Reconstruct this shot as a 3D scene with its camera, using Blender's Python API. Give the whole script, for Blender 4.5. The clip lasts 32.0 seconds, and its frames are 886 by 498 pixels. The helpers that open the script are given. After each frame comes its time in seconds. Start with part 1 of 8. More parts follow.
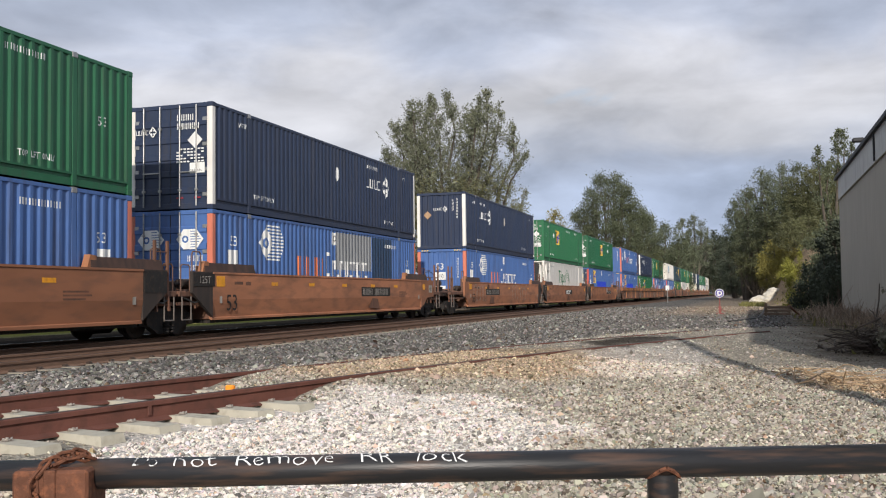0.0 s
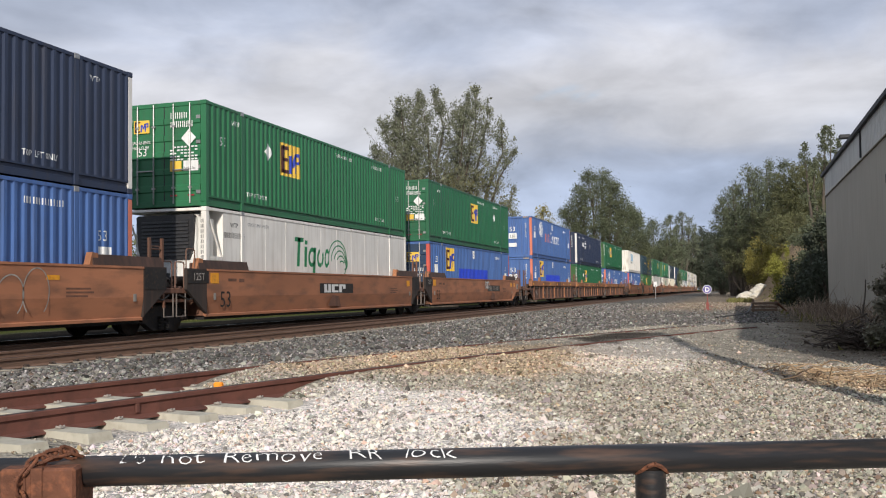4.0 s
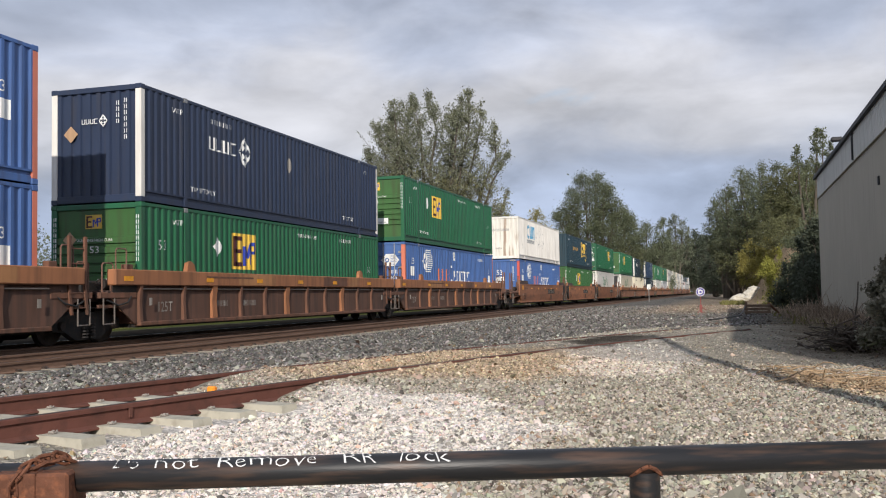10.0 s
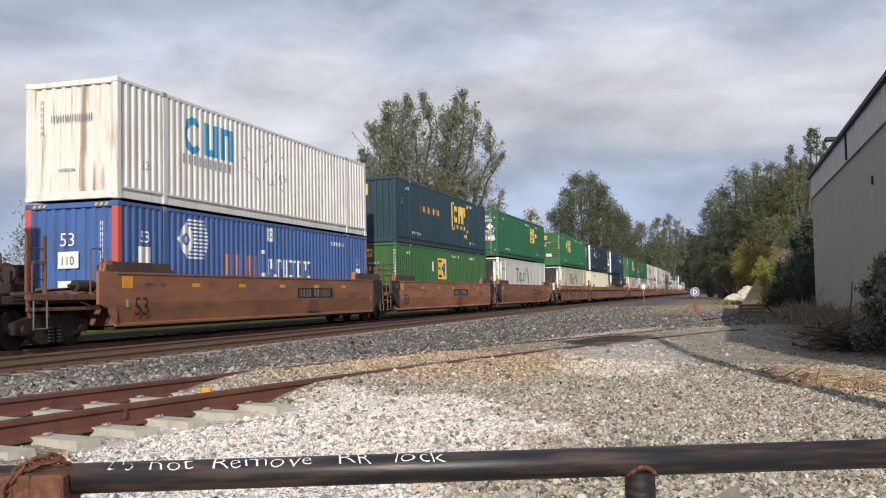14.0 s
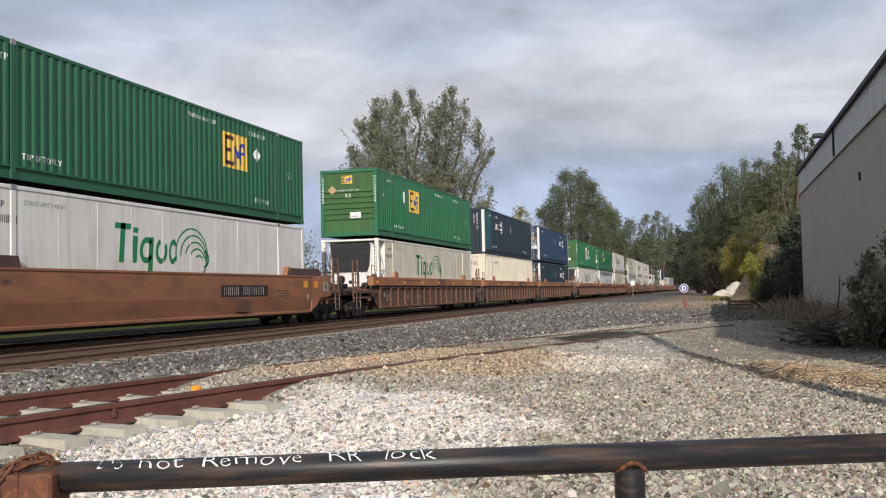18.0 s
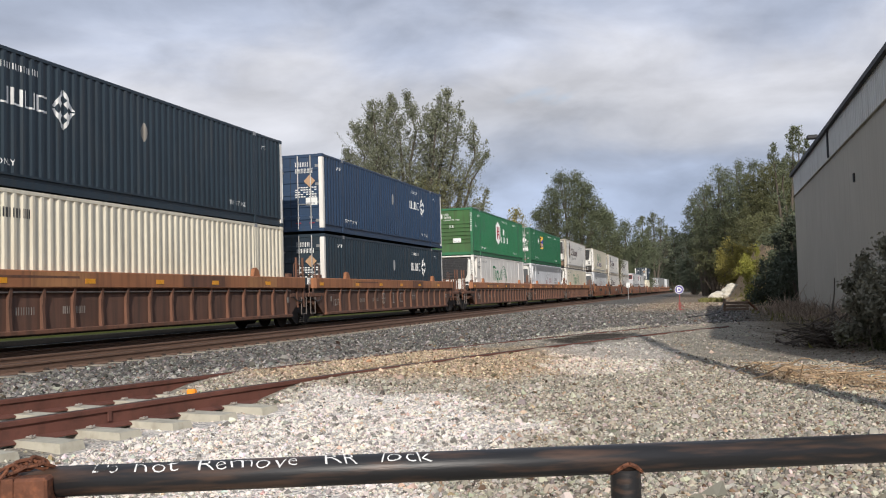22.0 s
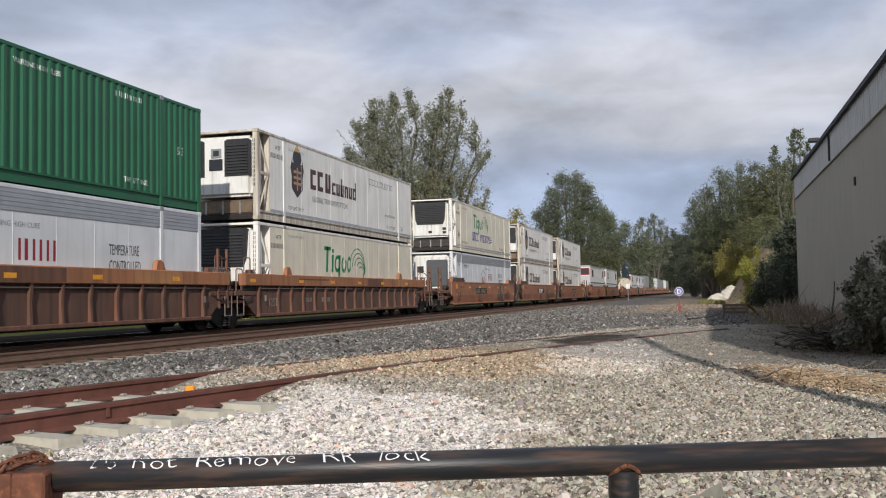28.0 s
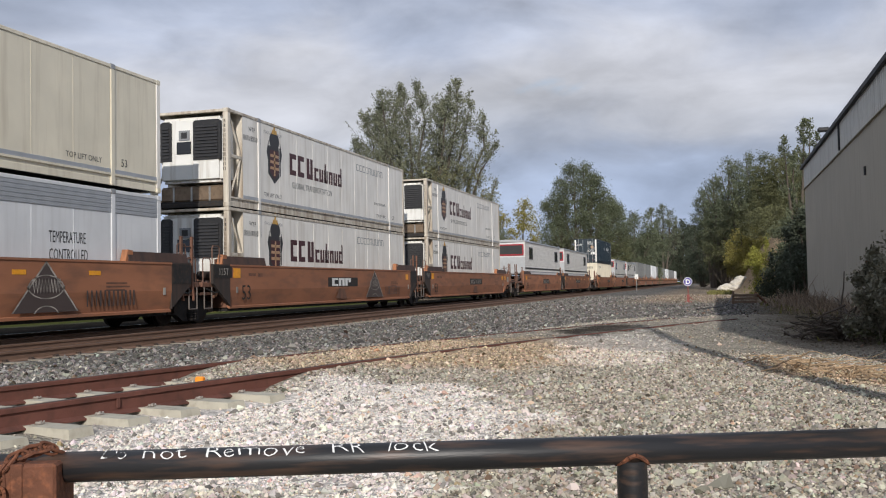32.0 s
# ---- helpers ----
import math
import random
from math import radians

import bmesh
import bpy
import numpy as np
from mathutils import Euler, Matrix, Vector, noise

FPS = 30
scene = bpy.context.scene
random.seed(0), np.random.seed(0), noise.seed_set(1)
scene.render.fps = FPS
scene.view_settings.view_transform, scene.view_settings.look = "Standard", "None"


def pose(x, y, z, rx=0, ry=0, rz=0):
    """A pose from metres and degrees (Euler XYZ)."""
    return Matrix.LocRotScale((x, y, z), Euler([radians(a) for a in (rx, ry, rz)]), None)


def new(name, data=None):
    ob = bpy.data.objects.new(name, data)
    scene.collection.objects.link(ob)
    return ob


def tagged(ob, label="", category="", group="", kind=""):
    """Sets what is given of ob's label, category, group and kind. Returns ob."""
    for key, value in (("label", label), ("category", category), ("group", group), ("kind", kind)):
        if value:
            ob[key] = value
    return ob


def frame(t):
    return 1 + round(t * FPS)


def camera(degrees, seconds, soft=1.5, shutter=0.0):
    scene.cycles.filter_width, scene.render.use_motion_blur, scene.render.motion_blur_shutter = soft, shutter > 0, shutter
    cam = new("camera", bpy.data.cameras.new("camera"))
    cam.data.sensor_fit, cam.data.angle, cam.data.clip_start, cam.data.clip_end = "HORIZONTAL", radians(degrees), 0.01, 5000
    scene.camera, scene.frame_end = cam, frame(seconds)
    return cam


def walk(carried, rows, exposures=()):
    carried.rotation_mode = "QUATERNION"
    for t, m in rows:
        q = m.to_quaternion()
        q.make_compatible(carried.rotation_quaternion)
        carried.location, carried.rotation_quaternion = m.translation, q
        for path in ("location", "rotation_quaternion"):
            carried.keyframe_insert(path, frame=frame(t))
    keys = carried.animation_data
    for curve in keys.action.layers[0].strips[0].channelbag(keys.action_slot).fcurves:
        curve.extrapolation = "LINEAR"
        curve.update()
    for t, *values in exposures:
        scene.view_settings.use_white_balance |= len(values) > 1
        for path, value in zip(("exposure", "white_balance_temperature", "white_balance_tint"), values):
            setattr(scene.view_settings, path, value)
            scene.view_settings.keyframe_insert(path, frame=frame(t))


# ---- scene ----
EYE = 1.12                                     # height of the lens over the gravel, metres
cam = camera(50.29, 32.0, soft=1.1)
CAMERA_ROWS = [
    (0, 17.878, 2.878, 0.745), (0.5, 17.896, 3.024, 0.575), (1, 17.648, 3.018, 0.539), (1.5, 17.521, 2.903, 0.626),
    (2, 17.343, 2.749, 0.739), (2.5, 17.270, 2.710, 0.713), (3, 17.229, 2.863, 0.734), (3.5, 17.212, 2.761, 0.787),
    (5.5, 17.085, 2.578, 0.859), (6, 17.036, 2.669, 0.821), (6.5, 16.974, 2.720, 0.882), (7, 17.020, 2.713, 0.908),
    (7.5, 16.974, 2.712, 0.933), (8, 16.899, 2.791, 0.988), (8.5, 16.841, 2.641, 1.035), (9, 16.827, 2.618, 1.035),
    (9.5, 16.794, 2.724, 1.035), (10, 16.805, 2.854, 1.015), (10.5, 16.794, 2.920, 1.049), (11, 16.750, 2.917, 1.055),
    (11.5, 16.697, 2.903, 1.105), (12, 16.651, 2.753, 1.128), (12.5, 16.646, 2.824, 1.178), (13, 16.586, 2.812, 1.152),
    (13.5, 16.525, 2.810, 1.156), (14, 16.500, 2.884, 1.151), (14.5, 16.366, 2.894, 1.221), (16.5, 16.110, 2.612, 1.351),
    (17, 16.078, 2.611, 1.362), (17.5, 15.982, 2.635, 1.344), (18, 15.876, 2.692, 1.364), (18.5, 15.849, 2.650, 1.418),
    (19, 15.775, 2.600, 1.452), (19.5, 15.745, 2.682, 1.502), (20, 15.797, 2.670, 1.460), (20.5, 15.755, 2.734, 1.506),
    (21, 15.758, 2.752, 1.478), (21.5, 15.701, 2.732, 1.514), (22, 15.608, 2.825, 1.538), (22.5, 15.554, 2.860, 1.550),
    (23, 15.605, 2.848, 1.525), (23.5, 15.582, 2.983, 1.497), (24, 15.572, 2.931, 1.509), (24.5, 15.679, 2.810, 1.430),
    (25, 15.755, 2.491, 1.246), (25.5, 15.854, 2.462, 1.216), (27.5, 15.640, 2.809, 1.067), (28, 15.592, 2.789, 0.958),
    (28.5, 15.628, 2.710, 1.038), (29, 15.681, 2.717, 1.047), (29.5, 15.683, 2.815, 1.043), (30, 15.726, 2.802, 1.106),
    (30.5, 15.735, 2.918, 1.074), (31, 15.802, 2.856, 1.095), (31.5, 15.865, 2.406, 1.132), (32, 16.098, 2.232, 1.054)]
walk(cam, [(t, pose(0, 0, EYE, 90 + pitch, roll, yaw)) for t, yaw, pitch, roll in CAMERA_ROWS],
     exposures=[(0, 0.14, 6420, 11.5), (12, 0.13, 6380, 11.5), (24, 0.12, 6340, 11.5), (27, 0.06, 6280, 11.5), (32, 0.0, 6250, 11.5)])

# ---- daylight: low sun behind the camera, broken cloud ----
SUN_WAY = Vector((-0.288, 1.0, -0.456)).normalized()      # the way the sunlight travels
SUN_ELEV = math.asin(-SUN_WAY.z)
sun = new("sun", bpy.data.lights.new("sun", "SUN"))
sun.data.energy, sun.data.angle, sun.data.color = 3.5, radians(0.6), (1.0, 0.93, 0.82)
sun.matrix_world = Matrix.Translation((20, -60, 40)) @ SUN_WAY.to_track_quat("-Z", "Y").to_matrix().to_4x4()


def build_world():
    world = bpy.data.worlds.new("sky")
    scene.world = world
    world.use_nodes = True
    nt = world.node_tree
    nt.nodes.clear()
    N, L = nt.nodes.new, nt.links.new
    out, bg = N("ShaderNodeOutputWorld"), N("ShaderNodeBackground")
    sky = N("ShaderNodeTexSky")
    sky.sky_type, sky.sun_disc = "NISHITA", False
    sky.sun_elevation = SUN_ELEV
    sky.sun_rotation = math.atan2(-SUN_WAY.x, -SUN_WAY.y)
    dim = N("ShaderNodeVectorMath")
    dim.operation = "SCALE"
    dim.inputs["Scale"].default_value = 0.11
    L(sky.outputs[0], dim.inputs[0])
    co, sep = N("ShaderNodeTexCoord"), N("ShaderNodeSeparateXYZ")
    L(co.outputs["Generated"], sep.inputs[0])
    # project the view ray on a flat cloud deck, so that clouds crowd towards the horizon
    up = N("ShaderNodeMath")
    up.operation = "MAXIMUM"
    up.inputs[1].default_value = 0.0
    L(sep.outputs["Z"], up.inputs[0])
    lift = N("ShaderNodeMath")
    lift.operation = "ADD"
    lift.inputs[1].default_value = 0.42
    L(up.outputs[0], lift.inputs[0])
    dx, dy = N("ShaderNodeMath"), N("ShaderNodeMath")
    dx.operation = dy.operation = "DIVIDE"
    L(sep.outputs["X"], dx.inputs[0]), L(lift.outputs[0], dx.inputs[1])
    L(sep.outputs["Y"], dy.inputs[0]), L(lift.outputs[0], dy.inputs[1])
    deck = N("ShaderNodeCombineXYZ")
    L(dx.outputs[0], deck.inputs[0]), L(dy.outputs[0], deck.inputs[1])
    deck.inputs[2].default_value = 9.2

    def cloud_noise(scale, detail, rough, distort, lo, hi, c0, c1):
        n, r = N("ShaderNodeTexNoise"), N("ShaderNodeValToRGB")
        n.inputs["Scale"].default_value, n.inputs["Detail"].default_value = scale, detail
        n.inputs["Roughness"].default_value, n.inputs["Distortion"].default_value = rough, distort
        L(deck.outputs[0], n.inputs["Vector"]), L(n.outputs[0], r.inputs[0])
        r.color_ramp.interpolation = "EASE"
        r.color_ramp.elements[0].position, r.color_ramp.elements[1].position = lo, hi
        r.color_ramp.elements[0].color, r.color_ramp.elements[1].color = (*c0, 1), (*c1, 1)
        return r.outputs[0]

    cover = cloud_noise(2.3, 7, 0.52, 0.3, 0.22, 0.36, (0, 0, 0), (1, 1, 1))
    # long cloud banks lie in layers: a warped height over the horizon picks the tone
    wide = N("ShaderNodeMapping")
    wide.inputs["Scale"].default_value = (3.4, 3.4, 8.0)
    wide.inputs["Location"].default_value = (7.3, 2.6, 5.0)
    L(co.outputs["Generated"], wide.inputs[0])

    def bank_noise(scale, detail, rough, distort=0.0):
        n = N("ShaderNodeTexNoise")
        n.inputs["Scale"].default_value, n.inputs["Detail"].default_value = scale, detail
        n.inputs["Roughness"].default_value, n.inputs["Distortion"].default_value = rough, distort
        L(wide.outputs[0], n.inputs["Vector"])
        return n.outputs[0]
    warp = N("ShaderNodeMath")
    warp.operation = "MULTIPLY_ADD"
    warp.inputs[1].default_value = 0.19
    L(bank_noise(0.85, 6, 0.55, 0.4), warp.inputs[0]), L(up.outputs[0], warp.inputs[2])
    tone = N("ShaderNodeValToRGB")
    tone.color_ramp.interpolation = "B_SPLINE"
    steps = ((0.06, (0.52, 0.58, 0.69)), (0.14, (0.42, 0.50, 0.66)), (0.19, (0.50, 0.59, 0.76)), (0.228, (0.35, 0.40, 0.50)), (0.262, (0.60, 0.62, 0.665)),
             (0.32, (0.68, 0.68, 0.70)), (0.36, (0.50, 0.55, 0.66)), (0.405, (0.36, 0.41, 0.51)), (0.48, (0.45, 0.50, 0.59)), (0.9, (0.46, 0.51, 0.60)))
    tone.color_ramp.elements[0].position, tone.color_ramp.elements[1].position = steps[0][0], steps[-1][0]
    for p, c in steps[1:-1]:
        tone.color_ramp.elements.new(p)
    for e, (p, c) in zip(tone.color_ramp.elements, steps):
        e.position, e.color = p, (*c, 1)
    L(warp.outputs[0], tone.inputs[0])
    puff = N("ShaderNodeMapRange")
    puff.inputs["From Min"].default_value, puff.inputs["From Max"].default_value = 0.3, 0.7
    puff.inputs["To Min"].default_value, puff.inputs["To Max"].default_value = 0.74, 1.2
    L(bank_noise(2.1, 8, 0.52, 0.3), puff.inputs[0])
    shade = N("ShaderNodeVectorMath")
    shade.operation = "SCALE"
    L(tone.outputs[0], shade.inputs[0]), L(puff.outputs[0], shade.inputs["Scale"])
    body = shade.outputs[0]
    mix = N("ShaderNodeMix")
    mix.data_type = "RGBA"
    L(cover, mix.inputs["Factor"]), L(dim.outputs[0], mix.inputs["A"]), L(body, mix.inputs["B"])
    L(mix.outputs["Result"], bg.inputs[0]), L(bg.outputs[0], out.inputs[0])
    bg.inputs[1].default_value = 0.98


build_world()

# ---- materials ----
def material(name, base, rough=0.6, metal=0.0, vary=0.12, scale=1.5, dirt=None, dirt_amount=0.3, streak=False,
             bump=0.0, bump_scale=60.0, island=0.0, stretch=None, piece=0.0, dirt_lo=0.5, dirt_hi=0.72):
    """A procedural surface: base colour, broad variation, dirt or rust (in upright streaks if asked), fine relief."""
    m = bpy.data.materials.new(name)
    m.use_nodes = True
    nt = m.node_tree
    N, L = nt.nodes.new, nt.links.new
    sh = nt.nodes["Principled BSDF"]
    sh.inputs["Roughness"].default_value, sh.inputs["Metallic"].default_value = rough, metal
    co, info = N("ShaderNodeTexCoord"), N("ShaderNodeObjectInfo")
    shift = N("ShaderNodeVectorMath")
    shift.operation = "ADD"
    k = N("ShaderNodeVectorMath")
    k.operation = "SCALE"
    k.inputs[0].default_value = (37, 53, 19)
    L(info.outputs["Random"], k.inputs["Scale"])
    L(co.outputs["Object"], shift.inputs[0]), L(k.outputs[0], shift.inputs[1])

    def noise_at(sc, detail, vec):
        n = N("ShaderNodeTexNoise")
        n.inputs["Scale"].default_value, n.inputs["Detail"].default_value = sc, detail
        L(vec, n.inputs["Vector"])
        return n.outputs[0]

    def squash(sx, sy, sz):
        mp = N("ShaderNodeMapping")
        mp.inputs["Scale"].default_value = (sx, sy, sz)
        L(shift.outputs[0], mp.inputs[0])
        return mp.outputs[0]

    vec = squash(*stretch) if stretch else shift.outputs[0]
    bright = N("ShaderNodeMapRange")
    bright.inputs["From Min"].default_value, bright.inputs["From Max"].default_value = 0.25, 0.75
    bright.inputs["To Min"].default_value, bright.inputs["To Max"].default_value = 1 - vary, 1 + vary
    L(noise_at(scale, 5, vec), bright.inputs[0])
    value = bright.outputs[0]
    if island:
        g, ir, mul = N("ShaderNodeNewGeometry"), N("ShaderNodeMapRange"), N("ShaderNodeMath")
        ir.inputs["To Min"].default_value, ir.inputs["To Max"].default_value = 1 - island, 1 + island
        L(g.outputs["Random Per Island"], ir.inputs[0])
        mul.operation = "MULTIPLY"
        L(value, mul.inputs[0]), L(ir.outputs[0], mul.inputs[1])
        value = mul.outputs[0]
    if piece:
        pr, mul = N("ShaderNodeMapRange"), N("ShaderNodeMath")
        pr.inputs["To Min"].default_value, pr.inputs["To Max"].default_value = 1 - piece, 1 + piece
        L(info.outputs["Random"], pr.inputs[0])
        mul.operation = "MULTIPLY"
        L(value, mul.inputs[0]), L(pr.outputs[0], mul.inputs[1])
        value = mul.outputs[0]
    tint = N("ShaderNodeVectorMath")
    tint.operation = "SCALE"
    tint.inputs[0].default_value = base
    L(value, tint.inputs["Scale"])
    colour = tint.outputs[0]
    if dirt:
        dn = noise_at(1.0 if streak else scale * 3.1, 7, squash(5.5, 5.5, 0.45) if streak else vec)
        ramp = N("ShaderNodeMapRange")
        ramp.inputs["From Min"].default_value, ramp.inputs["From Max"].default_value = dirt_lo, dirt_hi
        ramp.inputs["To Max"].default_value = dirt_amount
        L(dn, ramp.inputs[0])
        mx = N("ShaderNodeMix")
        mx.data_type = "RGBA"
        mx.inputs["B"].default_value = (*dirt, 1)
        L(ramp.outputs[0], mx.inputs["Factor"]), L(colour, mx.inputs["A"])
        colour = mx.outputs["Result"]
    L(colour, sh.inputs["Base Color"])
    if bump:
        b = N("ShaderNodeBump")
        b.inputs["Strength"].default_value, b.inputs["Distance"].default_value = bump, 0.01
        L(noise_at(bump_scale, 4, vec), b.inputs["Height"]), L(b.outputs[0], sh.inputs["Normal"])
    return m


GRIME = (0.06, 0.05, 0.04)
RUST = (0.16, 0.06, 0.025)


def paint(name, base, dirt=GRIME, amount=0.35, rough=0.5, vary=0.1, lo=0.5, hi=0.75):
    return material(name, base, rough, 0, vary, 0.9, dirt, amount, True, 0.12, 45, dirt_lo=lo, dirt_hi=hi)


P_GREEN = paint("green_paint", (0.015, 0.118, 0.052))
# Warmer olive green, for end walls with level ribs.
P_GREEN_END = paint("olive_green_end_paint", (0.045, 0.13, 0.035), (0.05, 0.04, 0.02), 0.5, lo=0.45, hi=0.7)
P_GREEN_LT = paint("bright_green_paint", (0.022, 0.15, 0.062))
P_GREEN_FADED = paint("faded_yellow_green_paint", (0.042, 0.135, 0.045), amount=0.4)
P_BLUE = paint("blue_paint", (0.066, 0.142, 0.36), amount=0.42)
P_NAVY = paint("navy_paint", (0.02, 0.033, 0.072))
P_NAVY_BLUE = paint("dark_blue_paint", (0.019, 0.045, 0.095))
P_BLACK_BLUE = paint("black_blue_paint", (0.014, 0.029, 0.043))
P_TEAL = paint("teal_paint", (0.013, 0.07, 0.085), amount=0.45)
P_TEAL_DARK = paint("dark_teal_paint", (0.016, 0.045, 0.064))
P_WHITE = paint("white_paint", (0.82, 0.79, 0.735), (0.36, 0.29, 0.2), 0.36, lo=0.48, hi=0.78)
P_GRUBBY = paint("grubby_white_paint", (0.62, 0.57, 0.48), (0.22, 0.14, 0.08), 0.75, lo=0.4, hi=0.7)
P_WHITE_RUSTY = paint("rusty_white_paint", (0.78, 0.75, 0.68), (0.26, 0.14, 0.07), 0.8, lo=0.54, hi=0.7)
P_CREAM = paint("cream_paint", (0.75, 0.69, 0.55), (0.3, 0.22, 0.13), 0.3)
P_GREYWHITE = paint("grey_white_paint", (0.70, 0.71, 0.72), (0.3, 0.28, 0.25), 0.2)
P_SILVER = material("aluminium_band", (0.5, 0.51, 0.52), 0.45, 0.7, 0.1, 3, bump=0.1)
P_ORANGE = paint("faded_orange_paint", (0.66, 0.20, 0.125), (0.2, 0.08, 0.05), 0.4)
P_RED = paint("faded_red_paint", (0.58, 0.10, 0.075), (0.2, 0.06, 0.04), 0.4)
P_CAR = material("railcar_brown_paint", (0.36, 0.148, 0.074), 0.7, 0, 0.22, 0.8, (0.15, 0.078, 0.05), 0.62, bump=0.1, stretch=(1, 0.45, 1.6), dirt_lo=0.46, dirt_hi=0.7, piece=0.22)
P_CAR_DK = paint("railcar_dark_brown_paint", (0.18, 0.082, 0.05), (0.06, 0.04, 0.03), 0.7, 0.8, 0.2, 0.4, 0.7)
P_CAR_SHEET = paint("railcar_sheet_brown_paint", (0.135, 0.068, 0.046), (0.055, 0.037, 0.03), 0.7, 0.8, 0.25, 0.4, 0.7)
P_CAR_PATCH = paint("railcar_ochre_patch", (0.42, 0.2, 0.085), (0.15, 0.07, 0.04), 0.6, 0.75, 0.15, 0.45, 0.7)
P_CAR_DEEP = paint("railcar_shaded_grimy_brown", (0.075, 0.04, 0.03), (0.03, 0.022, 0.02), 0.7, 0.85, 0.25, 0.4, 0.68)
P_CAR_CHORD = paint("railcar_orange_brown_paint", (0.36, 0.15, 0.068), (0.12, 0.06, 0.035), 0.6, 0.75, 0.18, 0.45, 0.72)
P_HANDRAIL = paint("railcar_grab_iron_brown", (0.19, 0.105, 0.075), (0.07, 0.045, 0.035), 0.6, 0.8, 0.2, 0.42, 0.7)
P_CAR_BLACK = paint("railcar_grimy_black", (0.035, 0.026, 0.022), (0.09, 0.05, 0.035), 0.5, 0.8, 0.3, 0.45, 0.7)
M_BLACK = material("grimy_black_steel", (0.022, 0.02, 0.019), 0.7, 0.2, 0.3, 4, (0.09, 0.05, 0.03), 0.5, bump=0.2)
M_AIRPIPE = material("dusty_grey_pipe", (0.2, 0.17, 0.15), 0.6, 0.3, 0.2, 5)
M_HOSE = material("black_rubber_hose", (0.02, 0.02, 0.02), 0.6, 0, 0.2, 5, (0.09, 0.07, 0.05), 0.4)
M_WHEEL = material("greasy_wheel_steel", (0.035, 0.026, 0.022), 0.6, 0.4, 0.3, 6, (0.1, 0.05, 0.03), 0.4)
M_STEEL = material("worn_galvanised_steel", (0.4, 0.4, 0.39), 0.45, 0.8, 0.15, 5, RUST, 0.3, bump=0.1)
M_RUSTY = material("rusty_steel", (0.20, 0.085, 0.045), 0.85, 0.1, 0.25, 8, (0.07, 0.035, 0.025), 0.7, bump=0.35)
M_RAIL = material("rusty_rail", (0.21, 0.125, 0.085), 0.8, 0.1, 0.2, 3, (0.09, 0.06, 0.045), 0.6, bump=0.25, stretch=(8, 0.6, 8))
M_RAIL_DK = material("weathered_rail_head", (0.085, 0.06, 0.048), 0.6, 0.3, 0.2, 3, (0.05, 0.035, 0.03), 0.6, bump=0.2)
M_POLISH = material("polished_rail_head", (0.42, 0.40, 0.37), 0.35, 0.9, 0.15, 3, RUST, 0.25)
M_CONCRETE = material("concrete", (0.46, 0.43, 0.35), 0.9, 0, 0.15, 3, (0.25, 0.22, 0.17), 0.5, bump=0.35, bump_scale=35)
M_PIPE = material("black_pipe_paint_with_rust", (0.022, 0.022, 0.024), 0.42, 0.2, 0.3, 7, (0.15, 0.085, 0.055), 0.6, bump=0.12,
                  stretch=(0.2, 1.6, 1.6), dirt_lo=0.49, dirt_hi=0.72)
M_RUST_BOX = material("deep_rust", (0.14, 0.055, 0.03), 0.85, 0.1, 0.3, 14, (0.35, 0.13, 0.06), 0.6, bump=0.5)
M_BLACK_PL = material("black_plastic", (0.018, 0.018, 0.02), 0.5, 0, 0.15, 4, (0.08, 0.07, 0.06), 0.35)
M_UNIT_WHITE = material("reefer_unit_white", (0.76, 0.755, 0.72), 0.4, 0, 0.06, 2, (0.3, 0.24, 0.16), 0.55, True)
M_TANK_DARK = material("black_grey_tank", (0.05, 0.045, 0.042), 0.5, 0.3, 0.2, 4, (0.1, 0.08, 0.06), 0.5)
M_GRILLE_GREY = material("dark_grey_grille", (0.085, 0.09, 0.095), 0.5, 0.1, 0.1, 4)
M_TANK = material("brown_grey_tank", (0.21, 0.15, 0.10), 0.5, 0.4, 0.2, 4, (0.07, 0.05, 0.04), 0.5)
M_GLASS = material("dark_window_glass", (0.02, 0.022, 0.025), 0.08, 0, 0.1, 2)
D_WHITE = paint("white_marking", (0.78, 0.78, 0.76), (0.3, 0.28, 0.25), 0.3)
D_YELLOW = paint("yellow_marking", (0.80, 0.52, 0.07), (0.3, 0.2, 0.06), 0.3)
D_AMBER = material("amber_reflector", (0.85, 0.36, 0.02), 0.4, 0, 0.1, 4, (0.3, 0.12, 0.04), 0.4)
D_MAROON = paint("maroon_marking", (0.062, 0.012, 0.015))
D_BLUE = paint("blue_marking", (0.03, 0.06, 0.42))
D_BLUE_BRIGHT = paint("bright_blue_repaint", (0.02, 0.055, 0.50), amount=0.15)
D_ORANGE = paint("orange_red_marking", (0.70, 0.19, 0.07), amount=0.2)
D_BLACK = paint("black_marking", (0.025, 0.025, 0.027), amount=0.2)
D_GREEN = paint("green_marking", (0.01, 0.24, 0.085), amount=0.15)
D_RED = paint("red_marking", (0.30, 0.02, 0.03), amount=0.2)
D_GREY = paint("grey_marking", (0.25, 0.26, 0.27), amount=0.2)
D_CYAN = paint("cyan_blue_marking", (0.05, 0.32, 0.55), amount=0.2)
D_INDIGO = paint("indigo_marking", (0.035, 0.025, 0.26), amount=0.15)
D_TAN = paint("tan_placard", (0.48, 0.30, 0.17))
D_DUSK = paint("dusky_spray_paint", (0.07, 0.05, 0.045))
D_GOLD = paint("gold_marking", (0.62, 0.36, 0.08))
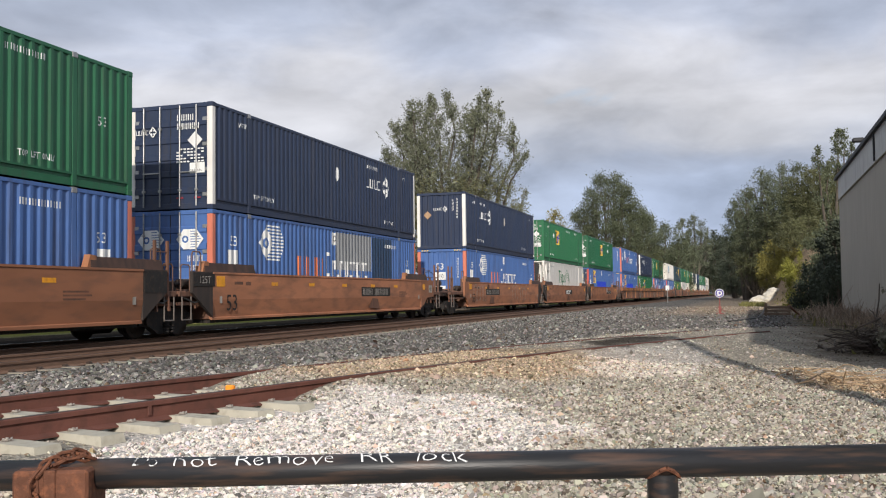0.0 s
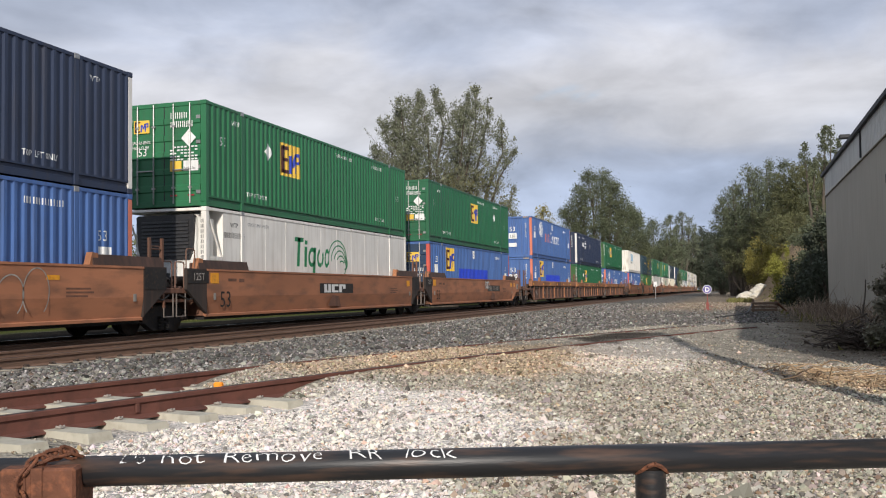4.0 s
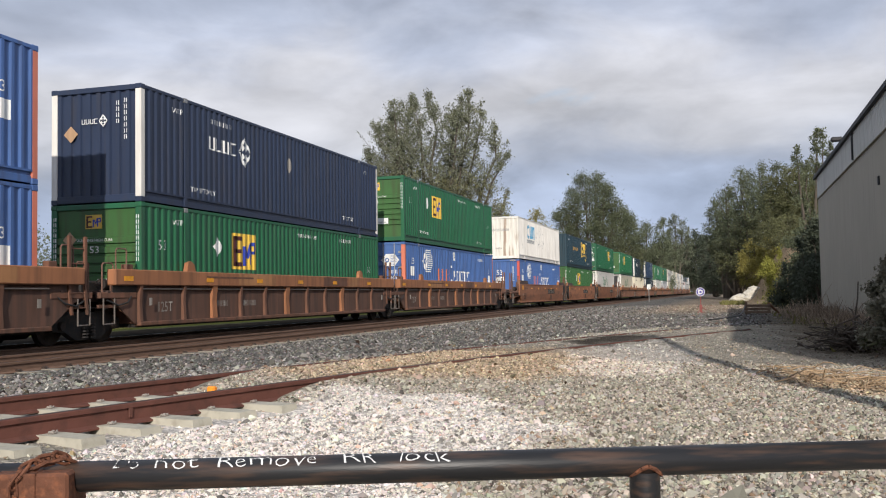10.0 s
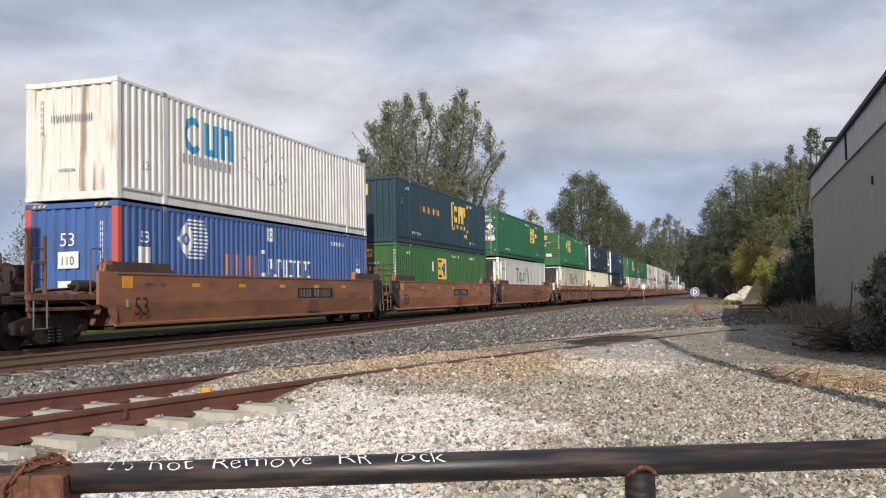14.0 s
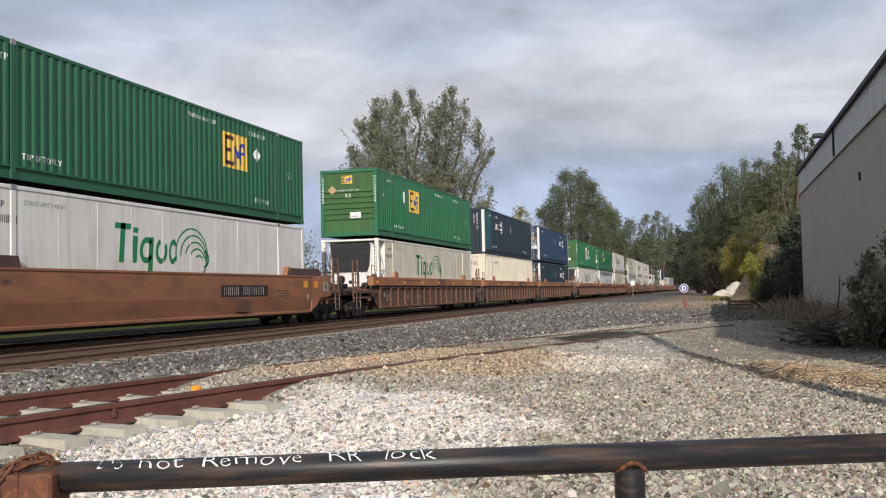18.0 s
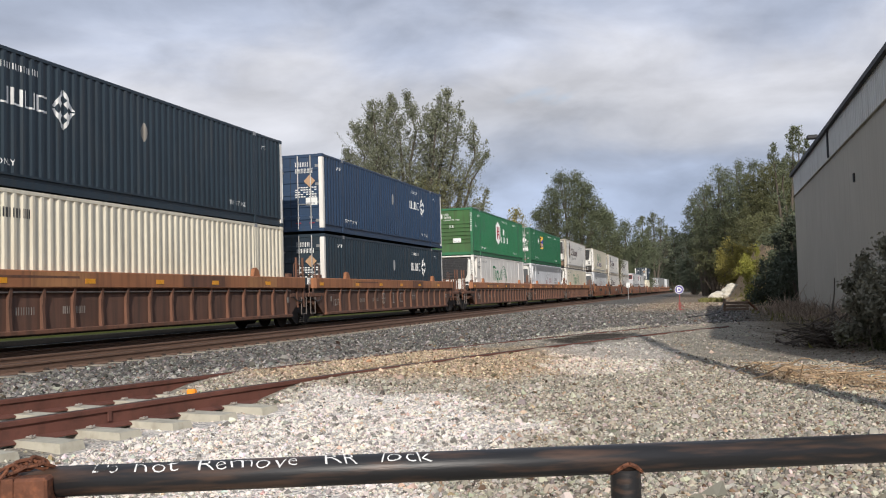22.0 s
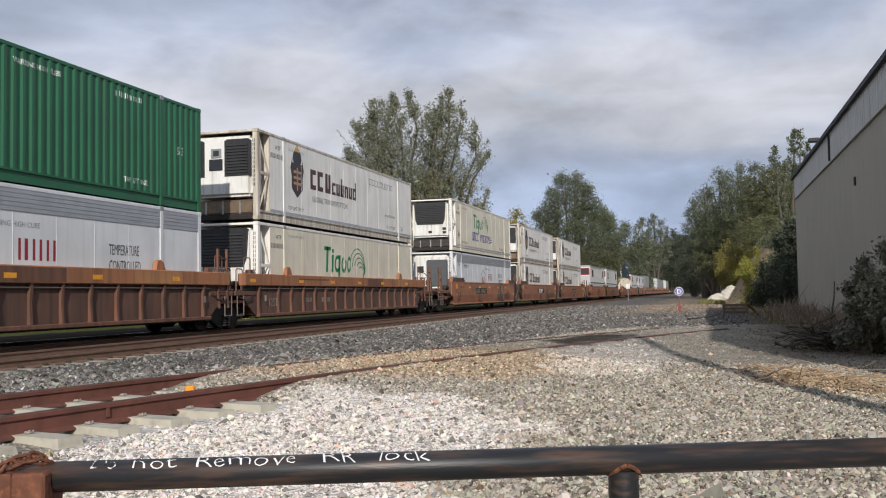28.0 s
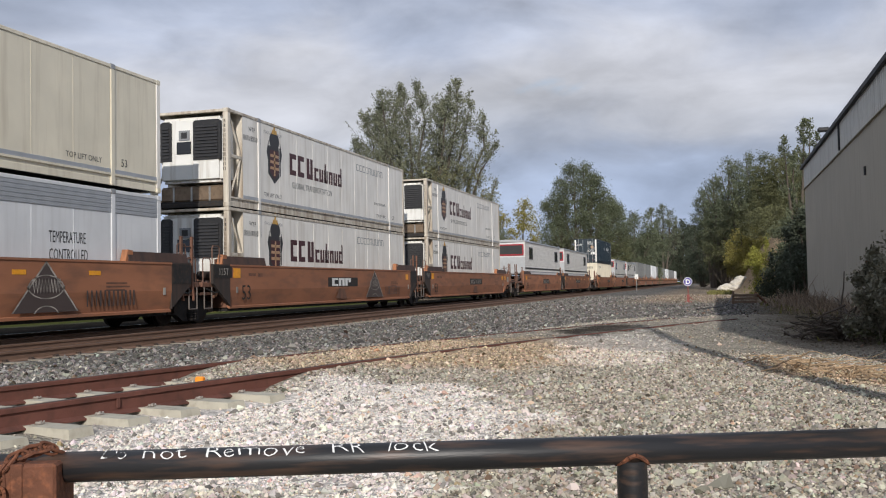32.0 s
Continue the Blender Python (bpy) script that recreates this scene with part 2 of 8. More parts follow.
D_LIGHTGREY = paint("pale_chalk_marking", (0.45, 0.41, 0.36), amount=0.6, lo=0.4, hi=0.6)


# ---- mesh helpers ----
class Form:
    """Collects vertices and faces of one mesh."""

    def __init__(self):
        self.v, self.f = [], []

    def add(self, verts, faces):
        o = len(self.v)
        self.v += [tuple(p) for p in verts]
        self.f += [tuple(o + i for i in f) for f in faces]
        return self

    def box(self, x0, x1, y0, y1, z0, z1):
        return self.add([(x0, y0, z0), (x1, y0, z0), (x1, y1, z0), (x0, y1, z0), (x0, y0, z1), (x1, y0, z1), (x1, y1, z1), (x0, y1, z1)],
                        [(0, 3, 2, 1), (4, 5, 6, 7), (0, 1, 5, 4), (1, 2, 6, 5), (2, 3, 7, 6), (3, 0, 4, 7)])

    def soft_box(self, x0, x1, y0, y1, z0, z1, c=0.01):
        """A box with chamfered edges."""
        b = bmesh.new()
        bmesh.ops.create_cube(b, size=1)
        bmesh.ops.scale(b, vec=(x1 - x0, y1 - y0, z1 - z0), verts=b.verts)
        bmesh.ops.translate(b, vec=((x0 + x1) / 2, (y0 + y1) / 2, (z0 + z1) / 2), verts=b.verts)
        bmesh.ops.bevel(b, geom=b.edges[:], offset=c, segments=1, affect="EDGES")
        b.verts.index_update()
        self.add([v.co for v in b.verts], [[v.index for v in f.verts] for f in b.faces])
        b.free()
        return self

    def tube(self, a, b, r0, r1=None, n=10, cap=True):
        a, b = Vector(a), Vector(b)
        r1 = r0 if r1 is None else r1
        q = (b - a).to_track_quat("Z", "Y")
        ring = [q @ Vector((math.cos(2 * math.pi * i / n), math.sin(2 * math.pi * i / n), 0)) for i in range(n)]
        vs = [a + r0 * w for w in ring] + [b + r1 * w for w in ring]
        fs = [(i, (i + 1) % n, n + (i + 1) % n, n + i) for i in range(n)]
        if cap:
            fs += [tuple(range(n - 1, -1, -1)), tuple(range(n, 2 * n))]
        return self.add(vs, fs)

    def prism(self, outline, axis, lo, hi):
        """An outline in the two other axes, drawn out along axis (0, 1 or 2)."""
        n = len(outline)

        def at(u, w, k):
            c = [u, w]
            c.insert(axis, k)
            return c
        vs = [at(u, w, lo) for u, w in outline] + [at(u, w, hi) for u, w in outline]
        return self.add(vs, [(i, (i + 1) % n, n + (i + 1) % n, n + i) for i in range(n)] + [tuple(range(n - 1, -1, -1)), tuple(range(n, 2 * n))])

    def mesh(self, name, mat, smooth=False, tidy=True):
        me = bpy.data.meshes.new(name)
        me.from_pydata(self.v, [], self.f)
        me.materials.append(mat)
        if tidy:
            b = bmesh.new()
            b.from_mesh(me)
            bmesh.ops.recalc_face_normals(b, faces=b.faces[:])
            b.to_mesh(me)
            b.free()
        if smooth:
            me.polygons.foreach_set("use_smooth", [True] * len(me.polygons))
        me.update()
        return me


def thing(name, m=None, label="", category="", group="", kind=""):
    ob = new(name)
    ob.empty_display_size = 0.3
    if m is not None:
        ob.matrix_basis = m
    return tagged(ob, label, category, group, kind)


def put(name, me, parent=None, label="", m=None):
    """Links a mesh as one part of its parent."""
    ob = new(name, me)
    if parent is not None:
        ob.parent = parent
    if m is not None:
        ob.matrix_basis = m
    return tagged(ob, label)


def part(name, form, mat, parent, label="", smooth=False, m=None):
    return put(name, form.mesh(name, mat, smooth), parent, label, m)


def soft_step(a, b, v):
    u = np.clip((v - a) / (b - a), 0, 1)
    return u * u * (3 - 2 * u)


def wobble(x, y, f, seed):
    """A cheap smooth noise for edges of gravel patches."""
    return (np.sin(x * f + seed) * np.cos(y * f * 1.31 + 2 * seed) + 0.5 * np.sin(x * f * 2.3 + y * f * 1.9 + seed * 3) + 0.35 * np.sin(y * f * 4.7 - x * f * 3.1 + seed)) / 1.85


# ---- ground ----
def siding_x(y):
    """The near rail of the old siding, which bends away to the right."""
    return -5.45 + 0.22 * (y - 6) + 0.0068 * (y - 6) ** 2


def ground_height(x, y):
    d = x - (siding_x(np.minimum(y, 30)) - 0.8)
    hump = 0.232 * np.exp(-(d / 2.2) ** 2) * soft_step(8.6, 10.6, y + 0.35 * (x + 5)) * (1 - soft_step(24, 34, y))
    bank = 6.0 * soft_step(1.7, 6.4, x - 0.004 * (y - 80)) * soft_step(74, 90, y)
    left = 0.4 * soft_step(18, 40, -x - 0) 
    dip = -0.085 * soft_step(-2.9, -2.2, d + 0.8) * soft_step(1.5, 0.6, d + 0.8) * soft_step(9.6, 8.6, y)
    return hump + dip + bank - 0.1 * left + 0.018 * wobble(x, y, 2.1, 1.0) + 0.012 * wobble(x, y, 5.3, 2.0)


ZONES = (
    ("ballast", (0.175, 0.165, 0.152)), ("grey", (0.345, 0.312, 0.258)), ("white", (0.74, 0.68, 0.62)), ("tan", (0.40, 0.30, 0.20)),
    ("oil", (0.05, 0.042, 0.036)), ("dirt", (0.15, 0.118, 0.087)), ("straw", (0.42, 0.30, 0.18)), ("sand", (0.52, 0.48, 0.39)), ("grass", (0.085, 0.095, 0.03)), ("shaded_grime", (0.02, 0.018, 0.016)))


def zone_weights(x, y):
    """How much of each kind of ground lies at x, y."""
    w = {k: np.zeros_like(x) for k, _ in ZONES}
    e = wobble(x, y, 1.7, 4.0) * 0.55 + wobble(x, y, 5.0, 9.0) * 0.25
    sid = x - siding_x(np.minimum(y, 40))
    w["grey"] += 1.0

    def lay(kind, k):
        k = np.clip(k, 0, 1)
        for o in w:
            w[o] *= 1 - k
        w[kind] += k
    lay("tan", soft_step(0.2, 1.0, 1.25 - ((x + 3.6 - 0.35 * (y - 13)) / 2.6) ** 2 - ((y - 13.2) / 3.4) ** 2 + 0.6 * e) * 0.75)
    lay("white", soft_step(0.1, 0.55, 1.0 - ((x + 3.25 + 0.12 * (y - 7.5)) / 2.1) ** 2 - ((y - 7.6 - 0.2 * x) / 3.4) ** 2 + 0.7 * e))
    lay("white", 0.45 * soft_step(0.1, 0.7, 1.0 - ((x + 1.5) / 1.2) ** 2 - ((y - 15.5) / 4.0) ** 2 + e))
    lay("ballast", soft_step(-1.5, -2.3, sid - 0.35 * e + 0.02 * (y - 10) * 0) * soft_step(60, 45, y * 0))
    lay("ballast", 0.8 * soft_step(24, 34, y + 2 * e) * soft_step(1.2, -1.0, x + e))
    lay("sand", 0.8 * soft_step(0.1, 0.7, 1 - ((x + 3.1 - 0.19 * (y - 25)) / 1.0) ** 2 - ((y - 25.5) / 6.0) ** 2 + 0.5 * e))
    lay("oil", 0.88 * soft_step(0.1, 0.6, 1 - ((x + 2.2 - 0.1 * (y - 18.6)) / 0.75) ** 2 - ((y - 18.6) / 2.4) ** 2 + 1.1 * e))
    lay("dirt", 0.9 * soft_step(0.3, 1.9, x - 0.02 * (y - 14) + 0.9 * e) * soft_step(13, 19, y))
    lay("straw", 0.6 * soft_step(0.2, 0.8, 1 - ((x - 1.2 + 0.28 * (y - 12.5)) / 0.8) ** 2 - ((y - 12.3) / 2.2) ** 2 + 0.8 * e))
    lay("grass", 0.22 * soft_step(0.3, 0.8, 1 - ((x - 2.6) / 1.6) ** 2 - ((y - 33) / 12) ** 2 + 1.2 * e))
    # Grimy ballast under the train, with the train's shade painted in as near-black.
    lay("shaded_grime", 0.95 * soft_step(-12.75, -13.1, x) * soft_step(-23.2, -22.0, x))
    lay("grass", soft_step(-22.0, -23.2, x + 0.4 * e))
    lay("straw", 0.8 * soft_step(1.4, 2.0, x + 0.3 * e) * soft_step(70, 80, y))
    lay("tan", 0.45 * soft_step(44, 60, y) * soft_step(-6.5, -3.0, x + e))
    return w


def zone_colour(x, y):
    w = zone_weights(x, y)
    return sum(w[k][:, None] * np.array(c) for k, c in ZONES)


def gravel_material(name, bump, grain):
    """Stone by colour attribute, broken up by cells and fine grain."""
    m = bpy.data.materials.new(name)
    m.use_nodes = True
    nt = m.node_tree
    N, L = nt.nodes.new, nt.links.new
    sh = nt.nodes["Principled BSDF"]
    sh.inputs["Roughness"].default_value = 0.92
    sh.inputs["Specular IOR Level"].default_value = 0.0
    at, co = N("ShaderNodeAttribute"), N("ShaderNodeTexCoord")
    at.attribute_name = "stone"
    if grain:
        vo = N("ShaderNodeTexVoronoi")
        vo.inputs["Scale"].default_value = 26
        L(co.outputs["Object"], vo.inputs["Vector"])
        sep = N("ShaderNodeSeparateColor")
        L(vo.outputs["Color"], sep.inputs[0])
        nz = N("ShaderNodeTexNoise")
        nz.inputs["Scale"].default_value, nz.inputs["Detail"].default_value = 1.3, 6
        L(co.outputs["Object"], nz.inputs["Vector"])
        add = N("ShaderNodeMath")
        add.operation = "MULTIPLY_ADD"
        add.inputs[1].default_value = 0.9
        L(sep.outputs[0], add.inputs[0]), L(nz.outputs[0], add.inputs[2])
        mr = N("ShaderNodeMapRange")
        mr.inputs["From Min"].default_value, mr.inputs["From Max"].default_value = 0.3, 1.5
        mr.inputs["To Min"].default_value, mr.inputs["To Max"].default_value = 0.5, 1.24
        L(add.outputs[0], mr.inputs[0])
        sc = N("ShaderNodeVectorMath")
        sc.operation = "SCALE"
        L(at.outputs["Color"], sc.inputs[0]), L(mr.outputs[0], sc.inputs["Scale"])
        L(sc.outputs[0], sh.inputs["Base Color"])
        bp = N("ShaderNodeBump")
        bp.inputs["Strength"].default_value, bp.inputs["Distance"].default_value = bump, 0.03
        L(vo.outputs["Distance"], bp.inputs["Height"]), L(bp.outputs[0], sh.inputs["Normal"])
    else:
        L(at.outputs["Color"], sh.inputs["Base Color"])
    return m


M_GROUND = gravel_material("gravel_ground", 0.9, True)
M_STONE = gravel_material("loose_stones", 0.0, False)


def raw_mesh(name, verts, faces, mat, colours=None):
    """A mesh from arrays of points and of equal-sized faces."""
    me = bpy.data.meshes.new(name)
    n, k = faces.shape
    me.vertices.add(len(verts))
    me.vertices.foreach_set("co", np.asarray(verts, np.float32).ravel())
    me.loops.add(n * k)
    me.loops.foreach_set("vertex_index", faces.astype(np.int32).ravel())
    me.polygons.add(n)
    me.polygons.foreach_set("loop_start", np.arange(0, n * k, k, dtype=np.int32))
    me.update(calc_edges=True)
    me.shade_flat()
    if colours is not None:
        a = me.color_attributes.new("stone", "FLOAT_COLOR", "POINT")
        a.data.foreach_set("color", np.concatenate([colours, np.ones((len(colours), 1))], 1).astype(np.float32).ravel())
    me.materials.append(mat)
    return me


def build_ground():
    xs = np.concatenate([[-2500, -900, -350, -150, -80, -50, -36, -30, -27, -25.5, -24.5, -23.5, -23, -22.5, -22, -21.5, -21, -20], np.arange(-19, 8.01, 0.2), [9, 11, 13, 16, 20, 28, 40, 60, 100, 250, 900, 2500]])
    ys = np.concatenate([[-1500, -400, -100, -30, -8, -2], np.arange(0, 45.01, 0.22), np.arange(46, 110, 1.5), [115, 125, 140, 170, 220, 300, 400, 600, 1000, 2600]])
    X, Y = [a.ravel() for a in np.meshgrid(xs, ys)]
    Z = ground_height(X, Y)
    nx, ny = len(xs), len(ys)
    i = (np.arange(ny - 1)[:, None] * nx + np.arange(nx - 1)[None, :]).ravel()
    faces = np.stack([i, i + 1, i + nx + 1, i + nx], 1)
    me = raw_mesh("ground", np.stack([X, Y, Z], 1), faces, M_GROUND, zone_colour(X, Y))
    me.polygons.foreach_set("use_smooth", [True] * len(me.polygons))
    tagged(new("ground", me), "gravel yard with white, grey and tan stone", "ground", kind="structure")


def build_stones(count, r0, r1, seed, name, label):
    """Loose stones lying on the ground in front of the tracks."""
    g = np.random.default_rng(seed)
    corner = np.array([(1, 0, 0), (0, 1, 0), (-1, 0, 0), (0, -1, 0), (0.35, 0.2, 0.85), (-0.4, -0.15, 0.8), (0, 0, -0.9)])
    tri = np.array([(0, 1, 4), (1, 5, 4), (1, 2, 5), (2, 3, 5), (3, 4, 5), (3, 0, 4), (1, 0, 6), (2, 1, 6), (3, 2, 6), (0, 3, 6)])
    r = g.uniform(r0, r1, count)
    az = g.uniform(radians(-46), radians(13), count)
    x, y = r * np.sin(az), r * np.cos(az)
    sid = x - siding_x(np.minimum(y, 40))
    keep = (x > -10.7) & (x < 3.9) & ~((np.abs(sid) < 0.12) & (y < 26)) & ~((np.abs(sid + 1.6) < 0.12) & (y < 26))
    on_panel = (sid > -2.1) & (sid < 0.72) & (y < 9.0 - 0.2 * sid)
    keep &= ~(on_panel & (g.random(count) < 0.93))
    x, y, r, az = x[keep], y[keep], r[keep], az[keep]
    n = len(x)
    w = zone_weights(x, y)
    size = g.lognormal(np.log(0.0105), 0.40, n) * (1 + r / 90) * (1 + 0.75 * w["ballast"])
    size = np.clip(size, 0.008, 0.075)
    thin = g.random(n) > 0.55 * w["dirt"] + 0.8 * w["oil"]
    x, y, size = x[thin], y[thin], size[thin]
    n = len(x)
    w2 = {k: v[thin] for k, v in w.items()}
    size = np.where((w2["white"] > 0.5) & ((size < 0.0175) | (g.random(n) < 0.6)), size * 0.62, size)
    col = zone_colour(x, y)
    col *= np.exp(g.normal(0.0, 1.0, n) * ((0.28 if r1 < 20 else 0.22) + 0.16 * w2["ballast"] - 0.1 * w2["white"]))[:, None] * (1 + g.normal(0, 0.045, (n, 3)))
    dark = g.random(n) < 0.15
    col[dark] *= 0.42
    brown = g.random(n) < 0.06
    col[brown] = col[brown] * np.array((0.78, 0.62, 0.52))
    # white stone is fine grit; the larger bits strewn over it are grey
    big = size > 0.0175
    grit = (w2["white"] > 0.5) & big & (g.random(n) < 0.3)
    col[grit] = np.array((0.23, 0.215, 0.195)) * g.lognormal(0, 0.3, grit.sum())[:, None]
    col = np.clip(col * 1.08, 0.01, None)
    col *= np.minimum(1, 0.8 / col.max(1))[:, None]
    a = g.uniform(0, 2 * np.pi, n)
    sc = np.stack([size * g.uniform(0.75, 1.35, n), size * g.uniform(0.7, 1.2, n), size * g.uniform(0.6, 1.1, n)], 1)
    P = corner[None] * g.uniform(0.7, 1.25, (n, 7, 1)) * sc[:, None, :]
    tilt = g.normal(0, 0.35, n)
    P[..., 2] += np.sin(tilt)[:, None] * P[..., 0]
    ca, sa = np.cos(a)[:, None], np.sin(a)[:, None]
    px, py = P[..., 0] * ca - P[..., 1] * sa, P[..., 0] * sa + P[..., 1] * ca
    z = ground_height(x, y) + sc[:, 2] * 0.25
    V = np.stack([px + x[:, None], py + y[:, None], P[..., 2] + z[:, None]], 2).reshape(-1, 3)
    F = (tri[None] + 7 * np.arange(n)[:, None, None]).reshape(-1, 3)
    tagged(new(name, raw_mesh(name, V, F, M_STONE, np.repeat(col, 7, 0))), label, "gravel", kind="stuff")


build_ground()
build_stones(215000, 2.7, 15, 3, "gravel", "loose crushed stone, white, grey and tan")
build_stones(115000, 15, 80, 4, "far_gravel", "loose crushed stone between the tracks and the building")


# ---- tracks ----
RAIL_SECTION = [(-0.07, 0.0), (0.07, 0.0), (0.07, 0.012), (0.012, 0.035), (0.01, 0.125), (0.034, 0.135), (0.036, 0.168), (0.028, 0.175),
                (-0.028, 0.175), (-0.036, 0.168), (-0.034, 0.135), (-0.01, 0.125), (-0.012, 0.035), (-0.07, 0.012)]


def rail(name, points, top, mat, parent, head=None, scale=1.0):
    """A rail swept along points in plan, with its running surface at height top."""
    n, f = len(RAIL_SECTION), Form()
    pts = [Vector((a, b, 0)) for a, b in points]
    for i, p in enumerate(pts):
        d = (pts[min(i + 1, len(pts) - 1)] - pts[max(i - 1, 0)]).normalized()
        side = Vector((d.y, -d.x, 0))
        f.v += [tuple(p + side * u * scale + Vector((0, 0, top - 0.175 * scale + w * scale))) for u, w in RAIL_SECTION]
    for i in range(len(pts) - 1):
        for k in range(n):
            f.f.append((i * n + k, i * n + (k + 1) % n, (i + 1) * n + (k + 1) % n, (i + 1) * n + k))
    ob = part(name, f, mat, parent)
    if head:
        g = Form()
        for i, p in enumerate(pts):
            d = (pts[min(i + 1, len(pts) - 1)] - pts[max(i - 1, 0)]).normalized()
            side = Vector((d.y, -d.x, 0))
            g.v += [tuple(p + side * u + Vector((0, 0, top + 0.0015))) for u in (-0.03, 0.03)]
        g.f = [(2 * i, 2 * i + 1, 2 * i + 3, 2 * i + 2) for i in range(len(pts) - 1)]
        part("running_surface", g, head, ob, "worn bright running surface")
    return ob


def line_points(x, y0=-30, y1=345, step=25):
    pts = [(x, y) for y in np.arange(y0, y1, step)] + [(x - (b * b) / 1100, 345 + b) for b in np.arange(0, 160, 10)]
    return [(float(a), float(b)) for a, b in pts]


def tie_form(length, width=0.26, top=0.0, height=0.2, taper=0.05):
    """A concrete tie across x, its top at the given height, sides sloping."""
    a, b = width / 2, width / 2 - 0.035
    f = Form()
    f.add([(-length / 2, -a, top - height), (length / 2, -a, top - height), (length / 2, a, top - height), (-length / 2, a, top - height),
           (-length / 2 + taper, -b, top), (length / 2 - taper, -b, top), (length / 2 - taper, b, top), (-length / 2 + taper, b, top)],
          [(0, 3, 2, 1), (4, 5, 6, 7), (0, 1, 5, 4), (1, 2, 6, 5), (2, 3, 7, 6), (3, 0, 4, 7)])
    return f


def build_tracks():
    main = thing("main_track", None, "rails of the line that the train runs on", "railway track", kind="structure")
    for sgn in (-1, 1):
        rail("rail", line_points(TRACK_CENTRE + sgn * 0.7535), 0.19, M_RAIL, main, M_POLISH)
    ties = Form()
    for k in range(160):
        y = 2.0 + 0.61 * k
        ties.box(TRACK_CENTRE - 1.3, TRACK_CENTRE + 1.3, y - 0.12, y + 0.12, -0.1, 0.015)
    tagged(part("ties", ties, M_CONCRETE, main, "grimy concrete ties"), kind="stuff")
    second = thing("second_track", None, "rusty rails beside the train's track", "railway track", kind="structure")
    for x in (-12.62, -11.1):
        rail("rail", line_points(x), 0.18, M_RAIL, second, M_RAIL_DK)
    tie = tie_form(2.5, top=0.02).mesh("tie", M_TIE_GRIMY)
    clip = clip_form().mesh("rail_clip", M_RAIL_DK)
    for k in range(75):
        y = 6.0 + 0.61 * k
        put("tie", tie, second, m=pose(-11.86, y, 0))
        put("rail_clip", clip, second, m=pose(-11.03, y, 0.02) @ Matrix.Diagonal((0.8, 0.8, 0.6, 1)))
    # the old siding: a piece of open track whose far end is buried in the gravel
    siding = thing("old_siding", None, "dark red-brown rusty siding track on concrete ties, buried farther on", "railway track", kind="structure")
    near, far = [], []
    for y in np.arange(1.0, 23.6, 0.75):
        x = siding_x(y)
        s = 0.22 + 0.0136 * (y - 6)
        d = Vector((s, 1, 0)).normalized()
        near.append((float(x), float(y)))
        far.append((float(x - 1.6 * d.y), float(y + 1.6 * d.x)))
    rail("rail", near, 0.22, M_RAIL_SIDING, siding, M_RAIL_DK, 1.06)
    rail("rail", far, 0.22, M_RAIL_SIDING, siding, M_RAIL_DK, 1.06)
    tie = tie_form(2.85, 0.29, 0.065, 0.22, 0.06).mesh("tie", M_CONCRETE)
    clip = clip_form().mesh("rail_clip", M_CLIP)
    y = 2.4
    while y < 9.4:
        x, s = siding_x(y), 0.22 + 0.0136 * (y - 6)
        ang = -math.degrees(math.atan(s))
        rot = Matrix.Rotation(radians(ang), 4, "Z")
        cx = Vector((x, y, 0)) + rot @ Vector((-0.8, 0, 0))
        put("tie", tie, siding, m=Matrix.Translation(cx) @ rot)
        for dx in (-0.1, 0.1, -1.6 - 0.1, -1.6 + 0.1):
            put("rail_clip", clip, siding, m=Matrix.Translation(Vector((x, y, 0.045)) + rot @ Vector((dx, 0, 0))) @ rot @ Matrix.Diagonal((0.6, 0.62, 0.7, 1)))
        y += 0.58
    part("joint_bar", Form().soft_box(0.015, 0.035, -0.02, 0.02, 0.09, 0.2, 0.004), M_RAIL_SIDING, siding, m=Matrix.Translation((siding_x(7.3), 7.3, 0)) @ Matrix.Rotation(-0.23, 4, "Z"))


def clip_form():
    """A spring clip with its bolt beside the rail foot."""
    f = Form().soft_box(-0.05, 0.05, -0.06, 0.06, 0.0, 0.03, 0.008)
    pts = [(-0.04, -0.05, 0.03), (0.0, -0.06, 0.06), (0.04, -0.03, 0.045), (0.03, 0.03, 0.045), (0.0, 0.06, 0.06), (-0.04, 0.05, 0.03)]
    for a, b in zip(pts, pts[1:]):
        f.tube(a, b, 0.012, n=6)
    return f.tube((0, 0, 0.02), (0, 0, 0.07), 0.02, n=6)


TRACK_CENTRE = -14.83
M_CLIP = material("dusty_pale_clip", (0.40, 0.36, 0.32), 0.8, 0.2, 0.25, 12, (0.12, 0.07, 0.05), 0.7, bump=0.3)
M_TIE_GRIMY = material("grimy_concrete", (0.27, 0.24, 0.195), 0.9, 0, 0.25, 3, (0.12, 0.1, 0.08), 0.6, bump=0.35, bump_scale=35)
M_RAIL_SIDING = material("dark_red_rail", (0.15, 0.058, 0.042), 0.8, 0.1, 0.2, 2, (0.05, 0.025, 0.02), 0.5, bump=0.25)
build_tracks()

# ---- the train: containers ----
TRACK_X = -14.83        # centre line of the train's track
RAIL_TOP = 0.19
BOX_L, BOX_W, BOX_H = 16.154, 2.6, 2.896      # a 53 foot high-cube box
HALF = BOX_W / 2
LIFT = (1.98, 14.174)   # the lifting posts, 40 feet apart
PITCH = 0.278
CACHE = {}


def cached(key, build):
    if key not in CACHE:
        CACHE[key] = build()
    return CACHE[key]


